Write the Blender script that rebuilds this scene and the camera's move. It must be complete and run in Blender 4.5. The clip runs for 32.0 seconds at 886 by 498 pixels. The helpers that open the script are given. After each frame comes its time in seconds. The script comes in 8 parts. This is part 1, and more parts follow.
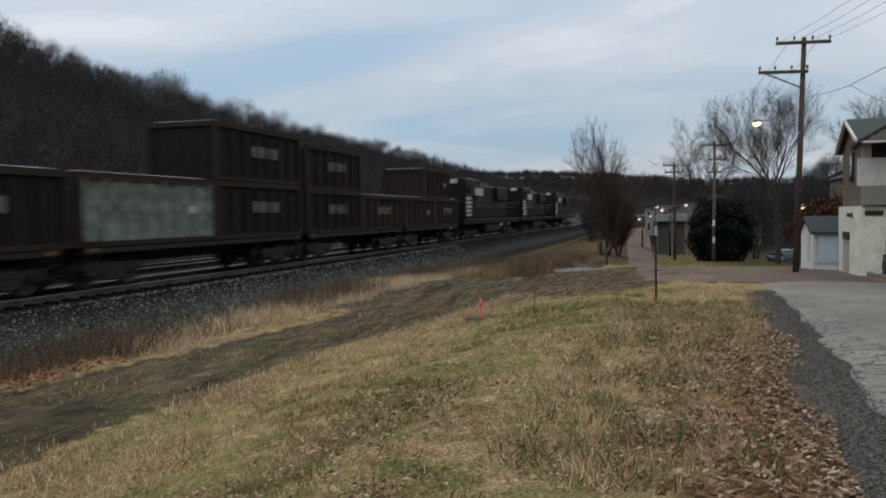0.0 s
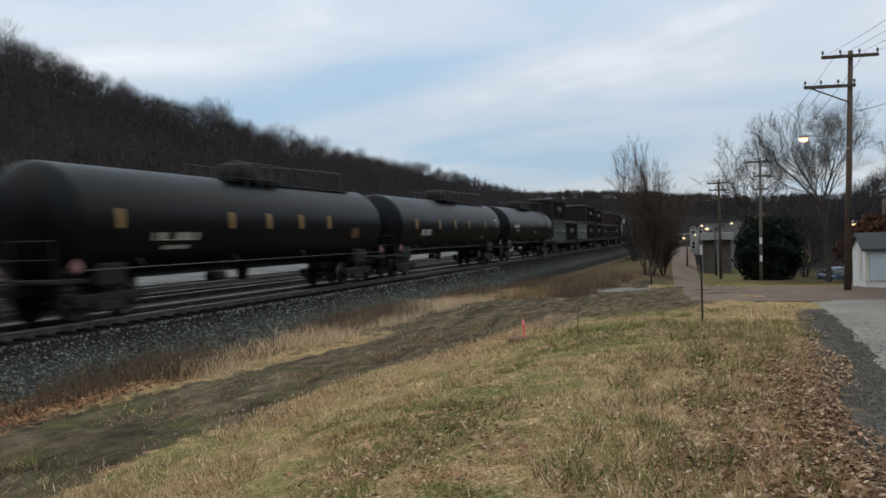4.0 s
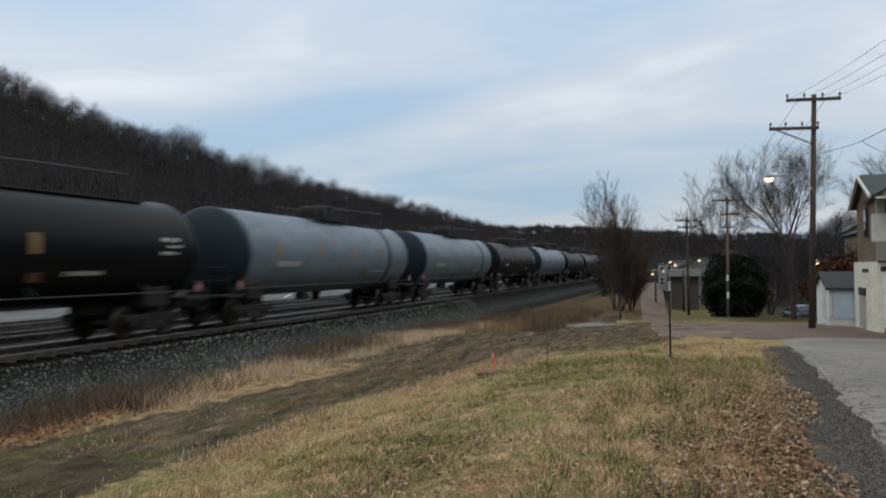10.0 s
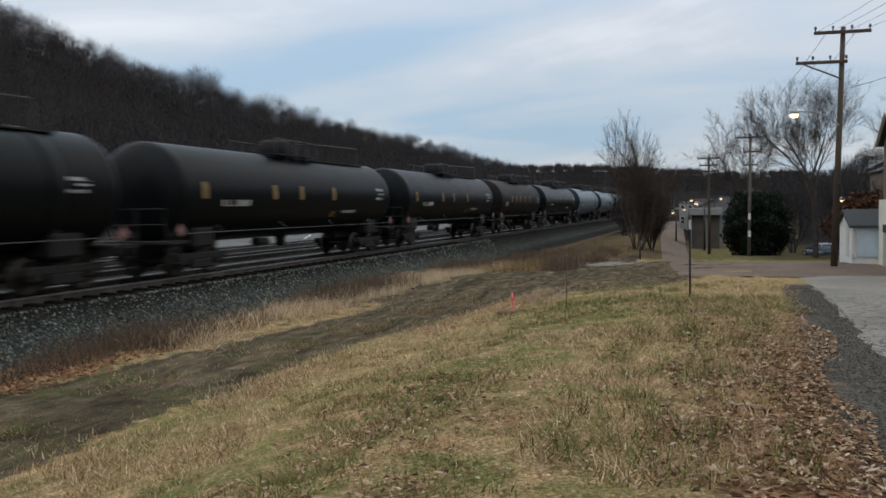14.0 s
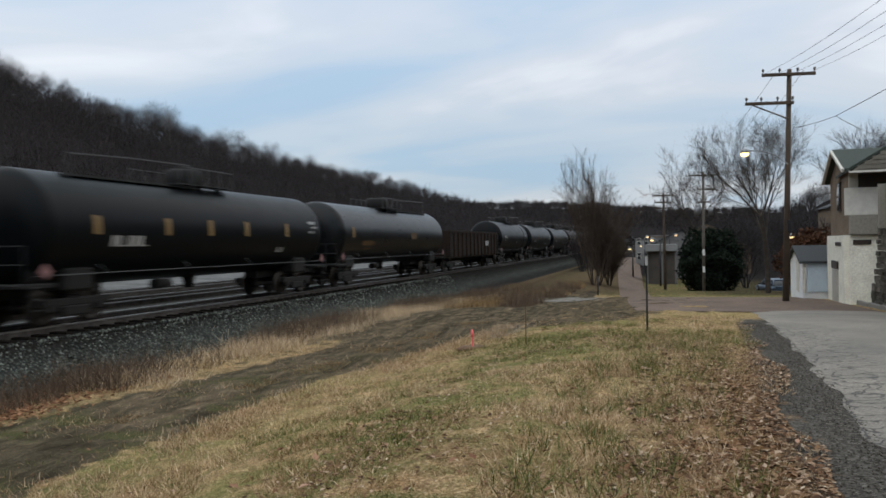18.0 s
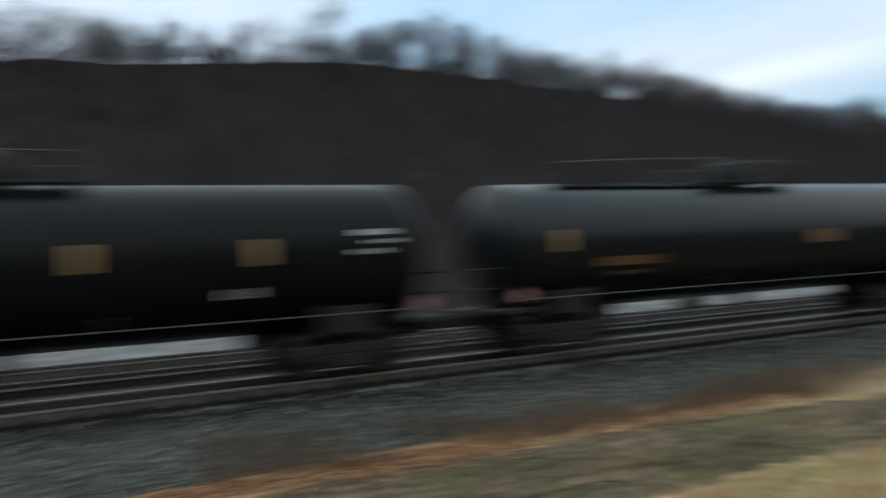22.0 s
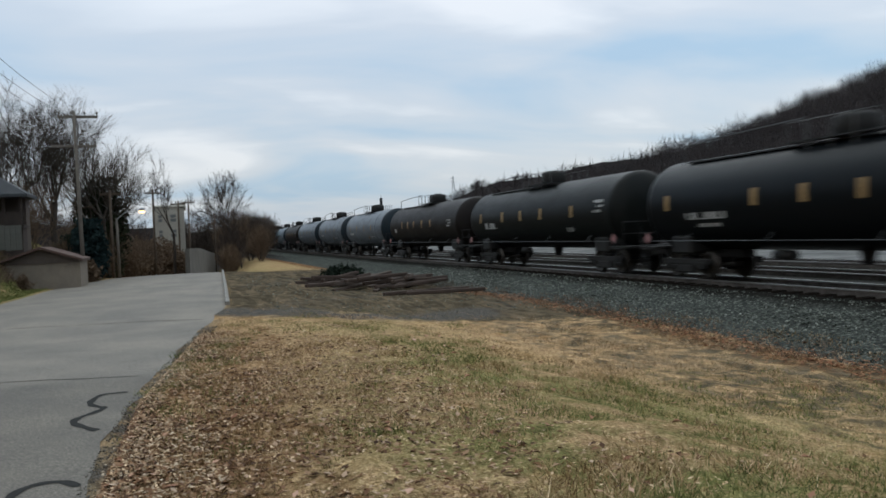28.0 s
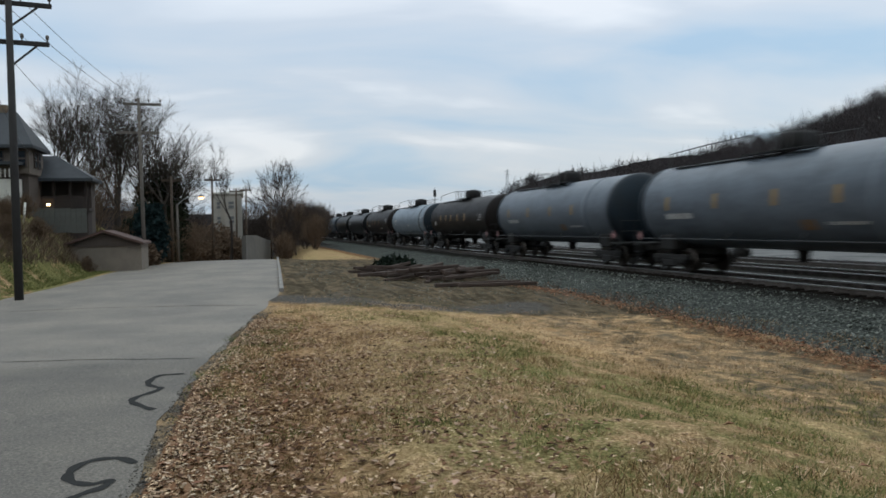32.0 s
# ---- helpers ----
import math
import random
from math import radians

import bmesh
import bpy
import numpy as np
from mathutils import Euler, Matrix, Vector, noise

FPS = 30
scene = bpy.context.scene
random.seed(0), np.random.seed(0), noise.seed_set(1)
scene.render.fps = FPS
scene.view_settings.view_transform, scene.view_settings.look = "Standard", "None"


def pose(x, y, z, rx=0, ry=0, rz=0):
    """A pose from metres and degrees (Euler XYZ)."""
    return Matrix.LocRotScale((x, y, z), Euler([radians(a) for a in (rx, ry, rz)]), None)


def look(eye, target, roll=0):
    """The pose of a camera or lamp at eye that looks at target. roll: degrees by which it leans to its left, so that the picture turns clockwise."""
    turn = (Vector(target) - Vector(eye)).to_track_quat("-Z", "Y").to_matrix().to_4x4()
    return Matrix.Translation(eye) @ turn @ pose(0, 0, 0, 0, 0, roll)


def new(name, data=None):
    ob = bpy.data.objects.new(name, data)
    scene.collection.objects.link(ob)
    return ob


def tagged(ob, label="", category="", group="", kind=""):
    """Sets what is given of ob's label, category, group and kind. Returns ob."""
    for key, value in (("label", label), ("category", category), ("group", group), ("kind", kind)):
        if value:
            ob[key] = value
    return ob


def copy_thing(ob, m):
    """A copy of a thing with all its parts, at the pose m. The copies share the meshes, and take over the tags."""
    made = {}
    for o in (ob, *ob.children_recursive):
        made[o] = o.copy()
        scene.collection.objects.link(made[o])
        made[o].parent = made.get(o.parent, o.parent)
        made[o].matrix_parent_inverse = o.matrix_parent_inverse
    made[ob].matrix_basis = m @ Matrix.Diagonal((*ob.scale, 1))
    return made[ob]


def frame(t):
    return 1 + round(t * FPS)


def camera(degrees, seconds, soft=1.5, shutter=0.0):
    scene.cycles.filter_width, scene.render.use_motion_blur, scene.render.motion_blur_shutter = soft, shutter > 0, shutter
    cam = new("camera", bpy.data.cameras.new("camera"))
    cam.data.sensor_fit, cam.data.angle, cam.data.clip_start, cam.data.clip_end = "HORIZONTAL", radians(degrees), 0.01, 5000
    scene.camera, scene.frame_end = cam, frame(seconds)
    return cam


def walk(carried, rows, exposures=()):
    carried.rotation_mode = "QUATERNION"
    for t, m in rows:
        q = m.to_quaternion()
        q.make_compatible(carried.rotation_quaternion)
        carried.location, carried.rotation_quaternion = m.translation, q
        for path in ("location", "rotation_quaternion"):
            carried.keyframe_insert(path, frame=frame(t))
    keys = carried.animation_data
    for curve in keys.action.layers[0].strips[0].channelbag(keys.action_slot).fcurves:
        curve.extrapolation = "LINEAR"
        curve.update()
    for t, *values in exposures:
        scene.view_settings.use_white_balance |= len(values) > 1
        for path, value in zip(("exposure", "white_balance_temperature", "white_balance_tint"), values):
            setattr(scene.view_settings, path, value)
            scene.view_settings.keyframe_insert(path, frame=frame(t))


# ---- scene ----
cam = camera(58.2, 32.0, soft=1.6, shutter=0.7)

# ---- the camera: a hand-held phone that turns on one spot, 1.6 m above the verge ----


def eye(t):
    """He steps back from the railway a little as he turns."""
    k = min(1.0, max(0.0, (t - 21.2) / 1.7))
    k = k * k * (3 - 2 * k)
    return (0.0, -1.25 * k, 1.6 + 0.08 * k)


PATH = [
    (0.0, -73.72, -2.48, 0.77),
    (0.5, -72.98, -3.86, 1.19),
    (1.0, -73.16, -4.45, 1.25),
    (1.5, -72.55, -3.98, 1.67),
    (2.0, -71.97, -3.87, 1.75),
    (2.5, -71.93, -3.69, 1.63),
    (3.0, -71.26, -3.13, 1.45),
    (3.5, -70.88, -1.76, 1.23),
    (4.0, -70.74, -0.86, 1.51),
    (4.5, -71.04, -0.43, 1.53),
    (6.5, -71.03, -0.14, 2.43),
    (7.0, -70.53, -0.31, 2.57),
    (7.5, -70.07, -0.38, 2.60),
    (8.0, -70.14, 0.28, 2.72),
    (8.5, -70.25, 0.55, 2.51),
    (9.0, -71.33, 2.20, 3.32),
    (9.5, -73.15, 2.91, 1.15),
    (10.0, -72.83, 1.44, 0.59),
    (10.5, -72.99, -1.17, 1.03),
    (11.0, -73.72, -1.88, 0.94),
    (11.5, -73.44, -1.83, 0.53),
    (12.0, -73.11, -1.69, 0.28),
    (12.5, -73.50, -1.47, 0.71),
    (13.0, -73.41, -2.06, 0.27),
    (13.5, -71.56, -2.57, -0.19),
    (14.0, -71.46, -2.85, 0.95),
    (14.5, -71.92, -2.75, 0.90),
    (16.5, -73.39, -1.23, 0.57),
    (17.0, -73.16, -1.00, 0.69),
    (17.5, -73.41, -0.54, 0.89),
    (18.0, -74.37, -0.28, 1.00),
    (18.5, -74.71, -0.14, 1.07),
    (19.0, -76.07, 0.03, 0.78),
    (19.5, -77.03, 2.24, 0.06),
    (20.0, -78.20, 0.19, 0.06),
    (20.5, -77.71, -1.08, 0.48),
    (21.0, -77.36, -0.57, 0.72),
    (21.2, -74.20, 0.00, 0.90),
    (21.4, -67.00, 0.60, 1.50),
    (21.6, -53.70, 1.30, 2.50),
    (21.8, -39.20, 1.80, 3.20),
    (22.0, -26.30, 2.00, 3.40),
    (22.2, -12.00, 1.20, 2.20),
    (22.4, 3.00, -0.20, 0.60),
    (22.6, 21.50, -0.30, 2.60),
    (22.8, 40.00, 0.00, 3.00),
    (23.0, 58.09, 0.38, 3.18),
    (23.5, 63.90, 0.31, 0.89),
    (24.0, 70.25, 0.56, 1.63),
    (24.5, 73.65, -0.34, 2.36),
    (25.0, 75.32, -0.93, 1.13),
    (25.5, 73.87, -1.21, 1.75),
    (27.5, 73.11, -0.50, 2.83),
    (28.0, 72.07, -1.23, 2.60),
    (28.5, 72.77, -2.20, 1.10),
    (29.0, 73.67, -1.23, 0.58),
    (29.5, 74.88, -0.78, 0.21),
    (30.0, 75.30, -1.01, 0.10),
    (30.5, 75.44, -1.35, 0.25),
    (31.0, 76.18, -1.00, 0.75),
    (31.5, 75.47, -1.20, 0.97),
    (32.0, 75.87, -1.65, 1.22),
]
walk(cam, [(t, pose(*eye(t), 90 + pitch, roll, yaw)) for t, yaw, pitch, roll in PATH],
     exposures=[(0, -0.22, 6500, 10), (2, -0.10, 6500, 10), (4, -0.05, 6500, 10), (7, -0.10, 6500, 10), (13, -0.13, 6500, 10), (18, -0.05, 6500, 10), (21.3, -0.05, 6500, 10), (21.9, 0.05, 6200, 5), (22.3, 0.45, 6200, 5), (22.7, 0.5, 6300, 6), (23.1, 0.2, 6400, 8), (24.0, -0.06, 6260, 7), (32, -0.06, 6260, 7)])

# ---- world: overcast dusk, thin streaks of blue between grey cloud ----
world = bpy.data.worlds.new("sky")
scene.world = world
world.use_nodes = True
wn = world.node_tree.nodes
wl = world.node_tree.links
wn.clear()


def wnode(kind, **vals):
    n = wn.new(kind)
    for k, v in vals.items():
        n.inputs[k].default_value = v
    return n


sky = wn.new("ShaderNodeTexSky")
sky.sky_type = "NISHITA"
sky.sun_disc = False
sky.sun_elevation = radians(9)
sky.sun_rotation = radians(180)
tc = wn.new("ShaderNodeTexCoord")
sep = wn.new("ShaderNodeSeparateXYZ")
wl.new(tc.outputs["Generated"], sep.inputs[0])
up = wn.new("ShaderNodeMath")
up.operation = "MAXIMUM"
wl.new(sep.outputs["Z"], up.inputs[0])
up.inputs[1].default_value = 0.0
upb = wn.new("ShaderNodeMath")
upb.operation = "ADD"
wl.new(up.outputs[0], upb.inputs[0])
upb.inputs[1].default_value = 0.16
plane = wn.new("ShaderNodeVectorMath")
plane.operation = "DIVIDE"
wl.new(tc.outputs["Generated"], plane.inputs[0])
comb = wn.new("ShaderNodeCombineXYZ")
for s_ in "XYZ":
    wl.new(upb.outputs[0], comb.inputs[s_])
wl.new(comb.outputs[0], plane.inputs[1])
mapn = wn.new("ShaderNodeMapping")
mapn.inputs["Rotation"].default_value = (0, 0, radians(9))
mapn.inputs["Scale"].default_value = (1.05, 0.6, 0.3)
wl.new(plane.outputs[0], mapn.inputs[0])
nz = wnode("ShaderNodeTexNoise", Scale=1.15, Detail=5.0, Roughness=0.46, Distortion=0.5)
wl.new(mapn.outputs[0], nz.inputs["Vector"])
ramp = wn.new("ShaderNodeValToRGB")
ramp.color_ramp.elements[0].position = 0.36
ramp.color_ramp.elements[0].color = (0.41, 0.54, 0.68, 1)
ramp.color_ramp.elements[1].position = 0.66
ramp.color_ramp.elements[1].color = (0.77, 0.785, 0.815, 1)
e_ = ramp.color_ramp.elements.new(0.47)
e_.color = (0.525, 0.60, 0.69, 1)
e_ = ramp.color_ramp.elements.new(0.56)
e_.color = (0.60, 0.64, 0.70, 1)
wl.new(nz.outputs[0], ramp.inputs[0])
nz2 = wnode("ShaderNodeTexNoise", Scale=0.6, Detail=4.0, Roughness=0.5)
wl.new(mapn.outputs[0], nz2.inputs["Vector"])
warm = wn.new("ShaderNodeMix")
warm.data_type = "RGBA"
warm.blend_type = "MULTIPLY"
warm.inputs[0].default_value = 0.8
ramp2 = wn.new("ShaderNodeValToRGB")
ramp2.color_ramp.elements[0].position = 0.38
ramp2.color_ramp.elements[0].color = (0.90, 0.92, 0.97, 1)
ramp2.color_ramp.elements[1].position = 0.62
ramp2.color_ramp.elements[1].color = (1.05, 1.01, 1.015, 1)
wl.new(nz2.outputs[0], ramp2.inputs[0])
wl.new(ramp.outputs[0], warm.inputs[6])
wl.new(ramp2.outputs[0], warm.inputs[7])
# daylight of the sky texture under the cloud layer
addm = wn.new("ShaderNodeMix")
addm.data_type = "RGBA"
addm.inputs[0].default_value = 0.03
wl.new(warm.outputs[2], addm.inputs[6])
wl.new(sky.outputs[0], addm.inputs[7])
# cooler cloud towards the far end of the valley
cool_ = wn.new("ShaderNodeMapRange")
cool_.inputs["From Min"].default_value = -0.6
cool_.inputs["From Max"].default_value = 0.7
wl.new(sep.outputs["X"], cool_.inputs["Value"])
tint_ = wn.new("ShaderNodeMix")
tint_.data_type = "RGBA"
tint_.blend_type = "MULTIPLY"
wl.new(cool_.outputs["Result"], tint_.inputs[0])
wl.new(addm.outputs[2], tint_.inputs[6])
tint_.inputs[7].default_value = (0.965, 1.0, 1.02, 1)
# an overcast sky is brightest overhead
rise_ = wn.new("ShaderNodeMapRange")
rise_.inputs["From Min"].default_value = 0.02
rise_.inputs["From Max"].default_value = 0.75
rise_.inputs["To Min"].default_value = 0.84
rise_.inputs["To Max"].default_value = 1.35
wl.new(sep.outputs["Z"], rise_.inputs["Value"])
zenith_ = wn.new("ShaderNodeMapRange")
zenith_.inputs["From Min"].default_value = 0.35
zenith_.inputs["From Max"].default_value = 1.0
zenith_.inputs["To Min"].default_value = 1.0
zenith_.inputs["To Max"].default_value = 1.6
wl.new(sep.outputs["Z"], zenith_.inputs["Value"])
lift_ = wn.new("ShaderNodeMath")
lift_.operation = "MULTIPLY"
wl.new(rise_.outputs["Result"], lift_.inputs[0])
wl.new(zenith_.outputs["Result"], lift_.inputs[1])
neutral_ = wn.new("ShaderNodeMapRange")
neutral_.inputs["From Min"].default_value = 0.32
neutral_.inputs["From Max"].default_value = 0.6
wl.new(sep.outputs["Z"], neutral_.inputs["Value"])
grey_ = wn.new("ShaderNodeMix")
grey_.data_type = "RGBA"
grey_.blend_type = "MULTIPLY"
wl.new(neutral_.outputs["Result"], grey_.inputs[0])
wl.new(tint_.outputs[2], grey_.inputs[6])
grey_.inputs[7].default_value = (1.09, 1.0, 0.86, 1)
bright_ = wn.new("ShaderNodeVectorMath")
bright_.operation = "SCALE"
wl.new(grey_.outputs[2], bright_.inputs[0])
wl.new(lift_.outputs[0], bright_.inputs["Scale"])
bg = wnode("ShaderNodeBackground", Strength=1.12)
wl.new(bright_.outputs[0], bg.inputs[0])
wo = wn.new("ShaderNodeOutputWorld")
wl.new(bg.outputs[0], wo.inputs[0])

sun = new("sun", bpy.data.lights.new("sun", "SUN"))
sun.data.energy = 0.5
sun.data.angle = radians(60)
sun.data.color = (0.97, 0.98, 1.0)
sun.matrix_world = look((-60, 10, 75), (0, 0, 0))

# ---- materials ----


class Nodes:
    """A small builder for node materials."""

    def __init__(self, name, rough=0.8, metal=0.0, spec=0.5):
        self.mat = bpy.data.materials.new(name)
        self.mat.use_nodes = True
        self.t = self.mat.node_tree
        self.n = self.t.nodes
        self.l = self.t.links
        self.b = self.n["Principled BSDF"]
        self.b.inputs["Roughness"].default_value = rough
        self.b.inputs["Metallic"].default_value = metal
        self.b.inputs["Specular IOR Level"].default_value = spec
        self.tc = self.n.new("ShaderNodeTexCoord")

    def vec(self, space="Object", scale=(1, 1, 1)):
        m = self.n.new("ShaderNodeMapping")
        m.inputs["Scale"].default_value = scale
        self.l.new(self.tc.outputs[space], m.inputs[0])
        return m.outputs[0]

    def noise(self, scale, detail=4.0, rough=0.55, vec=None, dist=0.0):
        x = self.n.new("ShaderNodeTexNoise")
        x.inputs["Scale"].default_value = scale
        x.inputs["Detail"].default_value = detail
        x.inputs["Roughness"].default_value = rough
        x.inputs["Distortion"].default_value = dist
        self.l.new(vec if vec else self.vec(), x.inputs["Vector"])
        return x.outputs[0]

    def ramp(self, fac, stops):
        r = self.n.new("ShaderNodeValToRGB")
        while len(r.color_ramp.elements) > 1:
            r.color_ramp.elements.remove(r.color_ramp.elements[-1])
        r.color_ramp.elements[0].position = stops[0][0]
        r.color_ramp.elements[0].color = (*stops[0][1], 1)
        for p, c in stops[1:]:
            e = r.color_ramp.elements.new(p)
            e.color = (*c, 1)
        self.l.new(fac, r.inputs[0])
        return r.outputs[0]

    def grey(self, fac, a, b):
        return self.ramp(fac, [(a, (0, 0, 0)), (b, (1, 1, 1))])

    def mix(self, fac, a, b, mode="MIX"):
        m = self.n.new("ShaderNodeMix")
        m.data_type = "RGBA"
        m.blend_type = mode
        for sock, v in ((m.inputs[0], fac), (m.inputs[6], a), (m.inputs[7], b)):
            if isinstance(v, (int, float)):
                sock.default_value = v
            elif isinstance(v, tuple):
                sock.default_value = (*v, 1)
            else:
                self.l.new(v, sock)
        return m.outputs[2]

    def math(self, op, a, b=0.0):
        m = self.n.new("ShaderNodeMath")
        m.operation = op
        for sock, v in ((m.inputs[0], a), (m.inputs[1], b)):
            if isinstance(v, (int, float)):
                sock.default_value = v
            else:
                self.l.new(v, sock)
        return m.outputs[0]

    def attr(self, name):
        a = self.n.new("ShaderNodeAttribute")
        a.attribute_name = name
        return a.outputs["Fac"]

    def rand(self):
        return self.n.new("ShaderNodeObjectInfo").outputs["Random"]

    def island(self):
        return self.n.new("ShaderNodeNewGeometry").outputs["Random Per Island"]

    def color(self, c):
        if isinstance(c, tuple):
            self.b.inputs["Base Color"].default_value = (*c, 1)
        else:
            self.l.new(c, self.b.inputs["Base Color"])
        return self

    def rough(self, r):
        self.l.new(r, self.b.inputs["Roughness"])
        return self

    def bump(self, h, strength=0.5, dist=0.02):
        b = self.n.new("ShaderNodeBump")
        b.inputs["Strength"].default_value = strength
        b.inputs["Distance"].default_value = dist
        self.l.new(h, b.inputs["Height"])
        self.l.new(b.outputs[0], self.b.inputs["Normal"])
        return self


def worn(name, col, dirt=(0.03, 0.026, 0.022), amount=0.5, rough=0.6, metal=0.0, scale=1.2, bump=0.15):
    """Paint or wood or stone with stains at two scales."""
    m = Nodes(name, rough, metal)
    a = m.noise(scale, 5, 0.6)
    b = m.noise(scale * 14, 4, 0.6)
    lo = tuple(c * 0.78 for c in col)
    hi = tuple(min(1, c * 1.15) for c in col)
    base = m.ramp(b, [(0.3, lo), (0.7, hi)])
    stain = m.math("MULTIPLY", m.grey(a, 0.42, 0.72), amount)
    m.color(m.mix(stain, base, dirt))
    m.bump(b, bump, 0.01)
    return m.mat


def plain(name, col, rough=0.6, metal=0.0):
    m = Nodes(name, rough, metal)
    n = m.noise(9, 3)
    m.color(m.ramp(n, [(0.3, tuple(c * 0.85 for c in col)), (0.7, tuple(min(1, c * 1.1) for c in col))]))
    return m.mat


def glow(name, col, strength):
    m = Nodes(name)
    m.color(col)
    m.b.inputs["Emission Color"].default_value = (*col, 1)
    m.b.inputs["Emission Strength"].default_value = strength
    return m.mat


# ---- mesh helpers ----


def part(name, bm, material, parent=None, label=""):
    me = bpy.data.meshes.new(name)
    bm.to_mesh(me)
    bm.free()
    if material:
        me.materials.append(material)
    ob = new(name, me)
    if parent:
        ob.parent = parent
    if label:
        ob["label"] = label
    return ob


def again(ob, m, parent=None):
    """Another object on the same mesh, as a part of parent."""
    o = new(ob.name.split(".")[0], ob.data)
    o.parent = parent if parent else ob.parent
    o.matrix_basis = m
    for key in ("label",):
        if key in ob:
            o[key] = ob[key]
    return o


def thing(name, label, category, m=None, group="", kind=""):
    ob = new(name)
    ob.empty_display_size = 0.2
    if m is not None:
        ob.matrix_world = m
    return tagged(ob, label, category, group, kind)


def add_box(bm, x0, x1, y0, y1, z0, z1, m=None, bevel=0.0):
    v = [bm.verts.new(p) for p in ((x0, y0, z0), (x1, y0, z0), (x1, y1, z0), (x0, y1, z0), (x0, y0, z1), (x1, y0, z1), (x1, y1, z1), (x0, y1, z1))]
    fs = [bm.faces.new([v[i] for i in f]) for f in ((3, 2, 1, 0), (4, 5, 6, 7), (0, 1, 5, 4), (1, 2, 6, 5), (2, 3, 7, 6), (3, 0, 4, 7))]
    if m is not None:
        bmesh.ops.transform(bm, matrix=m, verts=v)
    if bevel:
        es = list({e for f in fs for e in f.edges})
        bmesh.ops.bevel(bm, geom=es, offset=bevel, segments=1, affect="EDGES")
    return bm


def box(x0, x1, y0, y1, z0, z1, m=None, bevel=0.0):
    return add_box(bmesh.new(), x0, x1, y0, y1, z0, z1, m, bevel)


def add_tube(bm, p0, p1, r0, r1=None, n=8, caps=True):
    r1 = r0 if r1 is None else r1
    p0, p1 = Vector(p0), Vector(p1)
    d = (p1 - p0).normalized()
    a = d.orthogonal().normalized()
    b = d.cross(a)
    ring = []
    for p, r in ((p0, r0), (p1, r1)):
        ring.append([bm.verts.new(p + (a * math.cos(2 * math.pi * i / n) + b * math.sin(2 * math.pi * i / n)) * r) for i in range(n)])
    for i in range(n):
        f = bm.faces.new((ring[0][i], ring[0][(i + 1) % n], ring[1][(i + 1) % n], ring[1][i]))
        f.smooth = n > 5
    if caps:
        bm.faces.new(ring[0][::-1])
        bm.faces.new(ring[1])
    return bm


def tube(p0, p1, r0, r1=None, n=8):
    return add_tube(bmesh.new(), p0, p1, r0, r1, n)


def add_path(bm, pts, r, n=6):
    """One bent round bar through the points."""
    pts = [Vector(p) for p in pts]
    prev = None
    ref = (pts[1] - pts[0]).orthogonal().normalized()
    for i, p in enumerate(pts):
        d = (pts[min(i + 1, len(pts) - 1)] - pts[max(i - 1, 0)]).normalized()
        a = ref - d * ref.dot(d)
        a = a.normalized() if a.length > 0.05 else d.orthogonal().normalized()
        ref = a
        b = d.cross(a)
        ring = [bm.verts.new(p + (a * math.cos(2 * math.pi * k / n) + b * math.sin(2 * math.pi * k / n)) * r) for k in range(n)]
        if prev:
            for k in range(n):
                bm.faces.new((prev[k], prev[(k + 1) % n], ring[(k + 1) % n], ring[k]))
        else:
            bm.faces.new(ring[::-1])
        prev = ring
    bm.faces.new(prev)
    return bm


def lathe(profile, n=32, axis="x"):
    """A body turned about an axis: profile of (along, radius)."""
    bm = bmesh.new()
    rings = []
    for s_, r in profile:
        ring = []
        for i in range(n):
            c, q = math.cos(2 * math.pi * i / n) * r, math.sin(2 * math.pi * i / n) * r
            ring.append(bm.verts.new((s_, c, q) if axis == "x" else (c, q, s_) if axis == "z" else (c, s_, q)))
        rings.append(ring)
    for a, b in zip(rings[:-1], rings[1:]):
        for i in range(n):
            f = bm.faces.new((a[i], a[(i + 1) % n], b[(i + 1) % n], b[i]))
            f.smooth = True
    bm.faces.new(rings[0][::-1])
    bm.faces.new(rings[-1])
    bmesh.ops.recalc_face_normals(bm, faces=bm.faces[:])
    return bm


def from_arrays(name, verts, faces, material, parent=None, smooth=False):
    me = bpy.data.meshes.new(name)
    me.from_pydata([tuple(v) for v in verts], [], [tuple(f) for f in faces])
    me.materials.append(material)
    if smooth:
        me.polygons.foreach_set("use_smooth", [True] * len(me.polygons))
    ob = new(name, me)
    if parent:
        ob.parent = parent
    return ob


def fast_mesh(name, verts, faces, material, parent=None):
    """A large mesh of triangles or quads from numpy arrays."""
    me = bpy.data.meshes.new(name)
    nv, nf, k = len(verts), len(faces), faces.shape[1]
    me.vertices.add(nv)
    me.vertices.foreach_set("co", np.asarray(verts, np.float32).ravel())
    me.loops.add(nf * k)
    me.loops.foreach_set("vertex_index", np.asarray(faces, np.int32).ravel())
    me.polygons.add(nf)
    me.polygons.foreach_set("loop_start", np.arange(0, nf * k, k, dtype=np.int32))
    me.update(calc_edges=True)
    me.validate()
    me.materials.append(material)
    ob = new(name, me)
    if parent:
        ob.parent = parent
    return ob


# ---- the lie of the land ----


def lerp_table(x, table):
    return np.interp(x, [a for a, _ in table], [b for _, b in table])


def smooth(a, b, x):
    t = np.clip((x - a) / (b - a), 0, 1)
    return t * t * (3 - 2 * t)


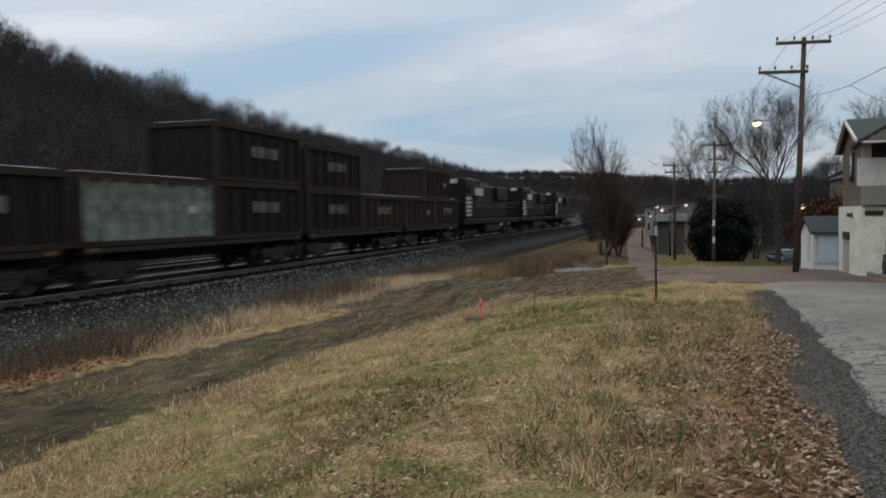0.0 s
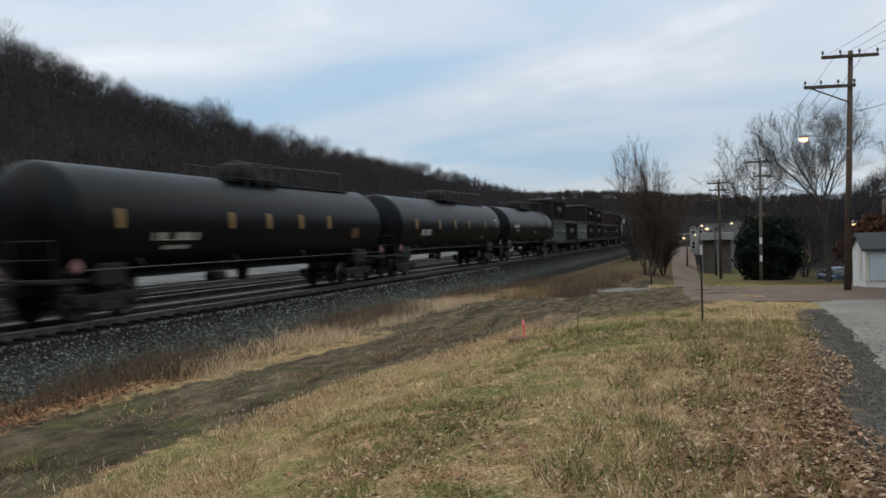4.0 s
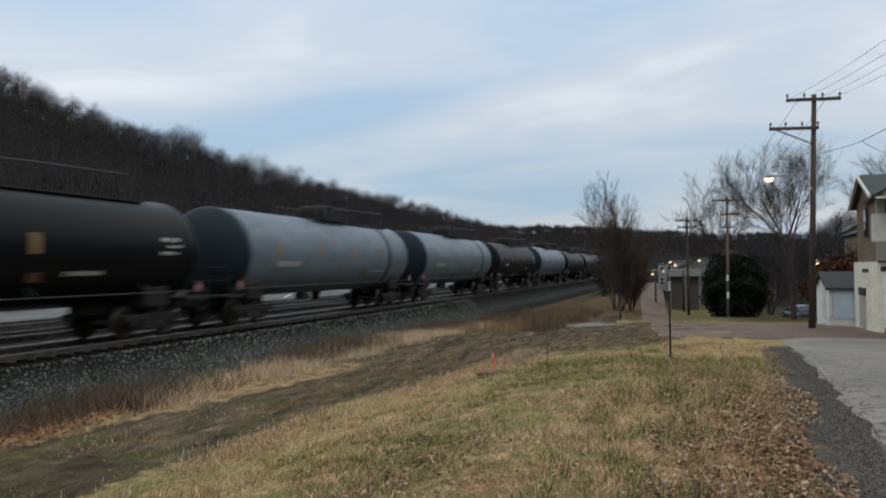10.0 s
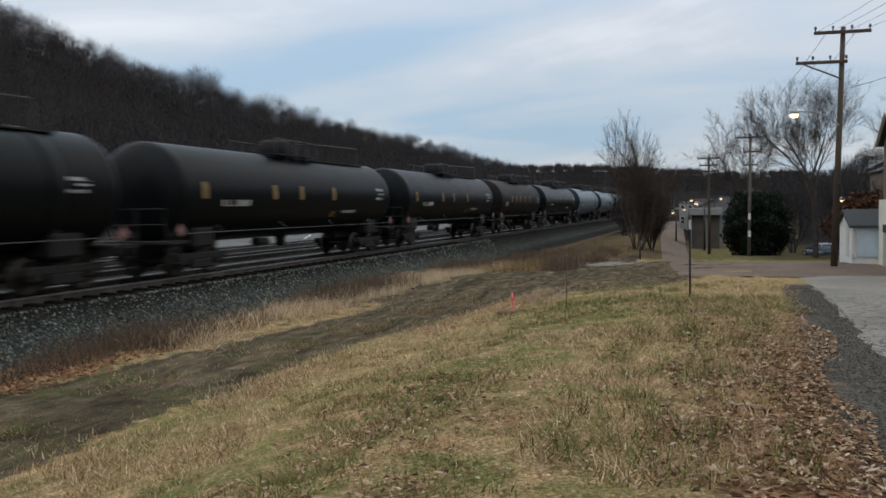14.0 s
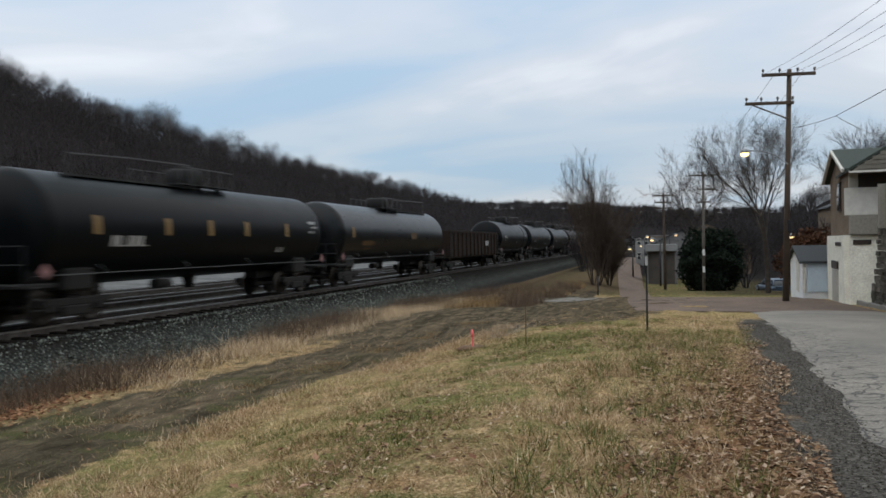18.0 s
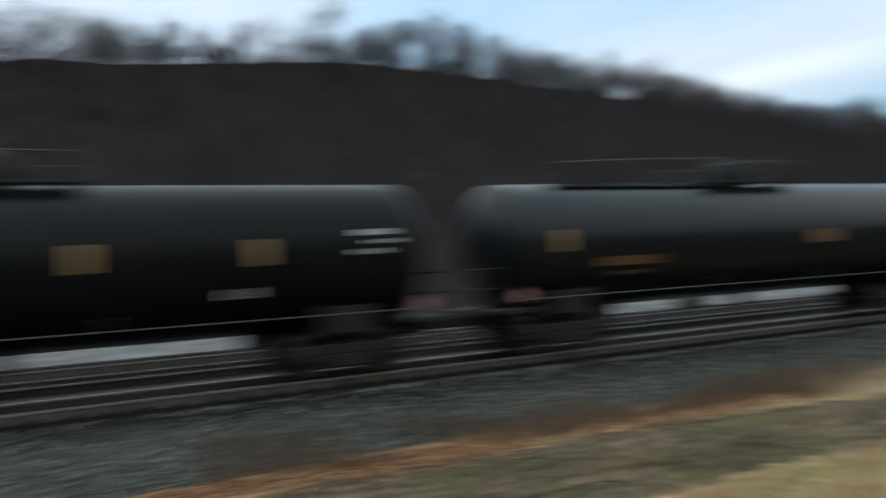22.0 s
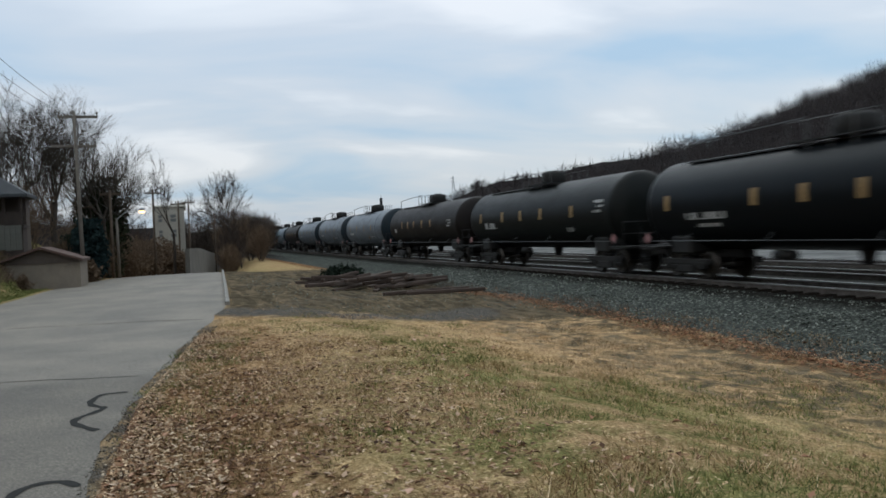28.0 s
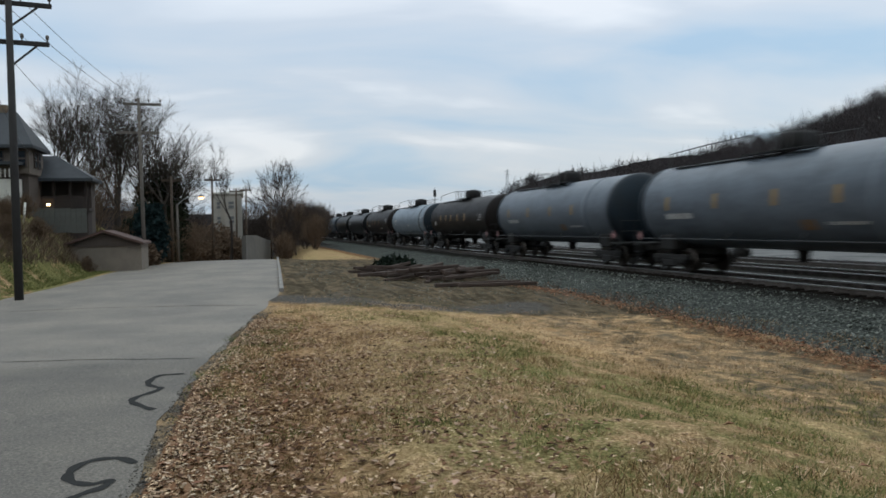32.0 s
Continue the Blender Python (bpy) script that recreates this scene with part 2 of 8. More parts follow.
TRACK_Y = 16.0
RAIL_Z = -0.3
ROAD_Z = [(-3000, -8), (-160, -8), (-110, -4.2), (-82, -2.2), (-67, -0.85), (-57, -0.40), (-45, -0.34), (-28, -0.36), (-20, -0.36), (-10, -0.2), (0, -0.02), (10, -0.22), (20, -0.56), (30, -1.0), (40, -1.3), (55, -1.95), (85, -3.4), (130, -4.5), (3000, -4.5)]
ROAD_NEAR = [(-120, 3.4), (-75, 1.7), (-48, 0.68), (-36, 0.24), (-26, -0.15), (-21, -0.8), (-16, -1.4), (-10, -2.0), (-5, -2.1), (0, -1.92), (5, -1.72), (8, -1.75), (10, -1.86), (12, -2.02), (17, -2.33), (24, -2.7), (29, -2.94), (34, -3.0), (60, -3.0)]
ROAD_FAR = [(-120, 0.2), (-75, -1.6), (-66, -3.6), (-57, -5.9), (-45, -7.7), (-33.5, -8.2), (-28, -8.7), (0, -8.3), (26, -8.0), (40, -7.4), (60, -7.4)]
LANE_FAR = [(-3, 9.6), (5, 11.0), (10, 10.9), (13, 10.2), (17, 9.7), (25, 8.8), (32, 8.6)]
LANE_NEAR = [(-3, 8.4), (3, 7.2), (6, 6.95), (10, 7.1), (14, 7.0), (18, 6.2), (22, 5.6), (30, 4.2)]
FOOT = [(-42, 10.3), (-27, 11.1), (-17, 10.9), (-12, 10.4), (-8, 10.3), (-3, 11.0), (3, 12.3), (8, 12.9), (60, 12.9)]
RIDGE_Y = [(-3000, 330), (-700, 310), (-480, 320), (-350, 285), (-260, 255), (-200, 235), (-130, 210), (-80, 190), (0, 172), (100, 182), (250, 195), (600, 205), (1500, 215), (3000, 215)]


def bend(x):
    """How far the railway swings away from the straight, to the far side."""
    return np.where(x < -107, (np.minimum(x, -107) + 107) ** 2 / 3600.0, 0.0)


def land(x, y):
    x, y = np.asarray(x, float), np.asarray(y, float)
    b = bend(x)
    yy = y - b
    zr = lerp_table(x, ROAD_Z)
    lane = np.where(x > 0, np.minimum(-1.2 + 0.0 * x, zr - 0.15), -1.0 + 0.15 * smooth(-12, -30, x))
    lane = lane * smooth(-6, 6, x) + (-1.0 + 0.12 * smooth(-12, -30, x)) * (1 - smooth(-6, 6, x))
    lane = np.maximum(lane, -1.75)
    lane = np.where(x < -60, np.maximum(lane, -1.0), lane)
    top = np.maximum(zr, -3.4)
    t = smooth(1.2, 7.2, yy)
    z = top * (1 - t) + lane * t
    z = z - 0.03 * np.clip(yy - 7, 0, 6)
    foot = lerp_table(x, FOOT)
    k = np.clip((yy - foot) / (14.1 - foot), 0, 1)
    z = z * (1 - k) + (RAIL_Z - 0.2) * k
    # beyond the tracks: a low flat, then the wooded hill
    z = z - 2.2 * smooth(35, 42, yy)
    ry = lerp_table(x, RIDGE_Y)
    rise = np.clip((y - 62 - b) / (ry - 62), 0, 1)
    z = z + (46 + lerp_table(x, [(-250, 0), (-150, 4), (-60, 7), (0, 9), (60, 11), (130, 12), (165, 9.5), (200, 4.5), (225, 2.5), (330, 0), (500, 0), (600, 0)])) * np.power(rise, 1.25) * smooth(0, 0.1, rise) * np.where(y > 55, 1, 0) * (1 - smooth(950, 1250, x))
    z = z + smooth(62, 84, y) * 2.5 * np.sin(x / 41 + 2 * np.sin(y / 33)) * np.cos(y / 27 + x / 90)
    far_lift = lerp_table(x, [(-3000, 10), (-1500, 33), (-1000, 45), (-800, 33), (-600, 17), (-500, 8), (-400, 2), (-300, 0)])
    z = z + far_lift * smooth(0, 90, y - np.maximum(ry - 110, b + 75))
    z = z - 4 * smooth(0, 80, y - ry)
    # the town side
    bank = smooth(-8.6, -12.2, y) * 3.2 * smooth(-24, -34, x) * (1 - smooth(-64, -80, x))
    z = z + np.where(y < -6, bank, 0)
    wall = np.where((x < 34.5) & (x > 4), smooth(-8.6, -9.4, y) * 2.6, 0)
    z = z + wall + smooth(-17, -70, y) * 26 * (1 - smooth(250, 500, x)) * (1 - 0.3 * smooth(-35, -65, x))
    # far ends of the valley
    z = z + smooth(1050, 1350, x) * lerp_table(y, [(-1800, 0), (-1500, 42), (0, 50), (100, 60), (220, 70), (400, 76), (3000, 76)]) + smooth(-1900, -2400, x) * 38
    return z


def land1(x, y):
    return float(land(np.array([x]), np.array([y]))[0])

# ---- ground materials ----


def ground_material():
    m = Nodes("ground_cover", 1.0, spec=0.0)
    pos = m.vec("Object")
    n_big = m.noise(0.35, 5, 0.6, pos)
    n_mid = m.noise(2.2, 5, 0.65, pos)
    n_fine = m.noise(30, 6, 0.78, pos)
    n_leaf = m.n.new("ShaderNodeTexVoronoi")
    n_leaf.inputs["Scale"].default_value = 14
    m.l.new(pos, n_leaf.inputs["Vector"])
    dry = m.ramp(n_fine, [(0.34, (0.12, 0.072, 0.034)), (0.49, (0.35, 0.235, 0.130)), (0.66, (0.70, 0.51, 0.32))])
    green = m.ramp(n_fine, [(0.34, (0.042, 0.044, 0.017)), (0.5, (0.142, 0.136, 0.055)), (0.67, (0.33, 0.29, 0.138))])
    gfac = m.math("MULTIPLY", m.grey(m.math("ADD", m.math("MULTIPLY", n_mid, 0.6), m.math("MULTIPLY", n_big, 0.5)), 0.45, 0.62), m.attr("green"))
    rust = m.ramp(n_fine, [(0.36, (0.085, 0.045, 0.021)), (0.64, (0.40, 0.24, 0.115))])
    dry = m.mix(m.math("MULTIPLY", m.grey(m.noise(1.3, 5, 0.7, pos, 0.6), 0.52, 0.68), 0.7), dry, rust)
    col = m.mix(gfac, dry, green)
    n_patch = m.noise(5.5, 6, 0.7, pos, 0.4)
    col = m.mix(1.0, col, m.ramp(m.math("ADD", m.math("MULTIPLY", n_patch, 0.6), m.math("MULTIPLY", n_big, 0.4)), [(0.34, (0.45, 0.43, 0.40)), (0.5, (0.98, 0.97, 0.95)), (0.64, (1.35, 1.32, 1.26))]), "MULTIPLY")
    leaf = m.ramp(n_leaf.outputs["Color"], [(0.2, (0.05, 0.029, 0.017)), (0.5, (0.15, 0.08, 0.04)), (0.8, (0.28, 0.175, 0.095))])
    lfac = m.grey(m.math("ADD", m.attr("leafy"), m.math("MULTIPLY", m.math("SUBTRACT", n_mid, 0.5), 1.1)), 0.40, 0.62)
    col = m.mix(lfac, col, leaf)
    dirt = m.ramp(m.math("ADD", m.math("MULTIPLY", n_fine, 0.5), m.math("MULTIPLY", n_mid, 0.5)), [(0.3, (0.032, 0.025, 0.018)), (0.5, (0.084, 0.067, 0.048)), (0.7, (0.19, 0.152, 0.108))])
    streak = m.noise(1.1, 6, 0.72, m.vec("Object", (0.35, 1.7, 1)), 0.8)
    dirt = m.mix(1.0, dirt, m.ramp(streak, [(0.34, (0.45, 0.47, 0.47)), (0.5, (0.98, 1.0, 0.95)), (0.66, (1.75, 1.65, 1.55))]), "MULTIPLY")
    dirt = m.mix(m.math("MULTIPLY", m.grey(m.noise(0.75, 6, 0.75, pos, 0.5), 0.50, 0.62), m.attr("mossy")), dirt, m.ramp(n_fine, [(0.36, (0.028, 0.032, 0.013)), (0.64, (0.125, 0.125, 0.055))]))
    dfac = m.grey(m.math("ADD", m.attr("dirt"), m.math("MULTIPLY", m.math("SUBTRACT", n_mid, 0.5), 1.2)), 0.38, 0.62)
    col = m.mix(dfac, col, dirt)
    gv = m.n.new("ShaderNodeTexVoronoi")
    gv.inputs["Scale"].default_value = 42
    m.l.new(pos, gv.inputs["Vector"])
    grav = m.ramp(gv.outputs["Color"], [(0.2, (0.048, 0.043, 0.038)), (0.6, (0.092, 0.084, 0.075)), (0.95, (0.17, 0.156, 0.14))])
    vor = m.n.new("ShaderNodeTexVoronoi")
    vor.inputs["Scale"].default_value = 15
    m.l.new(pos, vor.inputs["Vector"])
    stone = m.ramp(vor.outputs["Color"], [(0.15, (0.036, 0.040, 0.035)), (0.55, (0.086, 0.093, 0.082)), (0.95, (0.21, 0.22, 0.195))])
    stone = m.mix(m.grey(vor.outputs["Distance"], 0.25, 0.75), stone, (0.03, 0.032, 0.03))
    bfac = m.grey(m.math("ADD", m.attr("ballast"), m.math("MULTIPLY", m.math("SUBTRACT", n_mid, 0.5), 0.5)), 0.42, 0.58)
    sfac = m.grey(m.math("ADD", m.attr("shoulder"), m.math("MULTIPLY", m.math("SUBTRACT", n_mid, 0.5), 1.2)), 0.34, 0.80)
    col = m.mix(sfac, col, grav)
    # pale grey on the wet silt paints the sky's reflection in a puddle
    silt = m.grey(m.math("ADD", m.attr("silt"), m.math("MULTIPLY", m.math("SUBTRACT", streak, 0.5), 1.4)), 0.42, 0.66)
    col = m.mix(silt, col, m.ramp(n_mid, [(0.3, (0.13, 0.12, 0.108)), (0.7, (0.27, 0.255, 0.235))]))
    # dark track bed: oil stain plus the train's shade put into the stone colour
    stone = m.mix(m.attr("oily"), stone, m.mix(0.12, (0.013, 0.0112, 0.010), stone))
    stone = m.mix(m.attr("pale"), stone, m.ramp(n_mid, [(0.3, (0.10, 0.10, 0.098)), (0.7, (0.24, 0.24, 0.235))]))
    col = m.mix(bfac, col, stone)
    # near-black ground of the woods, lifted and cooled to put haze into its colour
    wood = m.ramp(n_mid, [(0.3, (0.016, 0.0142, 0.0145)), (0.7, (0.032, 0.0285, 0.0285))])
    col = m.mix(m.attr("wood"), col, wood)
    m.color(col)
    h = m.math("ADD", m.math("MULTIPLY", n_fine, 0.7), m.math("MULTIPLY", vor.outputs["Distance"], -0.8))
    m.bump(h, 0.7, 0.03)
    return m.mat


GROUND = ground_material()


def spread(segs):
    out = []
    for a, b, st in segs:
        out += list(np.arange(a, b, st))
    return np.array(out + [segs[-1][1]])


def bare_mud(X, Y):
    """The trodden soil between the end of the lane and the junction."""
    edge = 1.2 - 0.15 * (X - 20)
    return smooth(20, 25, X - 0.15 * (Y - 3)) * smooth(-0.4, 1.2, Y - edge) * (1 - smooth(10.5, 12, Y)) * (1 - smooth(46, 52, X))


def build_ground():
    xs = spread([(-3000, -1500, 250), (-1500, -600, 70), (-600, -150, 30), (-150, -60, 3), (-60, -12, 0.6), (-12, 14, 0.28), (14, 62, 0.6), (62, 150, 3), (150, 600, 30), (600, 3000, 200)])
    ys = spread([(-2400, -200, 200), (-200, -60, 14), (-60, -14, 2), (-14, -9.6, 0.4), (-9.6, -8.4, 0.2), (-8.4, 15.4, 0.28), (15.4, 30, 0.45), (30, 62, 2), (62, 400, 9), (400, 800, 50), (800, 3000, 275)])
    X, Y = np.meshgrid(xs, ys)
    Z = land(X, Y)
    near = (np.abs(X) < 70) & (Y > -14) & (Y < 14.5)
    jit = np.zeros_like(Z)
    for a, b, k in ((1.9, 0.4, 0.03), (0.7, 2.3, 0.03), (5.1, 3.7, 0.015), (2.9, -4.4, 0.015)):
        jit += k * np.sin(a * X + 1.3 * np.sin(b * Y)) * np.cos(b * Y + 0.9 * np.sin(a * X * 0.7))
    jit += np.random.normal(0, 0.012, Z.shape)
    Z = Z + np.where(near, jit * smooth(0, 1.4, np.maximum(Y - lerp_table(X, ROAD_NEAR), lerp_table(X, ROAD_FAR) - Y)), 0)
    on_road = (Y < lerp_table(X, ROAD_NEAR) - 0.15) & (Y > lerp_table(X, ROAD_FAR) + 0.1) & (X > -112) & (X < 48)
    Z = Z - np.where(on_road, 0.17 * smooth(0.15, 0.7, lerp_table(X, ROAD_NEAR) - Y) * smooth(0.1, 0.6, Y - lerp_table(X, ROAD_FAR)), 0)
    ny, nx = X.shape
    verts = np.stack([X.ravel(), Y.ravel(), Z.ravel()], 1)
    idx = np.arange(nx * ny).reshape(ny, nx)
    faces = np.stack([idx[:-1, :-1].ravel(), idx[:-1, 1:].ravel(), idx[1:, 1:].ravel(), idx[1:, :-1].ravel()], 1)
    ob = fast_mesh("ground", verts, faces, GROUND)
    me = ob.data
    me.polygons.foreach_set("use_smooth", np.ones(len(faces), bool))
    yy = Y - bend(X)
    near_edge = lerp_table(X, ROAD_NEAR)
    far_edge = lerp_table(X, ROAD_FAR)
    # dirt lane beside the railway, widening into a muddy yard at both ends
    lane_far = lerp_table(X, LANE_FAR)
    lane_near = lerp_table(X, LANE_NEAR)
    lane = smooth(0, 0.7, yy - lane_near + 0.35) * smooth(0, 0.7, lane_far - yy + 0.35) * smooth(-3, 3, X) * (1 - smooth(52, 64, X))
    mud = bare_mud(X, yy) * 0.85
    yard = smooth(-21.5, -23.5, X - 0.12 * yy) * smooth(-0.1, 0.5, yy - near_edge + 0.2) * (1 - smooth(12.2, 13.2, yy)) * (1 - smooth(-60, -76, X))
    rut = np.exp(-((yy - lane_near - 0.75) / 0.35) ** 2) + 0.7 * np.exp(-((yy - lane_near - 2.3) / 0.3) ** 2)
    dirt_patch = 0.5 * smooth(3, 7, yy) * (1 - smooth(11, 12.5, yy)) * (X < -2) * (X > -24)
    dirt_patch = dirt_patch + 0.40 * smooth(0, 0.8, yy - lane_near) * (1 - smooth(11.2, 12.4, yy)) * smooth(0, 4, X) * (1 - smooth(30, 36, X))
    dirt = np.clip(dirt_patch + lane * (0.55 + 0.35 * rut) + mud * 0.8 + yard * 0.75, 0, 1)
    foot = lerp_table(X, FOOT)
    ballast = smooth(-0.3, 0.2, yy - foot) * (1 - smooth(29.5, 31, yy))
    ballast = ballast * (1 - smooth(700, 900, X))
    ballast = np.maximum(ballast, smooth(-44, -48, X) * smooth(9.2, 10.8, yy) * (1 - smooth(29, 31, yy)))
    leafy = np.exp(-((yy - foot + 0.7) / 0.7) ** 2) * smooth(14, 4, X) * 0.7 + 0.55 * smooth(3.2, 0.5, Y - near_edge) * (Y > near_edge) * smooth(-32, -10, X) * (1 - smooth(9, 17, X))
    leafy = leafy + 0.2 * smooth(0.2, 0.7, Y - near_edge) * (1 - smooth(1.5, 2.4, Y - near_edge)) * smooth(0, 3, X) * (1 - smooth(16, 22, X))
    leafy = leafy + 0.3 * smooth(-62, -72, X) * smooth(1, 2, yy) * (1 - smooth(11, 13, yy))
    leafy = leafy + 0.20 * smooth(-2, -7, X) * smooth(-21, -18, X) * (Y > near_edge + 0.3) * (yy < 10.5)
    leafy = leafy + 0.5 * smooth(12.2, 11.4, yy) * smooth(10.5, 11.0, yy) * (X > 0)
    shoulder = smooth(1.15, 0.45, Y - near_edge) * smooth(-0.6, 0, Y - near_edge + 0.5) * smooth(-3, 2, X) * (1 - smooth(24, 28, X))
    shoulder = shoulder + yard * (0.12 + 0.3 * np.sin(X * 0.5 + yy * 0.9)) + 0.95 * np.exp(-((X - lerp_table(yy, [(-1, -24.8), (1, -22.3), (3, -21.2), (4.5, -21.9), (6.2, -23), (8, -24.4)])) / 1.5) ** 2) * smooth(-1.2, -0.6, yy) * smooth(8.5, 7, yy)
    shoulder = shoulder + 0.95 * np.exp(-((X - 23.5) / 2.6) ** 2 - ((Y - 4.7) / 0.8) ** 2)
    shoulder = shoulder + 0.62 * smooth(0.55, 0.15, Y - near_edge) * (X < 2) * (X > -22)
    green = 0.55 + 0.6 * np.exp(-((Y - 2.6) / 2.0) ** 2) + 0.5 * np.exp(-((yy - 6.6 - 0.05 * np.abs(X)) / 1.2) ** 2) * (X > 0) + 2.2 * smooth(-7.5, -9, Y)
    green = green - 0.55 * smooth(-9, -14, X) * (X > -30)
    green = green + 1.2 * smooth(46, 52, X) * (Y < 3)
    # near-black tone over the woods, weaker on the lawn past the junction
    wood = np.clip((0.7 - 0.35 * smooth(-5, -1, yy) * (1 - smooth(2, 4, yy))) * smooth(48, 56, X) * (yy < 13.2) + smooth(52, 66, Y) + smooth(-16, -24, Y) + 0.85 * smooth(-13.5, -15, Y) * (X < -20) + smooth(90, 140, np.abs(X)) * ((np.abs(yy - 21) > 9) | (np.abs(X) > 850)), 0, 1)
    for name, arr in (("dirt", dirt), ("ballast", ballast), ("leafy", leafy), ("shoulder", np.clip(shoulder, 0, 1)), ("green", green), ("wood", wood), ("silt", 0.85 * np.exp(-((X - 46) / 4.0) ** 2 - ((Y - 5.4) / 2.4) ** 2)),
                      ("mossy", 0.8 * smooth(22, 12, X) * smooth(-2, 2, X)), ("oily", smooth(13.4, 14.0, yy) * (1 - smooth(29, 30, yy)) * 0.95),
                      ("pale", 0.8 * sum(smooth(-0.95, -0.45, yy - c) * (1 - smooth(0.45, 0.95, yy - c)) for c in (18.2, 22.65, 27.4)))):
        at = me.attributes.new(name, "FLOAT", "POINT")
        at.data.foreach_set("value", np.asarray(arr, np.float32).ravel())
    return tagged(ob, "uneven grassy verge with a dirt lane, gravel and a wooded hill", "ground", kind="structure")


build_ground()

# ---- asphalt road ----


def asphalt_material(name, tint=(1, 1, 1), cracks=1.0, spec=0.14):
    m = Nodes(name, 0.72, spec=spec)
    pos = m.vec("Object")
    a = m.noise(0.5, 4, 0.6, pos)
    b = m.noise(40, 3, 0.7, pos)
    base = m.ramp(b, [(0.25, tuple(0.075 * c for c in tint)), (0.52, tuple(0.165 * c for c in tint)), (0.8, tuple(0.31 * c for c in tint))])
    wear = m.ramp(a, [(0.35, (0.78, 0.78, 0.80)), (0.65, (1.12, 1.10, 1.08))])
    col = m.mix(1.0, base, wear, "MULTIPLY")
    col = m.mix(1.0, col, m.attr("tone"), "MULTIPLY")
    v = m.n.new("ShaderNodeTexVoronoi")
    v.feature = "DISTANCE_TO_EDGE"
    v.inputs["Scale"].default_value = 2.6
    wob = m.n.new("ShaderNodeTexNoise")
    wob.inputs["Scale"].default_value = 2.5
    m.l.new(pos, wob.inputs["Vector"])
    vm = m.n.new("ShaderNodeVectorMath")
    vm.operation = "ADD"
    m.l.new(pos, vm.inputs[0])
    sc = m.n.new("ShaderNodeVectorMath")
    sc.operation = "SCALE"
    sc.inputs["Scale"].default_value = 0.55
    m.l.new(wob.outputs["Color"], sc.inputs[0])
    m.l.new(sc.outputs[0], vm.inputs[1])
    m.l.new(vm.outputs[0], v.inputs["Vector"])
    line = m.ramp(v.outputs["Distance"], [(0.0, (1, 1, 1)), (0.022, (1, 1, 1)), (0.05, (0, 0, 0))])
    fac = m.math("MULTIPLY", m.math("MULTIPLY", line, m.attr("cracked")), cracks)
    m.color(m.mix(fac, col, (0.03, 0.03, 0.032)))
    m.bump(m.math("SUBTRACT", b, fac), 0.35, 0.01)
    return m.mat


ASPHALT = asphalt_material("asphalt", (1.10, 1.0, 0.865))
BRICKROAD = asphalt_material("reddish_paving", (0.80, 0.60, 0.49), 0.4, 0.02)


def strip_mesh(name, xs, ya, yb, ny, mat, lift, crack=None, follow=False):
    X = np.repeat(xs[None, :], ny, 0)
    T = np.linspace(0, 1, ny)[:, None]
    Y = ya[None, :] * (1 - T) + yb[None, :] * T
    Z = np.maximum(lerp_table(X, ROAD_Z), -3.4) + lift + 0.05 * (1 - (2 * T - 1) ** 2)
    if follow:
        Z = land(X, Y) + lift
    idx = np.arange(X.size).reshape(X.shape)
    faces = np.stack([idx[:-1, :-1].ravel(), idx[:-1, 1:].ravel(), idx[1:, 1:].ravel(), idx[1:, :-1].ravel()], 1)
    ob = fast_mesh(name, np.stack([X.ravel(), Y.ravel(), Z.ravel()], 1), faces, mat)
    ob.data.polygons.foreach_set("use_smooth", np.ones(len(faces), bool))
    at = ob.data.attributes.new("cracked", "FLOAT", "POINT")
    tone = ob.data.attributes.new("tone", "FLOAT", "POINT")
    tone.data.foreach_set("value", np.asarray(1.0 - 0.27 * smooth(-12.7, -12.3, X) * (1 - smooth(1, 4, X)) + 0.22 * smooth(3, 6, X), np.float32).ravel())
    c = crack(X, Y) if crack else np.zeros_like(X)
    at.data.foreach_set("value", np.asarray(c, np.float32).ravel())
    return ob


rx = spread([(-110, -40, 2), (-40, -12, 0.7), (-12, 16, 0.35), (16, 31, 0.8)])
rng = np.random.RandomState(3)
rag = 0.05 * np.sin(rx * 1.7) + 0.035 * np.sin(rx * 4.1 + 1) + rng.normal(0, 0.02, rx.size)
rag = np.where((rx > -110) & (rx < -25), rag * 0.3, rag)
road = strip_mesh("road", rx, lerp_table(rx, ROAD_FAR), lerp_table(rx, ROAD_NEAR) + rag, 24, ASPHALT, 0.007,
                  lambda X, Y: 0.8 * smooth(2, 5, X) * (1 - smooth(20, 26, X)) * smooth(1.7, 0.4, lerp_table(X, ROAD_NEAR) - Y))
tagged(road, "worn grey asphalt road with cracked edge", "road", kind="structure")
cx = spread([(30.5, 47, 0.7)])
side_road = strip_mesh("side_road", cx, np.full(cx.size, -7.3), 1.0 + 1.0 * np.sin((cx - 30) / 10), 24, BRICKROAD, 0.03, None, True)
tagged(side_road, "reddish paved side street crossing the junction", "road", kind="structure")
lx = spread([(46.5, 176, 2)])
lower_road = strip_mesh("lower_road", lx, 0.8 + 0.037 * (lx - 46), 2.5 + 0.060 * (lx - 46), 8, BRICKROAD, 0.04, None, True)
tagged(lower_road, "reddish street running downhill towards the town", "road", kind="structure")

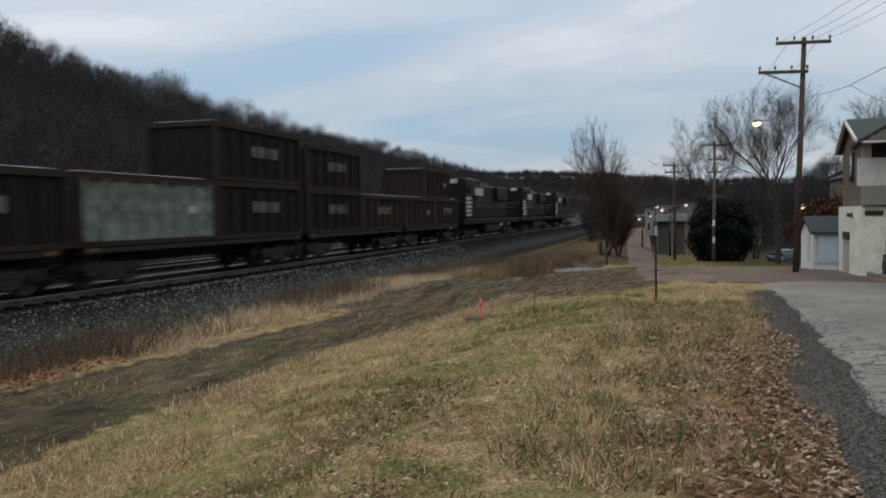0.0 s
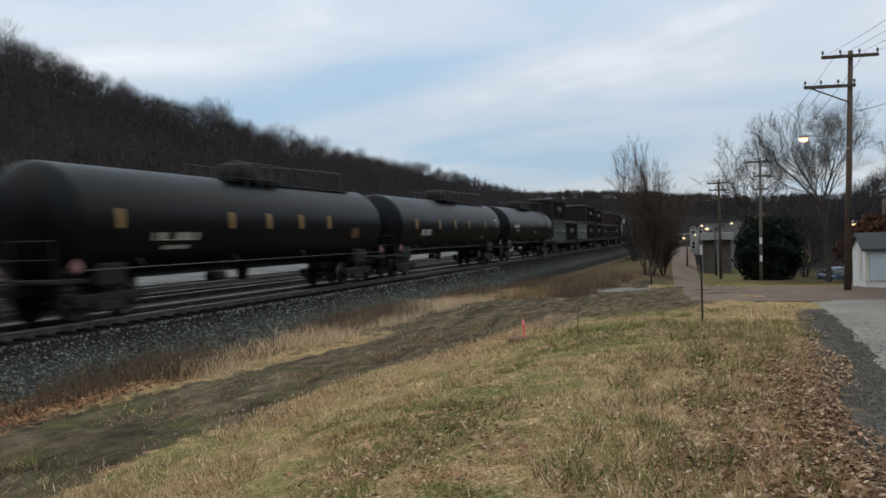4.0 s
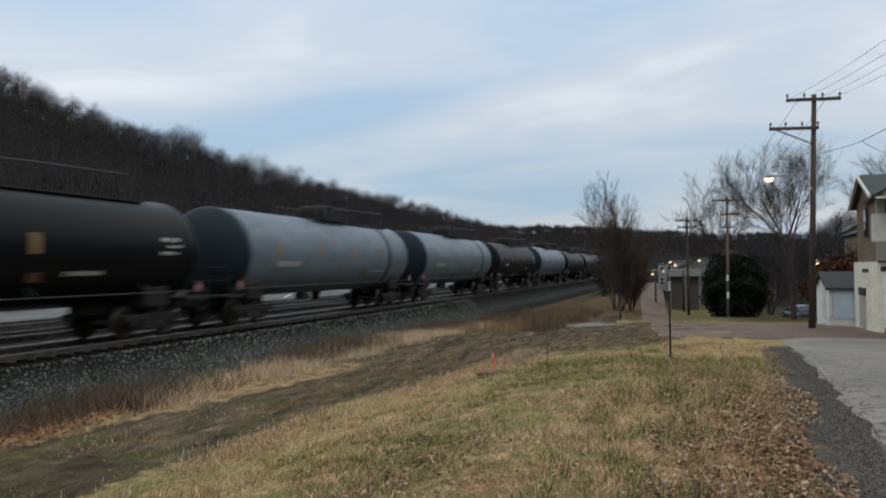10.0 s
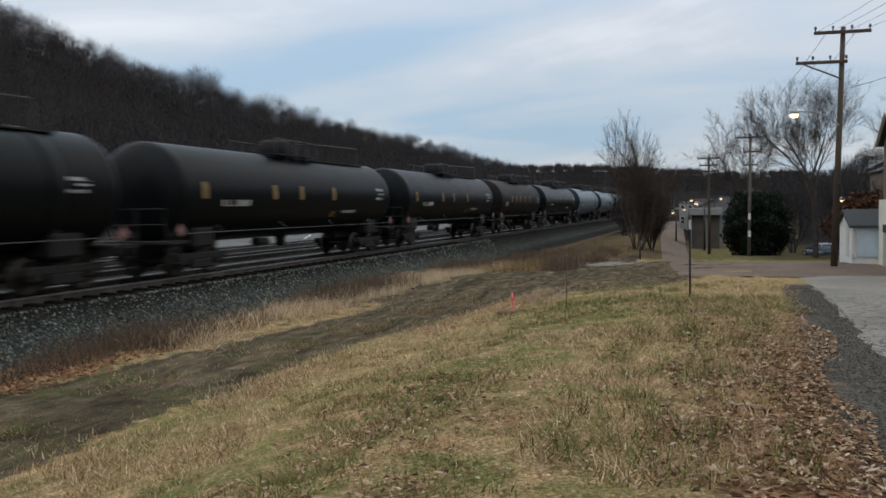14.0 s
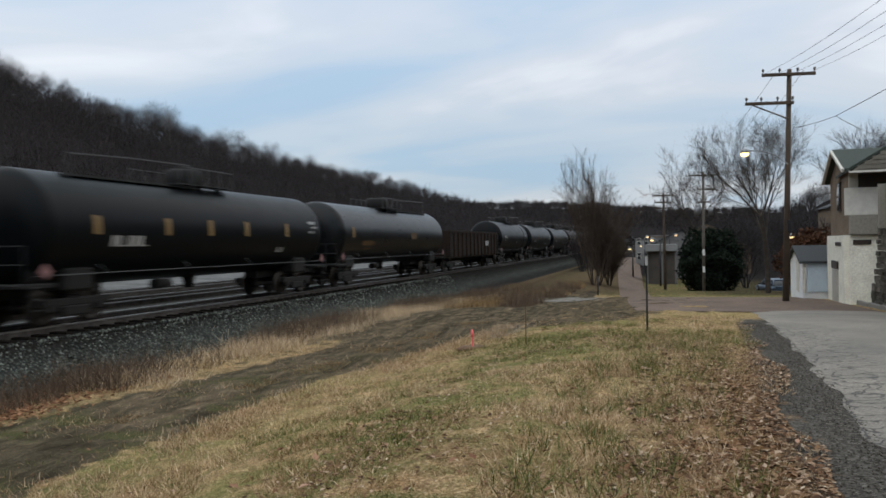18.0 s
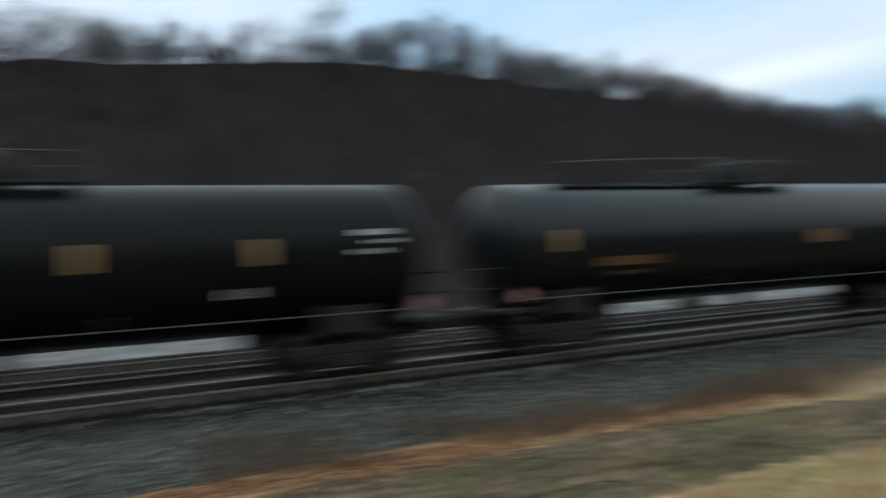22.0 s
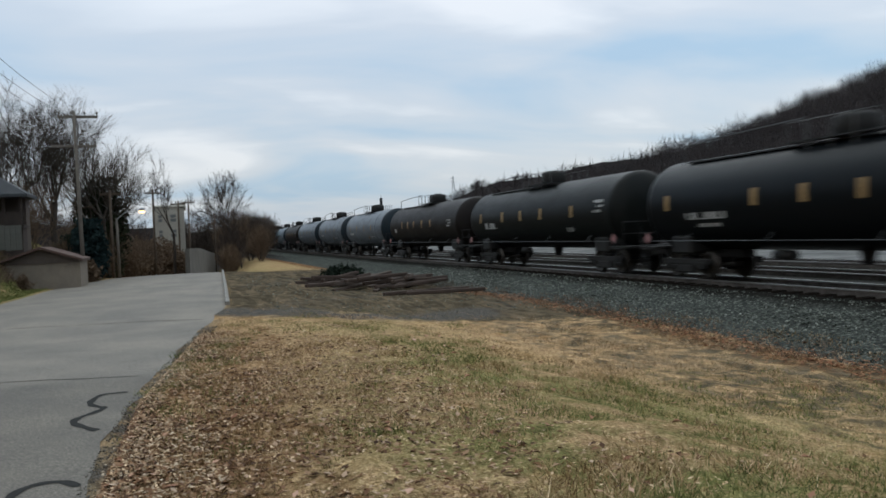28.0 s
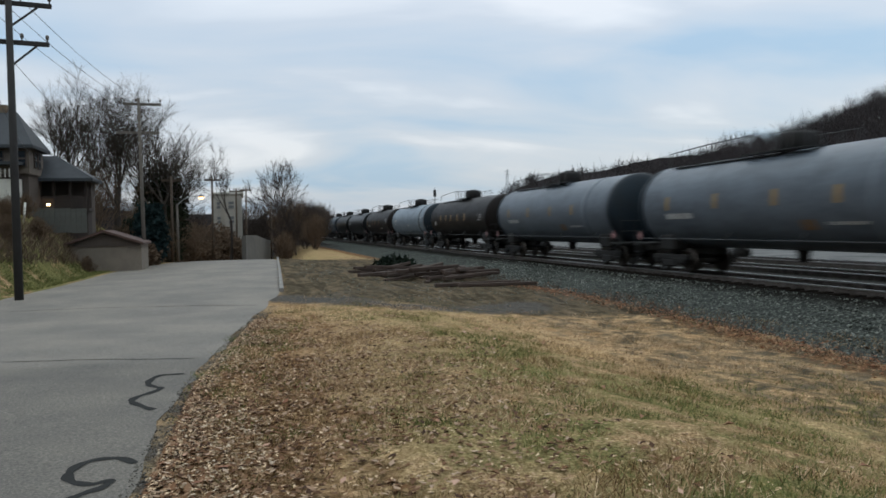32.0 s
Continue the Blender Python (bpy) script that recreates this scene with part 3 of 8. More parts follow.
# ---- the railway ----
RAILSTEEL = Nodes("rail_steel", 0.7, 0.4)
RAILSTEEL = RAILSTEEL.color(RAILSTEEL.ramp(RAILSTEEL.noise(3, 4), [(0.3, (0.05, 0.04, 0.034)), (0.7, (0.12, 0.105, 0.095))])).mat
RAILHEAD = plain("rail_head", (0.40, 0.39, 0.39), 0.3, 0.9)
# tie colour lowered too, holding some of the shade under the train
TIEWOOD = Nodes("tie_wood", 1.0, spec=0.0)
TIEWOOD = TIEWOOD.color(TIEWOOD.ramp(TIEWOOD.noise(1.5, 5), [(0.3, (0.012, 0.0105, 0.0095)), (0.7, (0.024, 0.020, 0.017))])).mat


def line_points(off, x0=-900.0, x1=900.0):
    xs = [x1, 400, 200, 100, 50, 0, -50, -107] + list(np.arange(-130, x0, -25.0)) + [x0]
    return [(float(x), TRACK_Y + off + float(bend(np.array(x)))) for x in xs]


def rail(name, off, z_top, mat, w, h):
    bm = bmesh.new()
    prev = None
    for x, y in line_points(off):
        r = [bm.verts.new((x, y + a * w, z_top - b * h)) for a, b in ((-1, 1), (-1, 0), (1, 0), (1, 1))]
        if prev:
            for i in range(3):
                bm.faces.new((prev[i], prev[i + 1], r[i + 1], r[i]))
        prev = r
    return part(name, bm, mat)


TRACKS = (0.0, 4.4, 8.9)
for k_, off_ in enumerate(TRACKS):
    tr = thing("railway_track", "steel rails on dark wooden ties in grey ballast", "railway", group="railway tracks", kind="structure")
    for d_ in (-0.75, 0.75):
        r_ = rail("rail", off_ + d_, RAIL_Z, RAILHEAD, 0.045, 0.04)
        r_.parent = tr
        r_ = rail("rail_web", off_ + d_, RAIL_Z - 0.041, RAILSTEEL, 0.03, 0.16)
        r_.parent = tr
    tie = None
    for i_ in range(150):
        x_ = -45 + i_ * 0.62
        m_ = pose(x_, TRACK_Y + off_ + random.uniform(-0.03, 0.03), RAIL_Z - 0.29, 0, 0, random.uniform(-0.6, 0.6))
        if k_ > 0:
            break
        if tie is None:
            tie = part("tie", box(-0.115, 0.115, -1.3, 1.3, 0, 0.14, None, 0.01), TIEWOOD, tr)
            tie.matrix_basis = m_
        else:
            again(tie, m_)

# pale strip of packed gravel beyond the tracks
gx = spread([(-400, 600, 20)])
PALEGRAVEL = Nodes("pale_gravel", 1.0, spec=0.0)
PALEGRAVEL = PALEGRAVEL.color(PALEGRAVEL.ramp(PALEGRAVEL.noise(0.4, 6, 0.7), [(0.3, (0.08, 0.08, 0.08)), (0.7, (0.20, 0.20, 0.196))])).mat
vv, ff = [], []
for i_, x_ in enumerate(gx):
    b_ = float(bend(np.array(x_)))
    vv += [(x_, 28.0 + b_, RAIL_Z - 0.16), (x_, 35.0 + b_, RAIL_Z - 0.1), (x_, 35.3 + b_, RAIL_Z - 1.2)]
    if i_:
        a_ = 3 * i_
        ff += [(a_ - 3, a_, a_ + 1, a_ - 2), (a_ - 2, a_ + 1, a_ + 2, a_ - 1)]
tagged(from_arrays("service_track", vv, ff, PALEGRAVEL), "pale gravel service track beyond the rails", "path", kind="structure")

# a white lever lying aslant beside the far track
lv = thing("switch_lever", "white slanting steel lever beside the far track", "lever", pose(54.4, 29.5, -0.46))
part("lever_bar", tube((-1.1, 0, -0.26), (1.1, 0, 0.24), 0.045, 0.045, 8), plain("white_enamel", (0.8, 0.8, 0.78), 0.5), lv)
part("lever_stand", box(-1.25, -0.95, -0.15, 0.15, -0.32, -0.22, None, 0.01), RAILSTEEL, lv)

# ---- the train ----
SPEED = 17.25


def on_line(s):
    """Pose of a point of the train on the near track, s metres along the line."""
    x = s
    y = TRACK_Y + float(bend(np.array(x)))
    a = math.degrees(math.atan2(float(bend(np.array(x + 1))) - float(bend(np.array(x - 1))), 2))
    return pose(x, y, RAIL_Z, 0, 0, a)


def tank_paint(name, col, grime=(0.02, 0.018, 0.016), rough=0.42, amount=0.5, spec=0.0):
    m = Nodes(name, rough, 0.0, spec or (0.10 if max(col) < 0.05 else 0.2))
    n = m.noise(0.9, 5, 0.65, m.vec("Object", (0.7, 1, 2.2)))
    f = m.noise(11, 4, 0.6)
    streak = m.noise(3.0, 4, 0.6, m.vec("Object", (3.5, 1, 0.15)))
    base = m.ramp(f, [(0.3, tuple(c * 0.85 for c in col)), (0.7, tuple(min(1, c * 1.12) for c in col))])
    g = m.math("MULTIPLY", m.grey(m.math("ADD", m.math("MULTIPLY", n, 0.55), m.math("MULTIPLY", streak, 0.45)), 0.46, 0.68), amount)
    g2 = m.math("MULTIPLY", m.math("MULTIPLY", m.rand(), 0.25), m.grey(n, 0.35, 0.7))
    c = m.mix(g, base, grime)
    c = m.mix(g2, c, (0.012, 0.012, 0.012))
    m.color(c)
    m.rough(m.ramp(m.math("ADD", m.math("MULTIPLY", n, 0.5), m.math("MULTIPLY", f, 0.5)), [(0.3, (rough * 0.85,) * 3), (0.7, (min(1, rough * 1.35),) * 3)]))
    m.bump(f, 0.06, 0.01)
    return m.mat


PAINTS = {
    "black": tank_paint("black_tank_paint", (0.0042, 0.0056, 0.0070), (0.0085, 0.008, 0.0075), 0.34, 0.5),
    "olive": tank_paint("olive_black_tank_paint", (0.0066, 0.0080, 0.0078), (0.0125, 0.0115, 0.010), 0.40, 0.6),
    "brown": tank_paint("rusty_brown_tank_paint", (0.0112, 0.0088, 0.0082), (0.018, 0.0135, 0.0108), 0.46, 0.6),
    "white": tank_paint("pale_grey_tank_paint", (0.155, 0.195, 0.235), (0.06, 0.068, 0.075), 0.4, 0.35),
    "grey": tank_paint("grey_tank_paint", (0.105, 0.125, 0.15), (0.04, 0.043, 0.046), 0.4, 0.4),
    "sheen": tank_paint("glossy_black_tank_paint", (0.006, 0.0074, 0.0088), (0.0095, 0.009, 0.0085), 0.28, 0.3, 0.22),
}
WORDS = {"black": "black", "olive": "dark olive", "brown": "rust-brown", "white": "pale grey", "grey": "weathered grey", "sheen": "glossy black"}
UNDER = worn("underframe_black", (0.008, 0.0076, 0.0072), (0.016, 0.0135, 0.0115), 0.5, 0.8, 0.0, 2.0)
TRUCKSTEEL = worn("truck_cast_steel", (0.009, 0.008, 0.0075), (0.018, 0.0145, 0.012), 0.5, 0.85, 0.0, 2.5)
WHEELSTEEL = worn("wheel_steel", (0.05, 0.042, 0.036), (0.02, 0.018, 0.016), 0.4, 0.5, 0.6, 3)
YELLOW = worn("yellow_reflector", (0.25, 0.155, 0.055), (0.06, 0.045, 0.025), 0.5, 0.6, 0, 6)
HEADPAINT = tank_paint("dark_tank_head_paint", (0.016, 0.024, 0.032), (0.02, 0.02, 0.02), 0.45, 0.5)
ORANGE = worn("orange_lettering", (0.17, 0.092, 0.035), (0.04, 0.03, 0.02), 0.55, 0.6, 0, 6)
WHITEPAINT = worn("white_lettering", (0.45, 0.45, 0.44), (0.15, 0.14, 0.13), 0.4, 0.6)
DIMPAINT = worn("worn_grey_lettering", (0.17, 0.165, 0.16), (0.05, 0.048, 0.045), 0.6, 0.7, 0, 5)
REDWHITE = plain("hazard_placard", (0.24, 0.12, 0.12), 0.5)
RUNGS = plain("rail_iron", (0.02, 0.02, 0.02), 0.6, 0.3)

RAILGREY = plain("worn_grey_handrail", (0.055, 0.056, 0.058), 0.5, 0.2)
BANDSTAIN = tank_paint("stained_grey_band", (0.055, 0.065, 0.075), (0.025, 0.026, 0.028), 0.5, 0.6)

shared = {}


def keep(key, make, material):
    """One mesh data block for all alike parts."""
    if key not in shared:
        bm = make()
        me = bpy.data.meshes.new(key)
        bm.to_mesh(me)
        bm.free()
        me.materials.append(material)
        shared[key] = me
    return shared[key]


def put(name, key, make, material, parent, m=None, label=""):
    ob = new(name, keep(key, make, material))
    ob.parent = parent
    if m is not None:
        ob.matrix_basis = m
    if label:
        ob["label"] = label
    return ob


def truck_frame():
    bm = bmesh.new()
    for s_ in (-1, 1):
        y = s_ * 1.02
        add_box(bm, -1.32, 1.32, y - 0.09, y + 0.09, 0.50, 0.70, None, 0.03)
        add_box(bm, -0.55, 0.55, y - 0.10, y + 0.10, 0.22, 0.52, None, 0.05)
        for e in (-1, 1):
            add_box(bm, e * 0.9 - 0.2, e * 0.9 + 0.2, y - 0.1, y + 0.1, 0.34, 0.62, None, 0.04)
            add_tube(bm, (e * 0.3, y, 0.28), (e * 0.3, y, 0.55), 0.1, 0.1, 8)
    add_box(bm, -0.25, 0.25, -1.0, 1.0, 0.48, 0.78, None, 0.03)
    return bm


def wheel_pair():
    bm = bmesh.new()
    for s_ in (-1, 1):
        bm2 = lathe([(s_ * 0.66, 0.50), (s_ * 0.69, 0.50), (s_ * 0.70, 0.46), (s_ * 0.80, 0.455), (s_ * 0.80, 0.37), (s_ * 0.765, 0.35), (s_ * 0.765, 0.13), (s_ * 0.82, 0.12), (s_ * 0.82, 0.01)], 14, "y")
        me = bpy.data.meshes.new("w")
        bm2.to_mesh(me)
        bm2.free()
        bm.from_mesh(me)
        bpy.data.meshes.remove(me)
    add_tube(bm, (0, -1.1, 0), (0, 1.1, 0), 0.085, 0.085, 10)
    return bm


def add_truck(car, x):
    tr = put("truck", "truck_frame", truck_frame, TRUCKSTEEL, car, pose(x, 0, 0))
    for e in (-0.88, 0.88):
        put("wheelset", "wheel_pair", wheel_pair, WHEELSTEEL, tr, pose(e, 0, 0.46))
    return tr


def coupler_bm():
    bm = box(-0.45, 0.2, -0.11, 0.11, 0.78, 0.98, None, 0.02)
    add_box(bm, 0.15, 0.42, -0.17, 0.17, 0.74, 1.02, None, 0.05)
    return bm


def ladder_bm(h, w=0.42, n=7):
    bm = bmesh.new()
    for s_ in (-1, 1):
        add_box(bm, s_ * w / 2 - 0.02, s_ * w / 2 + 0.02, -0.02, 0.02, 0, h)
    for i in range(n):
        z = (i + 0.5) * h / n
        add_tube(bm, (-w / 2, 0, z), (w / 2, 0, z), 0.013, 0.013, 5)
    return bm


def tank_bm(half, r):
    prof = [(-half - 0.60, 0.02)]
    for i in range(1, 8):
        a = math.pi / 2 * i / 7
        prof.append((-half - 0.60 * math.cos(a), r * math.sin(a)))
    prof += [(-half + 0.05, r), (-half * 0.5, r), (0.0, r), (half * 0.5, r), (half - 0.05, r)]
    prof += [(-a, b) for a, b in prof[7::-1]]
    return lathe(prof, 38, "x")


def band_bm(r):
    return lathe([(-0.24, r + 0.004), (-0.23, r + 0.012), (0.23, r + 0.012), (0.24, r + 0.004)], 44, "x")


def curved_plate(w, h, r, lift=0.012):
    """A flat mark that follows the tank's side, on the side that faces the road."""
    bm = bmesh.new()
    n = 4
    prev = None
    for i in range(n + 1):
        a = (i / n - 0.5) * h / r
        row = [bm.verts.new((sx * w / 2, -(r + lift) * math.cos(a), (r + lift) * math.sin(a))) for sx in (-1, 1)]
        if prev:
            bm.faces.new((prev[0], prev[1], row[1], row[0]))
        prev = row
    return bm


def lettered_plate(w, h, r, lift=0.012):
    """A row of upright bars in place of characters, following the tank's side."""
    bm = bmesh.new()
    rnd = random.Random(int(w * 100 + h * 1000))
    cw = min(0.2, max(0.09, h * 0.62))
    cols, x = [], -w / 2
    while x < w / 2 - cw * 0.4:
        c = cw * rnd.uniform(0.7, 1.05)
        cols += [(x, x + c, rnd.random() > 0.14), (x + c, x + c * 1.0 + cw * 0.3, False)]
        x += c + cw * 0.3
    cols.pop()
    angles = (-h / 2 / r, -h * 0.4 / r, h / 2 / r)

    def corner(xx, a):
        return bm.verts.new((xx, -(r + lift) * math.cos(a), (r + lift) * math.sin(a)))
    left = [corner(cols[0][0], a) for a in angles[:2]]
    for x0, x1, solid in cols:
        right = [corner(x1, a) for a in angles[:2]]
        bm.faces.new((left[0], right[0], right[1], left[1]))
        if solid:
            bm.faces.new((left[1], right[1], corner(x1, angles[2]), corner(x0, angles[2])))
        left = right
    return bm


def mark(car, name, x, up_, w, h, r, zc, mat, label=""):
    """up_: height above the tank's middle, along the arc."""
    a = math.degrees(up_ / r)
    key = "%s_%.2f_%.2f_%.2f" % (mat.name, w, h, r)
    return put(name, key, lambda: (lettered_plate if name == "lettering" else curved_plate)(w, h, r), mat, car, pose(x, 0, zc, -a, 0, 0), label)


def tank_car(name_col, length, style, seed):
    rnd = random.Random(seed)
    car = thing("tank_car", "%s railway tank car rolling in a freight train" % WORDS[name_col], "tank car", group="tank cars of the train")
    big = style.get("big", False)
    r = 1.60 if big else 1.55
    zc = 2.56 if big else 2.52
    half = length / 2 - 1.45
    lk = round(half, 1)
    paint = PAINTS[name_col]
    tank = put("tank", "tank_%s_%.1f_%.2f" % (name_col, lk, r), lambda: tank_bm(lk, r), paint, car, pose(0, 0, zc))
    if name_col in ("white", "grey"):
        for e in (-1, 1):
            put("tank_head", "head_%.2f" % r, lambda: lathe([(-0.28, r + 0.006), (0.02, r + 0.006)] + [(0.61 * math.sin(math.pi / 2 * i / 7), max(0.02, (r + 0.006) * math.cos(math.pi / 2 * i / 7))) for i in range(1, 8)], 44, "x"), HEADPAINT, car, pose(e * lk, 0, zc, 0, 0, 0 if e > 0 else 180), "dark painted tank head")
    for e in (-1, 1):
        put("stub_sill", "stub_sill", lambda: box(-2.1, 2.1, -0.28, 0.28, 0.72, 1.05, None, 0.02), UNDER, car, pose(e * (length / 2 - 2.6), 0, 0))
    tx = length / 2 - 2.75
    for e in (-1, 1):
        add_truck(car, e * tx)
        put("coupler", "coupler", coupler_bm, TRUCKSTEEL, car, pose(e * (length / 2 - 0.45), 0, 0, 0, 0, 0 if e > 0 else 180))
        put("saddle", "saddle", lambda: box(-0.55, 0.55, -1.2, 1.2, 0.85, 1.5, None, 0.08), UNDER, car, pose(e * tx, 0, 0))
        put("end_platform", "end_platform", lambda: box(-0.55, 0.55, -1.45, 1.45, 1.02, 1.12, None, 0.02), UNDER, car, pose(e * (length / 2 - 1.05), 0, 0))

        def rail_bm():
            bm = bmesh.new()
            add_path(bm, [(0, -1.42, 1.1), (0, -1.42, 2.05), (0, 1.42, 2.05), (0, 1.42, 1.1)], 0.02, 5)
            add_path(bm, [(0, -1.42, 1.6), (0, 1.42, 1.6)], 0.016, 5)
            return bm
        put("end_handrail", "end_rail", rail_bm, RUNGS, car, pose(e * (length / 2 - 0.6), 0, 0))
        put("corner_ladder", "corner_ladder", lambda: ladder_bm(1.1, 0.4, 4), RUNGS, car, pose(e * (length / 2 - 0.95), -1.47, 0.35))

    def side_rail():
        bm = bmesh.new()
        n_ = 9
        xs_ = [-half + 2 * half * i / (n_ - 1) for i in range(n_)]
        pts = []
        for i, x in enumerate(xs_):
            pts.append((x - 0.012, -1.5, 1.32))
            if i % 2:
                pts += [(x - 0.01, -1.25, 1.55), (x + 0.01, -1.25, 1.55)]
            pts.append((x + 0.012, -1.5, 1.32))
        return add_path(bm, pts, 0.017, 5)
    put("side_handrail", "side_rail_%.1f" % lk, side_rail, RAILGREY, car)
    # top fittings
    ztop = zc + r
    dx = style.get("dome", 0.0)
    dome = put("valve_housing", "dome_%d" % big, lambda: lathe([(-0.12, 0.60), (0.50, 0.60), (0.56, 0.57), (0.6, 0.46), (0.6, 0.02)], 20, "z"), UNDER, car, pose(dx, 0, ztop - 0.02))
    put("lid", "dome_lid", lambda: lathe([(0, 0.3), (0.05, 0.3), (0.07, 0.02)], 16, "z"), UNDER, dome, pose(0, 0, 0.6))

    def walkway():
        bm = bmesh.new()
        for s_ in (-1, 1):
            add_box(bm, -1.5, 1.5, s_ * 0.72 - 0.2, s_ * 0.72 + 0.2, -0.06, -0.02)
        for ex in (-1.5, 1.5):
            add_box(bm, ex - 0.15, ex + 0.15, -0.9, 0.9, -0.06, -0.02)
        return bm
    if style.get("cage", True):
        put("walkway", "walkway", walkway, RUNGS, car, pose(dx, 0, ztop + 0.02))

        def cage():
            bm = bmesh.new()
            pts = [(-1.6, 0.95, 0.0), (-1.6, 0.95, 0.62)]
            for x in (-0.8, 0, 0.8):
                pts += [(x - 0.012, 0.95, 0.62), (x - 0.01, 0.95, -0.2), (x + 0.01, 0.95, -0.2), (x + 0.012, 0.95, 0.62)]
            return add_path(bm, pts + [(1.6, 0.95, 0.62), (1.6, 0.95, 0.0)], 0.02, 5)
        for turn in (0, 180):
            put("railing", "cage", cage, RAILGREY, car, pose(dx, 0, ztop - 0.1, 0, 0, turn))
    if style.get("plank", True):
        px = half * 0.42 if seed < 22 else -half * 0.42
        put("top_handrail", "top_rail_%.1f" % lk, lambda: add_path(bmesh.new(), [(-half * 0.42, -0.9, -0.1), (-half * 0.42, -0.9, 0.55), (-half * 0.1, -0.9, 0.66), (half * 0.3, -0.9, 0.72), (half * 0.3, -0.9, 0.0)], 0.022, 5), RAILGREY, car, pose(dx + px, 0, ztop - 0.12))
        put("top_running_board", "top_board_%.1f" % lk, lambda: box(-half * 0.42, half * 0.42, -0.75, -0.45, -0.02, 0.03), RUNGS, car, pose(dx + px, 0, ztop - 0.12))
    if style.get("band"):
        for bx in style["band"]:
            put("tank_band", "band_%s_%.2f" % (name_col, r), lambda: band_bm(r), BANDSTAIN if name_col == "white" else paint, car, pose(bx * half, 0, zc))
    # brake gear and outlet below the tank
    put("outlet_valve", "outlet", lambda: lathe([(-0.35, 0.16), (-0.1, 0.2), (0.2, 0.3), (0.3, 0.35)], 14, "z"), UNDER, car, pose(0.2, 0, 0.95))
    put("brake_cylinder", "brake_cyl", lambda: tube((-0.4, 0, 0), (0.4, 0, 0), 0.16, 0.14, 12), UNDER, car, pose(-2.2, -0.6, 0.85))
    # marks
    for x in style.get("squares", ()):
        mark(car, "reflector", x * half, 0.08, 0.26, 0.50, r, zc, YELLOW, "faded yellow reflector patch")
    whites = []
    for x, u, w, h in style.get("white", ()):
        if h < 0.35:
            whites.append((x, u, w, h))
        else:
            whites += [(x, u + h * 0.36, w, h * 0.2), (x + 0.02, u + 0.02, w * 0.72, h * 0.13), (x - 0.01, u - h * 0.3, w * 0.9, h * 0.16)]
    for x, u, w, h in whites:
        mark(car, "lettering", x * half, u, w, h, r, zc, WHITEPAINT, "white lettering bar")
    for x, u, w, h in style.get("orange", ()):
        mark(car, "lettering", x * half, u, w, h, r, zc, ORANGE, "orange lettering bar")
    for e in (-1, 1):
        put("placard", "placard", lambda: box(-0.14, 0.14, -0.01, 0.01, -0.14, 0.14, pose(0, 0, 0, 0, 45, 0)), REDWHITE, car, pose(e * (half + 0.25), -1.5, 1.42), "red and white hazard placard")
    return car


def mottled_paint(name, col, grime):
    """Patchy old container paint with dark scabs and runs."""
    m = Nodes(name, 0.75, 0.0, 0.2)
    a = m.noise(1.7, 6, 0.7, m.vec("Object", (1, 1, 0.8)))
    b = m.noise(7, 5, 0.7, m.vec("Object", (1.6, 1, 0.35)))
    s_ = m.grey(m.math("ADD", m.math("MULTIPLY", a, 0.55), m.math("MULTIPLY", b, 0.45)), 0.44, 0.58)
    base = m.ramp(m.noise(3.1, 5), [(0.3, tuple(c * 0.75 for c in col)), (0.7, tuple(c * 1.2 for c in col))])
    m.color(m.mix(m.math("MULTIPLY", s_, 0.85), base, grime))
    m.bump(b, 0.1, 0.01)
    return m.mat


CONTPAINT = {
    "dark": tank_paint("charcoal_container_paint", (0.014, 0.013, 0.013), (0.026, 0.021, 0.018), 0.65, 0.6),
    "green": mottled_paint("pale_green_container_paint", (0.21, 0.255, 0.225), (0.035, 0.038, 0.028)),
    "moss": mottled_paint("grey_green_container_paint", (0.15, 0.19, 0.175), (0.038, 0.034, 0.028)),
    "rust": tank_paint("brown_container_paint", (0.028, 0.021, 0.018), (0.05, 0.03, 0.02), 0.7, 0.7),
}
CONTWORDS = {"dark": "charcoal", "green": "pale green", "moss": "grey-green", "rust": "brown"}
RIMGREEN = mottled_paint("dark_green_container_rim", (0.055, 0.066, 0.060), (0.025, 0.020, 0.016))
TARP = worn("tarp_cover", (0.09, 0.09, 0.09), (0.45, 0.45, 0.45), 0.4, 0.8, 0, 0.6)


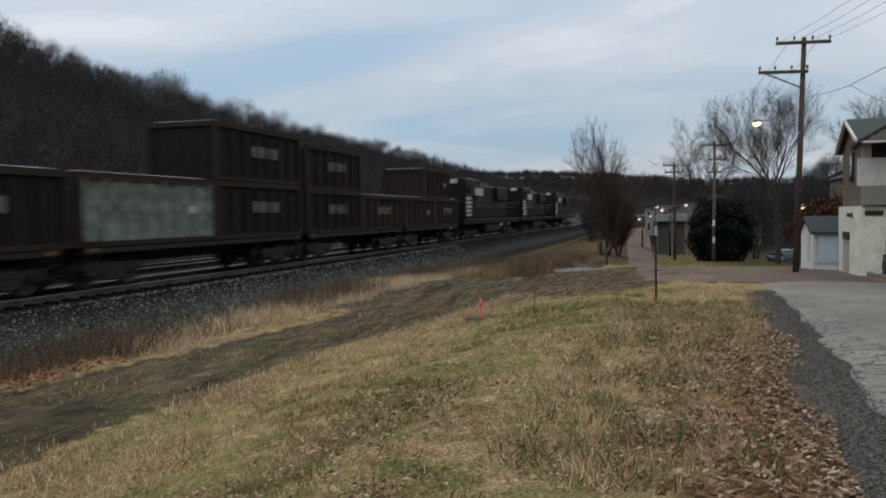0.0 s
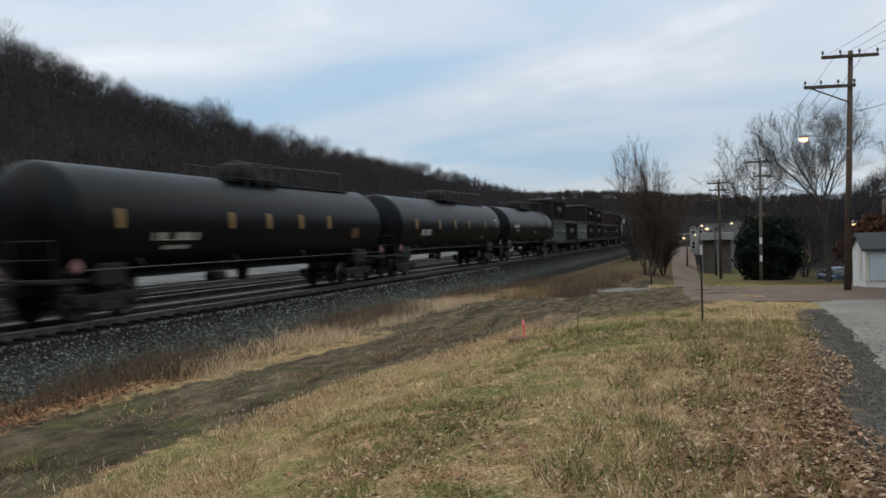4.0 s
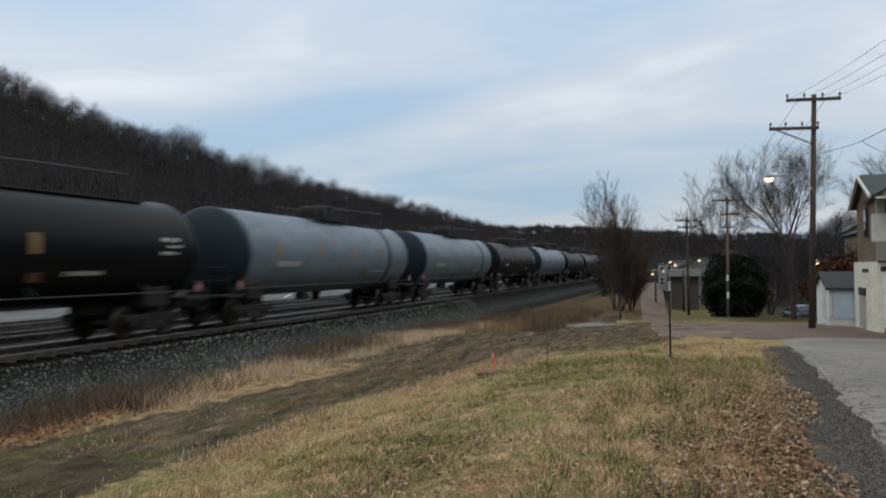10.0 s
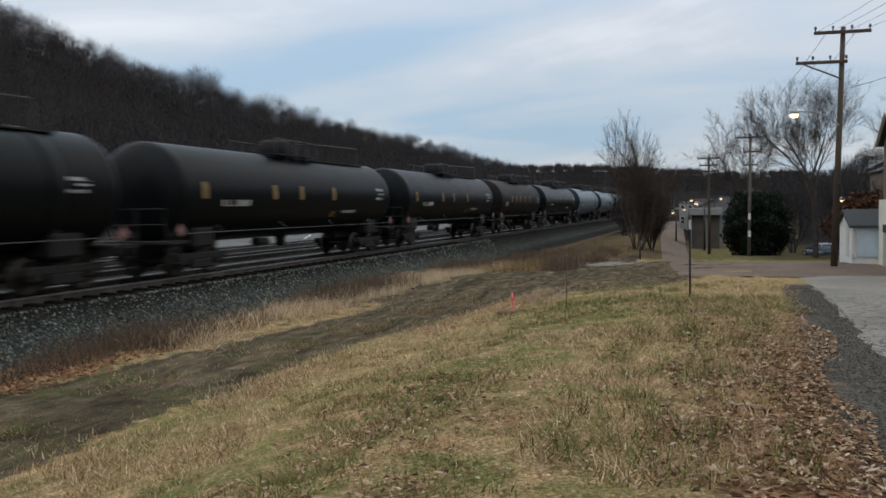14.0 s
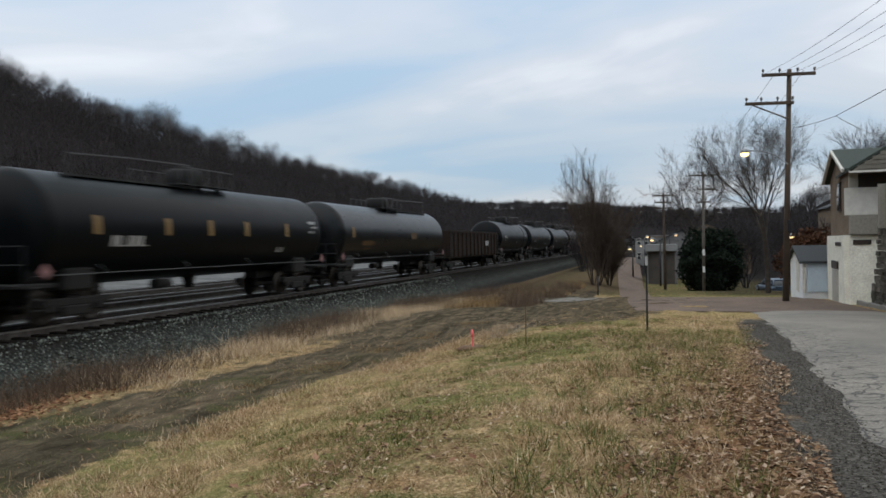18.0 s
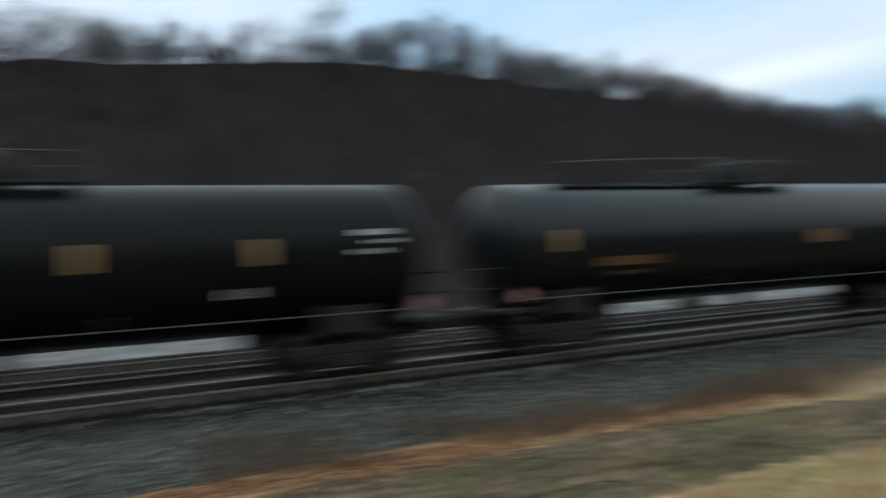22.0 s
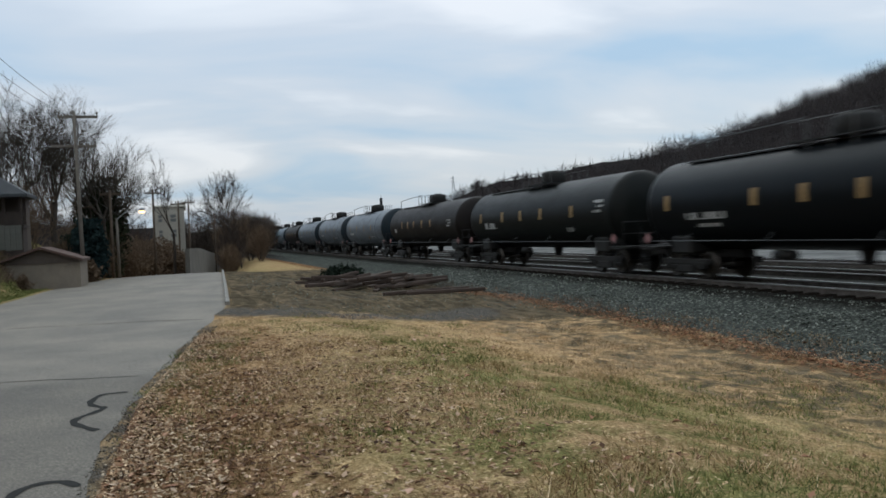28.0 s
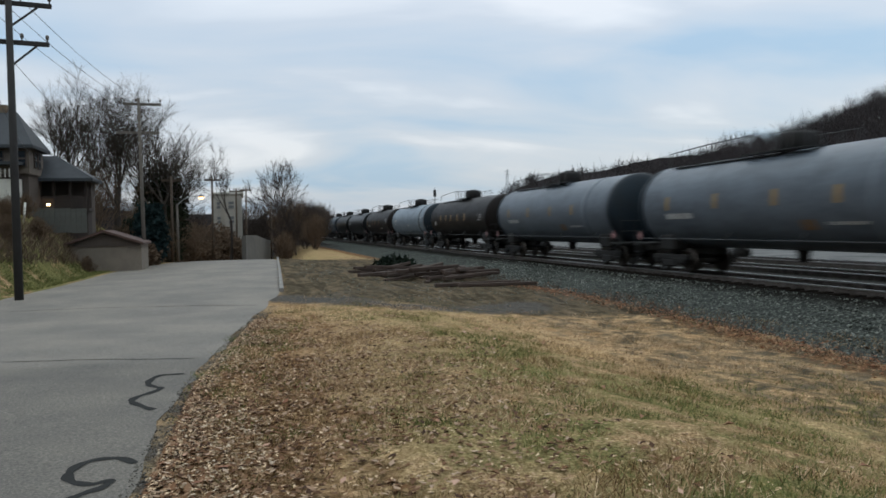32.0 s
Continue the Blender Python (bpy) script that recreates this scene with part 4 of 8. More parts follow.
def container(parent, col, x, z, ln, h, letters):
    """A ribbed open-top waste container, as a part of its wagon."""
    def body():
        bm = box(-ln / 2, ln / 2, -1.25, 1.25, 0, h, None, 0.03)
        return bm
    c = put("container", "container_%s_%.1f_%.1f" % (col, ln, h), body, CONTPAINT[col], parent, pose(x, 0, z), CONTWORDS[col] + " steel waste container")
    n = int(ln / 0.85)
    for i in range(n + 1):
        for s_ in (-1, 1):
            put("rib", "side_rib_%s_%.1f" % (col, h), lambda: box(-0.065, 0.065, -0.07, 0.07, 0.12, h - 0.12, None, 0.015), CONTPAINT[col], c, pose(-ln / 2 + 0.12 + i * (ln - 0.24) / n, s_ * 1.285, 0))
    for i in range(5):
        put("rib", "rib_%s_%.1f" % (col, h), lambda: box(-0.05, 0.05, -0.05, 0.05, 0.12, h - 0.12), CONTPAINT[col], c, pose(ln / 2, -1.0 + i * 0.5, 0))
        put("rib", "rib_%s_%.1f" % (col, h), lambda: box(-0.05, 0.05, -0.05, 0.05, 0.12, h - 0.12), CONTPAINT[col], c, pose(-ln / 2, -1.0 + i * 0.5, 0))

    def rim():
        bm = bmesh.new()
        for s_ in (-1, 1):
            add_box(bm, -ln / 2 - 0.06, ln / 2 + 0.06, s_ * 1.27 - 0.08, s_ * 1.27 + 0.08, h - 0.16, h + 0.02)
            add_box(bm, -ln / 2 - 0.05, ln / 2 + 0.05, s_ * 1.27 - 0.07, s_ * 1.27 + 0.07, 0, 0.14)
            add_box(bm, s_ * ln / 2 - 0.08, s_ * ln / 2 + 0.08, -1.2, 1.2, h - 0.15, h + 0.015)
        return bm
    for e in (-1, 1):
        for s_ in (-1, 1):
            put("corner_post", "corner_post_%.1f" % h, lambda: box(-0.09, 0.09, -0.09, 0.09, 0.0, h), CONTPAINT["rust"], c, pose(e * (ln / 2 + 0.01), s_ * 1.27, 0), "rust-stained corner post")
    put("rim", "rim_%s_%.1f_%.1f" % (col == "moss", ln, h), rim, RIMGREEN if col == "moss" else CONTPAINT["rust"], c, None, "dark stained rim" if col == "moss" else "rusty dark rim")
    put("cover", "cover_%.1f" % ln, lambda: box(-ln / 2 + 0.1, ln / 2 - 0.1, -1.15, 1.15, -0.02, 0.07, None, 0.05), TARP, c, pose(0, 0, h), "dull tarpaulin cover")
    if letters:
        for i in range(4):
            put("lettering", "cont_letter", lambda: box(-0.13, 0.13, -0.006, 0.006, -0.2, 0.2), DIMPAINT, c, pose(0.2 + (i - 1.5) * 0.5, -1.345, h * 0.56), "worn white lettering bar")
    else:
        put("sign_plate", "cont_plate", lambda: box(-0.16, 0.16, -0.006, 0.006, -0.12, 0.12), WHITEPAINT, c, pose(ln * 0.3, -1.345, h * 0.5), "small white sign plate")
    return c


def container_car(length, units):
    """units: (colour, x from the middle, level, length, height, lettered)."""
    car = thing("container_wagon", "flat wagon stacked with steel waste containers", "freight wagon", group="container wagons of the train")

    def deck():
        bm = box(-length / 2 + 0.4, length / 2 - 0.4, -1.3, 1.3, 0.98, 1.16, None, 0.02)
        add_box(bm, -length / 2 + 0.4, length / 2 - 0.4, -0.3, 0.3, 0.62, 1.0)
        return bm
    put("deck", "deck_%.1f" % length, deck, UNDER, car)
    for e in (-1, 1):
        add_truck(car, e * (length / 2 - 1.9))
        put("coupler", "coupler", coupler_bm, TRUCKSTEEL, car, pose(e * (length / 2 - 0.42), 0, 0, 0, 0, 0 if e > 0 else 180))
        put("corner_reflector", "corner_refl", lambda: box(-0.22, 0.22, -0.01, 0.01, -0.06, 0.06), ORANGE, car, pose(e * (length / 2 - 0.7), -1.32, 1.07))
        put("corner_ladder", "corner_ladder", lambda: ladder_bm(1.1, 0.4, 4), RUNGS, car, pose(e * (length / 2 - 0.7), -1.36, 0.35))
    for col, x, level, ln, h, letters in units:
        container(car, col, x, 1.17 + level, ln, h, letters)
    return car


def gondola_car(length):
    car = thing("gondola_wagon", "dark brown ribbed open gondola wagon", "freight wagon")
    def body():
        bm = bmesh.new()
        L = length / 2 - 0.5
        for s_ in (-1, 1):
            add_box(bm, -L, L, s_ * 1.4 - 0.04, s_ * 1.4 + 0.04, 1.1, 2.9)
            add_box(bm, s_ * L - 0.05, s_ * L + 0.05, -1.4, 1.4, 1.1, 2.9)
            add_box(bm, -L, L, s_ * 1.42 - 0.09, s_ * 1.42 + 0.09, 2.78, 2.95)
            n = 13
            for i in range(n + 1):
                x = -L + 0.1 + i * (2 * L - 0.2) / n
                add_box(bm, x - 0.06, x + 0.06, s_ * 1.46 - 0.07, s_ * 1.46 + 0.07, 1.05, 2.85)
        add_box(bm, -L, L, -1.4, 1.4, 0.98, 1.12)
        return bm
    put("body", "gondola_body_%.1f" % length, body, CONTPAINT["rust"], car)
    put("center_sill", "gsill", lambda: box(-length / 2 + 0.4, length / 2 - 0.4, -0.28, 0.28, 0.66, 1.0), UNDER, car)
    for e in (-1, 1):
        add_truck(car, e * (length / 2 - 2.4))
        put("coupler", "coupler", coupler_bm, TRUCKSTEEL, car, pose(e * (length / 2 - 0.45), 0, 0, 0, 0, 0 if e > 0 else 180))
        put("end_ladder", "end_ladder", lambda: ladder_bm(1.8, 0.42, 6), RUNGS, car, pose(e * (length / 2 - 0.85), -1.58, 1.05))
    for i in range(3):
        put("lettering", "g_letter", lambda: box(-0.16, 0.16, -0.006, 0.006, -0.2, 0.2), WHITEPAINT, car, pose(3.2 + i * 0.42, -1.545, 2.0), "worn white lettering bar")
    return car


LOCOPAINT = tank_paint("black_locomotive_paint", (0.010, 0.010, 0.011), (0.018, 0.016, 0.015), 0.45, 0.4)
DARKGLASS = plain("dark_cab_glass", (0.01, 0.012, 0.015), 0.08)
NUMBERGLOW = glow("number_board_glow", (1.0, 0.45, 0.12), 9.0)


def locomotive(lit):
    car = thing("diesel_locomotive", "black diesel locomotive with white striped cab hauling the freight train", "locomotive", group="locomotives of the train")
    L = 22.2
    put("frame", "loco_frame", lambda: box(-L / 2 + 0.6, L / 2 - 0.6, -1.5, 1.5, 1.15, 1.55, None, 0.03), LOCOPAINT, car)

    def hood():
        bm = box(-8.6, 7.0, -0.95, 0.95, 1.55, 4.25, None, 0.12)
        add_box(bm, 2.0, 6.2, -1.25, 1.25, 3.1, 4.2, None, 0.06)
        add_box(bm, -8.4, -5.2, -1.4, 1.4, 3.2, 4.55, None, 0.1)
        add_box(bm, -2.0, 1.2, -0.7, 0.7, 4.2, 4.5, None, 0.06)
        return bm
    # the long hood trails to the front, the cab faces the wagons behind
    put("engine_hood", "loco_hood", hood, LOCOPAINT, car)

    def cab():
        bm = box(-9.9, -8.0, -1.5, 1.5, 1.55, 4.55, None, 0.12)
        add_box(bm, -10.6, -9.8, -1.2, 1.2, 1.55, 3.0, None, 0.15)
        return bm
    put("cab", "loco_cab", cab, LOCOPAINT, car)
    put("cab_window", "loco_win", lambda: box(-0.55, 0.55, -0.01, 0.01, -0.3, 0.3), DARKGLASS, car, pose(-8.9, -1.515, 3.75))
    for i in range(5):
        put("white_stripe", "loco_stripe", lambda: box(-0.75, 0.75, -0.012, 0.012, -0.09, 0.09), WHITEPAINT, car, pose(-9.0, -1.515, 1.85 + i * 0.3))
    put("white_stripe", "loco_name", lambda: box(-1.3, 1.3, -0.012, 0.012, -0.28, 0.28), WHITEPAINT, car, pose(-5.4, -1.43, 3.6), "white lettering bar")
    for k in (-1, 1):
        put("vent_grille", "loco_grille", lambda: box(-1.4, 1.4, -0.02, 0.02, -0.5, 0.5), UNDER, car, pose(k * 3.6, -0.97, 2.9))
    put("fuel_tank", "loco_fuel", lambda: box(-2.8, 2.8, -1.35, 1.35, 0.35, 1.15, None, 0.2), UNDER, car)
    for e in (-1, 1):
        for q in (0.0, 1.75):
            add_truck(car, e * (L / 2 - 5.2 + q))
        put("coupler", "coupler", coupler_bm, TRUCKSTEEL, car, pose(e * (L / 2 - 0.45), 0, 0, 0, 0, 0 if e > 0 else 180))

    def hr():
        bm = bmesh.new()
        xs_ = [-8 + 2 * i for i in range(9)]
        add_path(bm, [(x, -1.46, 2.5) for x in xs_], 0.02, 5)
        for x in xs_:
            add_tube(bm, (x, -1.46, 1.55), (x, -1.46, 2.5), 0.016, 0.016, 5)
        return bm
    put("handrail", "loco_rail", hr, RUNGS, car)
    put("number_board", "loco_number", lambda: box(-0.02, 0.02, -0.3, 0.3, -0.15, 0.15), NUMBERGLOW if lit else WHITEPAINT, car, pose(-9.93, -0.6, 4.3), "glowing number board" if lit else "")
    return car


# consist, front to rear: kind, look, metres of the front coupling ahead of the camera's abeam at the start
K = 1.0
SQ5 = (-0.8, -0.4, -0.1, 0.2, 0.6)
PLAINW = ((-0.72, 0.05, 1.5, 0.2), (-0.72, -0.25, 0.9, 0.12), (0.82, 0.1, 0.7, 0.45))
STY = {
    "a": {"white": PLAINW + ((0.1, -0.4, 0.7, 0.12),), "squares": (), "band": (0.72,)},
    "b": {"squares": SQ5, "white": ((-0.62, -0.35, 1.6, 0.3), (0.9, 0.2, 0.7, 0.6), (0.55, -0.7, 0.5, 0.2))},
    "c": {"squares": (-0.86, -0.3, -0.05, 0.2, 0.45), "white": ((-0.6, -0.4, 2.0, 0.22), (-0.6, -0.72, 1.2, 0.12)), "orange": ((0.72, -0.35, 0.5, 0.42),)},
    "d": {"squares": (-0.88, -0.35, -0.1, 0.25), "white": ((0.86, 0.1, 0.8, 0.6), (0.45, -0.65, 1.3, 0.12), (-0.66, -0.3, 1.6, 0.2)), "orange": ((0.28, -0.75, 0.6, 0.26),)},
    "w": {"squares": (-0.72, -0.3, 0.12, 0.48), "white": ((-0.62, -0.4, 1.8, 0.2), (0.5, -0.75, 1.5, 0.1)), "orange": ((0.3, -0.8, 0.7, 0.34),), "band": (0.66,), "big": True, "plank": True},
    "o": {"orange": ((-0.5, -0.2, 2.4, 0.24), (-0.5, -0.6, 1.2, 0.1), (-0.1, -0.55, 0.2, 0.1)), "squares": (-0.8, 0.1, 0.4), "white": ((0.9, 0.1, 0.6, 0.5),)},
    "y": {"orange": ((-0.62, -0.45, 1.8, 0.22), (0.25, -0.05, 0.85, 0.36), (-0.62, -0.75, 1.0, 0.1)), "squares": (-0.88,), "cage": True},
    "p": {"white": ((-0.7, 0.15, 2.6, 0.52), (-0.72, -0.55, 1.3, 0.2), (-0.72, -0.85, 0.9, 0.1), (0.25, -0.65, 1.1, 0.24), (0.9, 0.3, 0.9, 0.5)), "squares": (-0.3, 0.1, 0.45)},
    "m": {"squares": (-0.55, -0.35, -0.15, 0.1, 0.35), "white": ((-0.8, -0.3, 0.9, 0.3), (0.84, 0.0, 0.8, 0.5))},
}
CONSIST = []
edge_ = 54.2 + 3 * 22.35
for i_ in range(3):
    CONSIST.append(("loco", i_ == 2, edge_ - 22.35, edge_))
    edge_ -= 22.35
for rear_, front_, units_ in (
        (42.3, 54.2, [("rust", -2.9, 0, 5.6, 1.75, False), ("rust", 2.9, 0, 5.6, 1.75, True), ("rust", 0.8, 1.78, 5.6, 1.75, False)]),
        (29.9, 42.3, [("rust", 3.0, 0, 5.8, 1.75, True), ("dark", -3.0, 0, 5.8, 1.85, True), ("dark", -3.0, 1.88, 5.8, 1.85, True)]),
        (16.7, 29.9, [("dark", 3.2, 0, 6.1, 1.95, True), ("dark", 3.2, 2.0, 6.1, 1.95, True), ("green", -3.2, 0, 6.1, 1.95, False)]),
        (3.9, 16.7, [("dark", 3.2, 0, 6.2, 1.95, True), ("moss", -3.3, 0, 6.2, 1.95, False), ("dark", -3.2, 2.0, 6.2, 1.95, True)])):
    CONSIST.append(("containers", units_, rear_ * K, front_ * K))
TANKS = "black:a black:b black:c olive:m white:w olive:d white:w white:w black:d brown:m black:d black:d black:a".split()
CUTS = [3.9, -14.2, -34.8, -55.2, -73.8, -93.3, -111.7, -130.6, -150.0, -169.5, -186.0, -205.0, -223.3, -240.0]
for i_, t_ in enumerate(TANKS):
    CONSIST.append(("tank", t_, CUTS[i_ + 1] * K, CUTS[i_] * K))
CONSIST.append(("gondola", None, -257.5 * K, -240.0 * K))
TANKS = "sheen:y black:b white:w olive:o black:y sheen:y black:b grey:p black:p brown:m".split()
CUTS = [-257.5, -277.2, -295.7, -314.8, -334.3, -353.0, -371.3, -389.8, -408.5, -427.6, -445.4]
for i_, t_ in enumerate(TANKS):
    CONSIST.append(("tank", t_, CUTS[i_ + 1], CUTS[i_]))
CONSIST.append(("containers", [("moss", 3.3, 0, 6.3, 1.8, False), ("moss", -3.3, 0, 6.3, 1.8, False), ("moss", 2.6, 1.85, 6.6, 1.7, False)], -459.2, -445.4))
CONSIST.append(("containers", [("moss", 2.8, 0, 5.4, 1.8, False), ("moss", -2.8, 0, 5.4, 1.8, False), ("moss", -2.4, 1.85, 5.4, 1.7, False)], -471.0, -459.2))
TANKS = "grey:w black:c olive:b brown:m grey:w grey:w grey:w brown:m white:a brown:d black:a olive:b grey:w black:a brown:m grey:w black:d white:w olive:a black:b black:a brown:m".split()
CUTS = [-471.0, -490.6, -509.1, -527.6, -546.7, -565.0, -582.8, -601.5]
while len(CUTS) <= len(TANKS):
    CUTS.append(CUTS[-1] - 18.5)
for i_, t_ in enumerate(TANKS):
    CONSIST.append(("tank", t_, CUTS[i_ + 1], CUTS[i_]))

TRAIN = []
for n_, (kind_, look_, rear_, front_) in enumerate(CONSIST):
    ln_ = front_ - rear_
    if kind_ == "loco":
        c_ = locomotive(look_)
    elif kind_ == "containers":
        c_ = container_car(round(ln_, 1), look_)
    elif kind_ == "gondola":
        c_ = gondola_car(round(ln_, 1))
    else:
        col_, sty_ = look_.split(":")
        c_ = tank_car(col_, round(ln_, 1), STY[sty_], n_)
    c_.matrix_world = on_line((front_ + rear_) / 2)
    TRAIN.append((c_, (front_ + rear_) / 2))

# ---- trees ----


def bark(name, lo, hi):
    m = Nodes(name, 0.95, spec=0.1)
    m.color(m.mix(m.math("MULTIPLY", m.island(), 0.5), m.ramp(m.noise(3, 4), [(0.3, lo), (0.7, hi)]), tuple(c * 0.55 for c in lo)))
    return m.mat


BARK = bark("grey_brown_bark", (0.050, 0.041, 0.034), (0.105, 0.090, 0.078))
# the hill's bark is lightened and cooled, so its colour holds the haze
HILLBARK = bark("hill_wood_bark", (0.029, 0.0255, 0.0265), (0.068, 0.060, 0.061))
MIDBARK = bark("brown_wood_bark", (0.034, 0.027, 0.023), (0.075, 0.060, 0.052))
RIDGEBARK = bark("ridge_wood_bark", (0.042, 0.037, 0.037), (0.095, 0.085, 0.084))
PALEBARK = bark("pale_ridge_bark", (0.13, 0.12, 0.115), (0.24, 0.23, 0.22))
BRUSH = bark("brown_brush", (0.095, 0.063, 0.042), (0.20, 0.14, 0.095))


def branching(seed, height, limbs=5, depth=4, spread_=0.75, trunk_r=0.2, bare=0.3, twig=0.012, forks=3):
    """Segments (start, end, radius, radius) of a bare tree."""
    rnd = random.Random(seed)
    out = []

    def grow(p, d, ln, r, lev):
        steps = 2 if lev > 1 else 3
        q = p.copy()
        for i in range(steps):
            d = (d + Vector((rnd.uniform(-1, 1), rnd.uniform(-1, 1), rnd.uniform(-0.5, 1.0))) * 0.16).normalized()
            n = q + d * ln / steps
            r2 = max(twig, r * (0.86 if lev else 0.9))
            out.append((q.copy(), n.copy(), r, r2))
            r = r2
            if lev < depth and (lev > 0 or (n.z - base.z) > bare * height):
                k = forks if i == steps - 1 else max(1, forks - 1)
                for _ in range(k):
                    a = rnd.uniform(0, 2 * math.pi)
                    side = d.orthogonal().normalized()
                    side = (Matrix.Rotation(a, 3, d) @ side)
                    nd = (d * rnd.uniform(0.55, 1.0) + side * rnd.uniform(0.45, 1.0) * spread_ + Vector((0, 0, 0.22))).normalized()
                    grow(n, nd, ln * rnd.uniform(0.5, 0.72), max(twig, r * 0.52), lev + 1)
            q = n
    base = Vector((0, 0, -0.3))
    if limbs == 1:
        grow(base, Vector((0, 0, 1)), height * 0.52, trunk_r, 0)
    else:
        for i in range(limbs):
            a = 2 * math.pi * i / limbs + rnd.uniform(-0.4, 0.4)
            grow(base + Vector((math.cos(a), math.sin(a), 0)) * trunk_r, Vector((math.cos(a) * 0.3, math.sin(a) * 0.3, 1)).normalized(), height * 0.5 * rnd.uniform(0.8, 1.1), trunk_r, 0)
    return out


def seg_arrays(segs, n):
    """Open prisms with n sides along the segments."""
    P0 = np.array([s[0] for s in segs])
    P1 = np.array([s[1] for s in segs])
    R0 = np.array([s[2] for s in segs])[:, None]
    R1 = np.array([s[3] for s in segs])[:, None]
    D = P1 - P0
    D /= np.linalg.norm(D, axis=1)[:, None] + 1e-9
    ref = np.where(np.abs(D[:, 2:3]) > 0.9, np.array([[1.0, 0, 0]]), np.array([[0, 0, 1.0]]))
    A = np.cross(D, ref)
    A /= np.linalg.norm(A, axis=1)[:, None] + 1e-9
    B = np.cross(D, A)
    V = np.zeros((len(segs), 2 * n, 3))
    for i in range(n):
        c, s_ = math.cos(2 * math.pi * i / n), math.sin(2 * math.pi * i / n)
        V[:, i] = P0 + (A * c + B * s_) * R0
        V[:, n + i] = P1 + (A * c + B * s_) * R1
    F = np.zeros((len(segs), n, 4), int)
    off = np.arange(len(segs)) * 2 * n
    for i in range(n):
        F[:, i] = np.stack([off + i, off + (i + 1) % n, off + n + (i + 1) % n, off + n + i], 1)
    return V.reshape(-1, 3), F.reshape(-1, 4)


def scatter(templates, places):
    """places: x, y, z, turn, scale."""
    Vs, Fs, o = [], [], 0
    rnd = random.Random(5)
    for x, y, z, a, s_ in places:
        V, F = templates[rnd.randrange(len(templates))]
        c, q = math.cos(a), math.sin(a)
        sx = s_ * rnd.uniform(0.85, 1.2)
        W = np.stack([(V[:, 0] * c - V[:, 1] * q) * sx + x, (V[:, 0] * q + V[:, 1] * c) * sx + y, V[:, 2] * s_ + z], 1)
        Vs.append(W)
        Fs.append(F + o)
        o += len(V)
    return np.concatenate(Vs), np.concatenate(Fs)


def wood_stuff(name, templates, places, mat, label):
    V, F = scatter(templates, places)
    return tagged(fast_mesh(name, V, F, mat), label, "trees", kind="stuff")


def slivers(n, height, seed, width=0.03, long=0.9, low=0.32, girth=0.30):
    """Fine twigs as slender triangles that fan outwards through a rounded crown."""
    rs = np.random.RandomState(seed)
    d = rs.normal(size=(n, 3))
    d /= np.linalg.norm(d, axis=1)[:, None]
    rad = rs.rand(n) ** 0.45
    mid = (1 + low) / 2
    C = d * rad[:, None] * np.array([girth, girth, (1 - low) / 2 * 0.95]) * height + np.array([0, 0, mid * height])
    out = C - np.array([0, 0, low * height * 0.8])
    out /= np.linalg.norm(out, axis=1)[:, None] + 1e-9
    out = out + rs.normal(0, 0.6, (n, 3))
    side = np.cross(out, rs.normal(size=(n, 3)))
    side *= width / (np.linalg.norm(side, axis=1)[:, None] + 1e-9)
    L = long * (0.5 + rs.rand(n))[:, None]
    V = np.stack([C - side, C + side, C + out * L], 1).reshape(-1, 3)
    F = np.arange(3 * n).reshape(-1, 3)
    return V, F


def to_tris(F):
    return np.concatenate([F[:, [0, 1, 2]], F[:, [0, 2, 3]]])


def wood_template(seed, height, n, width, long, depth=2, low=0.12, girth=0.36):
    V, F = seg_arrays(branching(seed, height * 0.9, 1, depth, 0.75, 0.15, 0.22, 0.03, 2), 3)
    F = to_tris(F)
    W, G = slivers(n, height, seed, width, long, low, girth)
    return np.concatenate([V, W]), np.concatenate([F, G + len(V)])


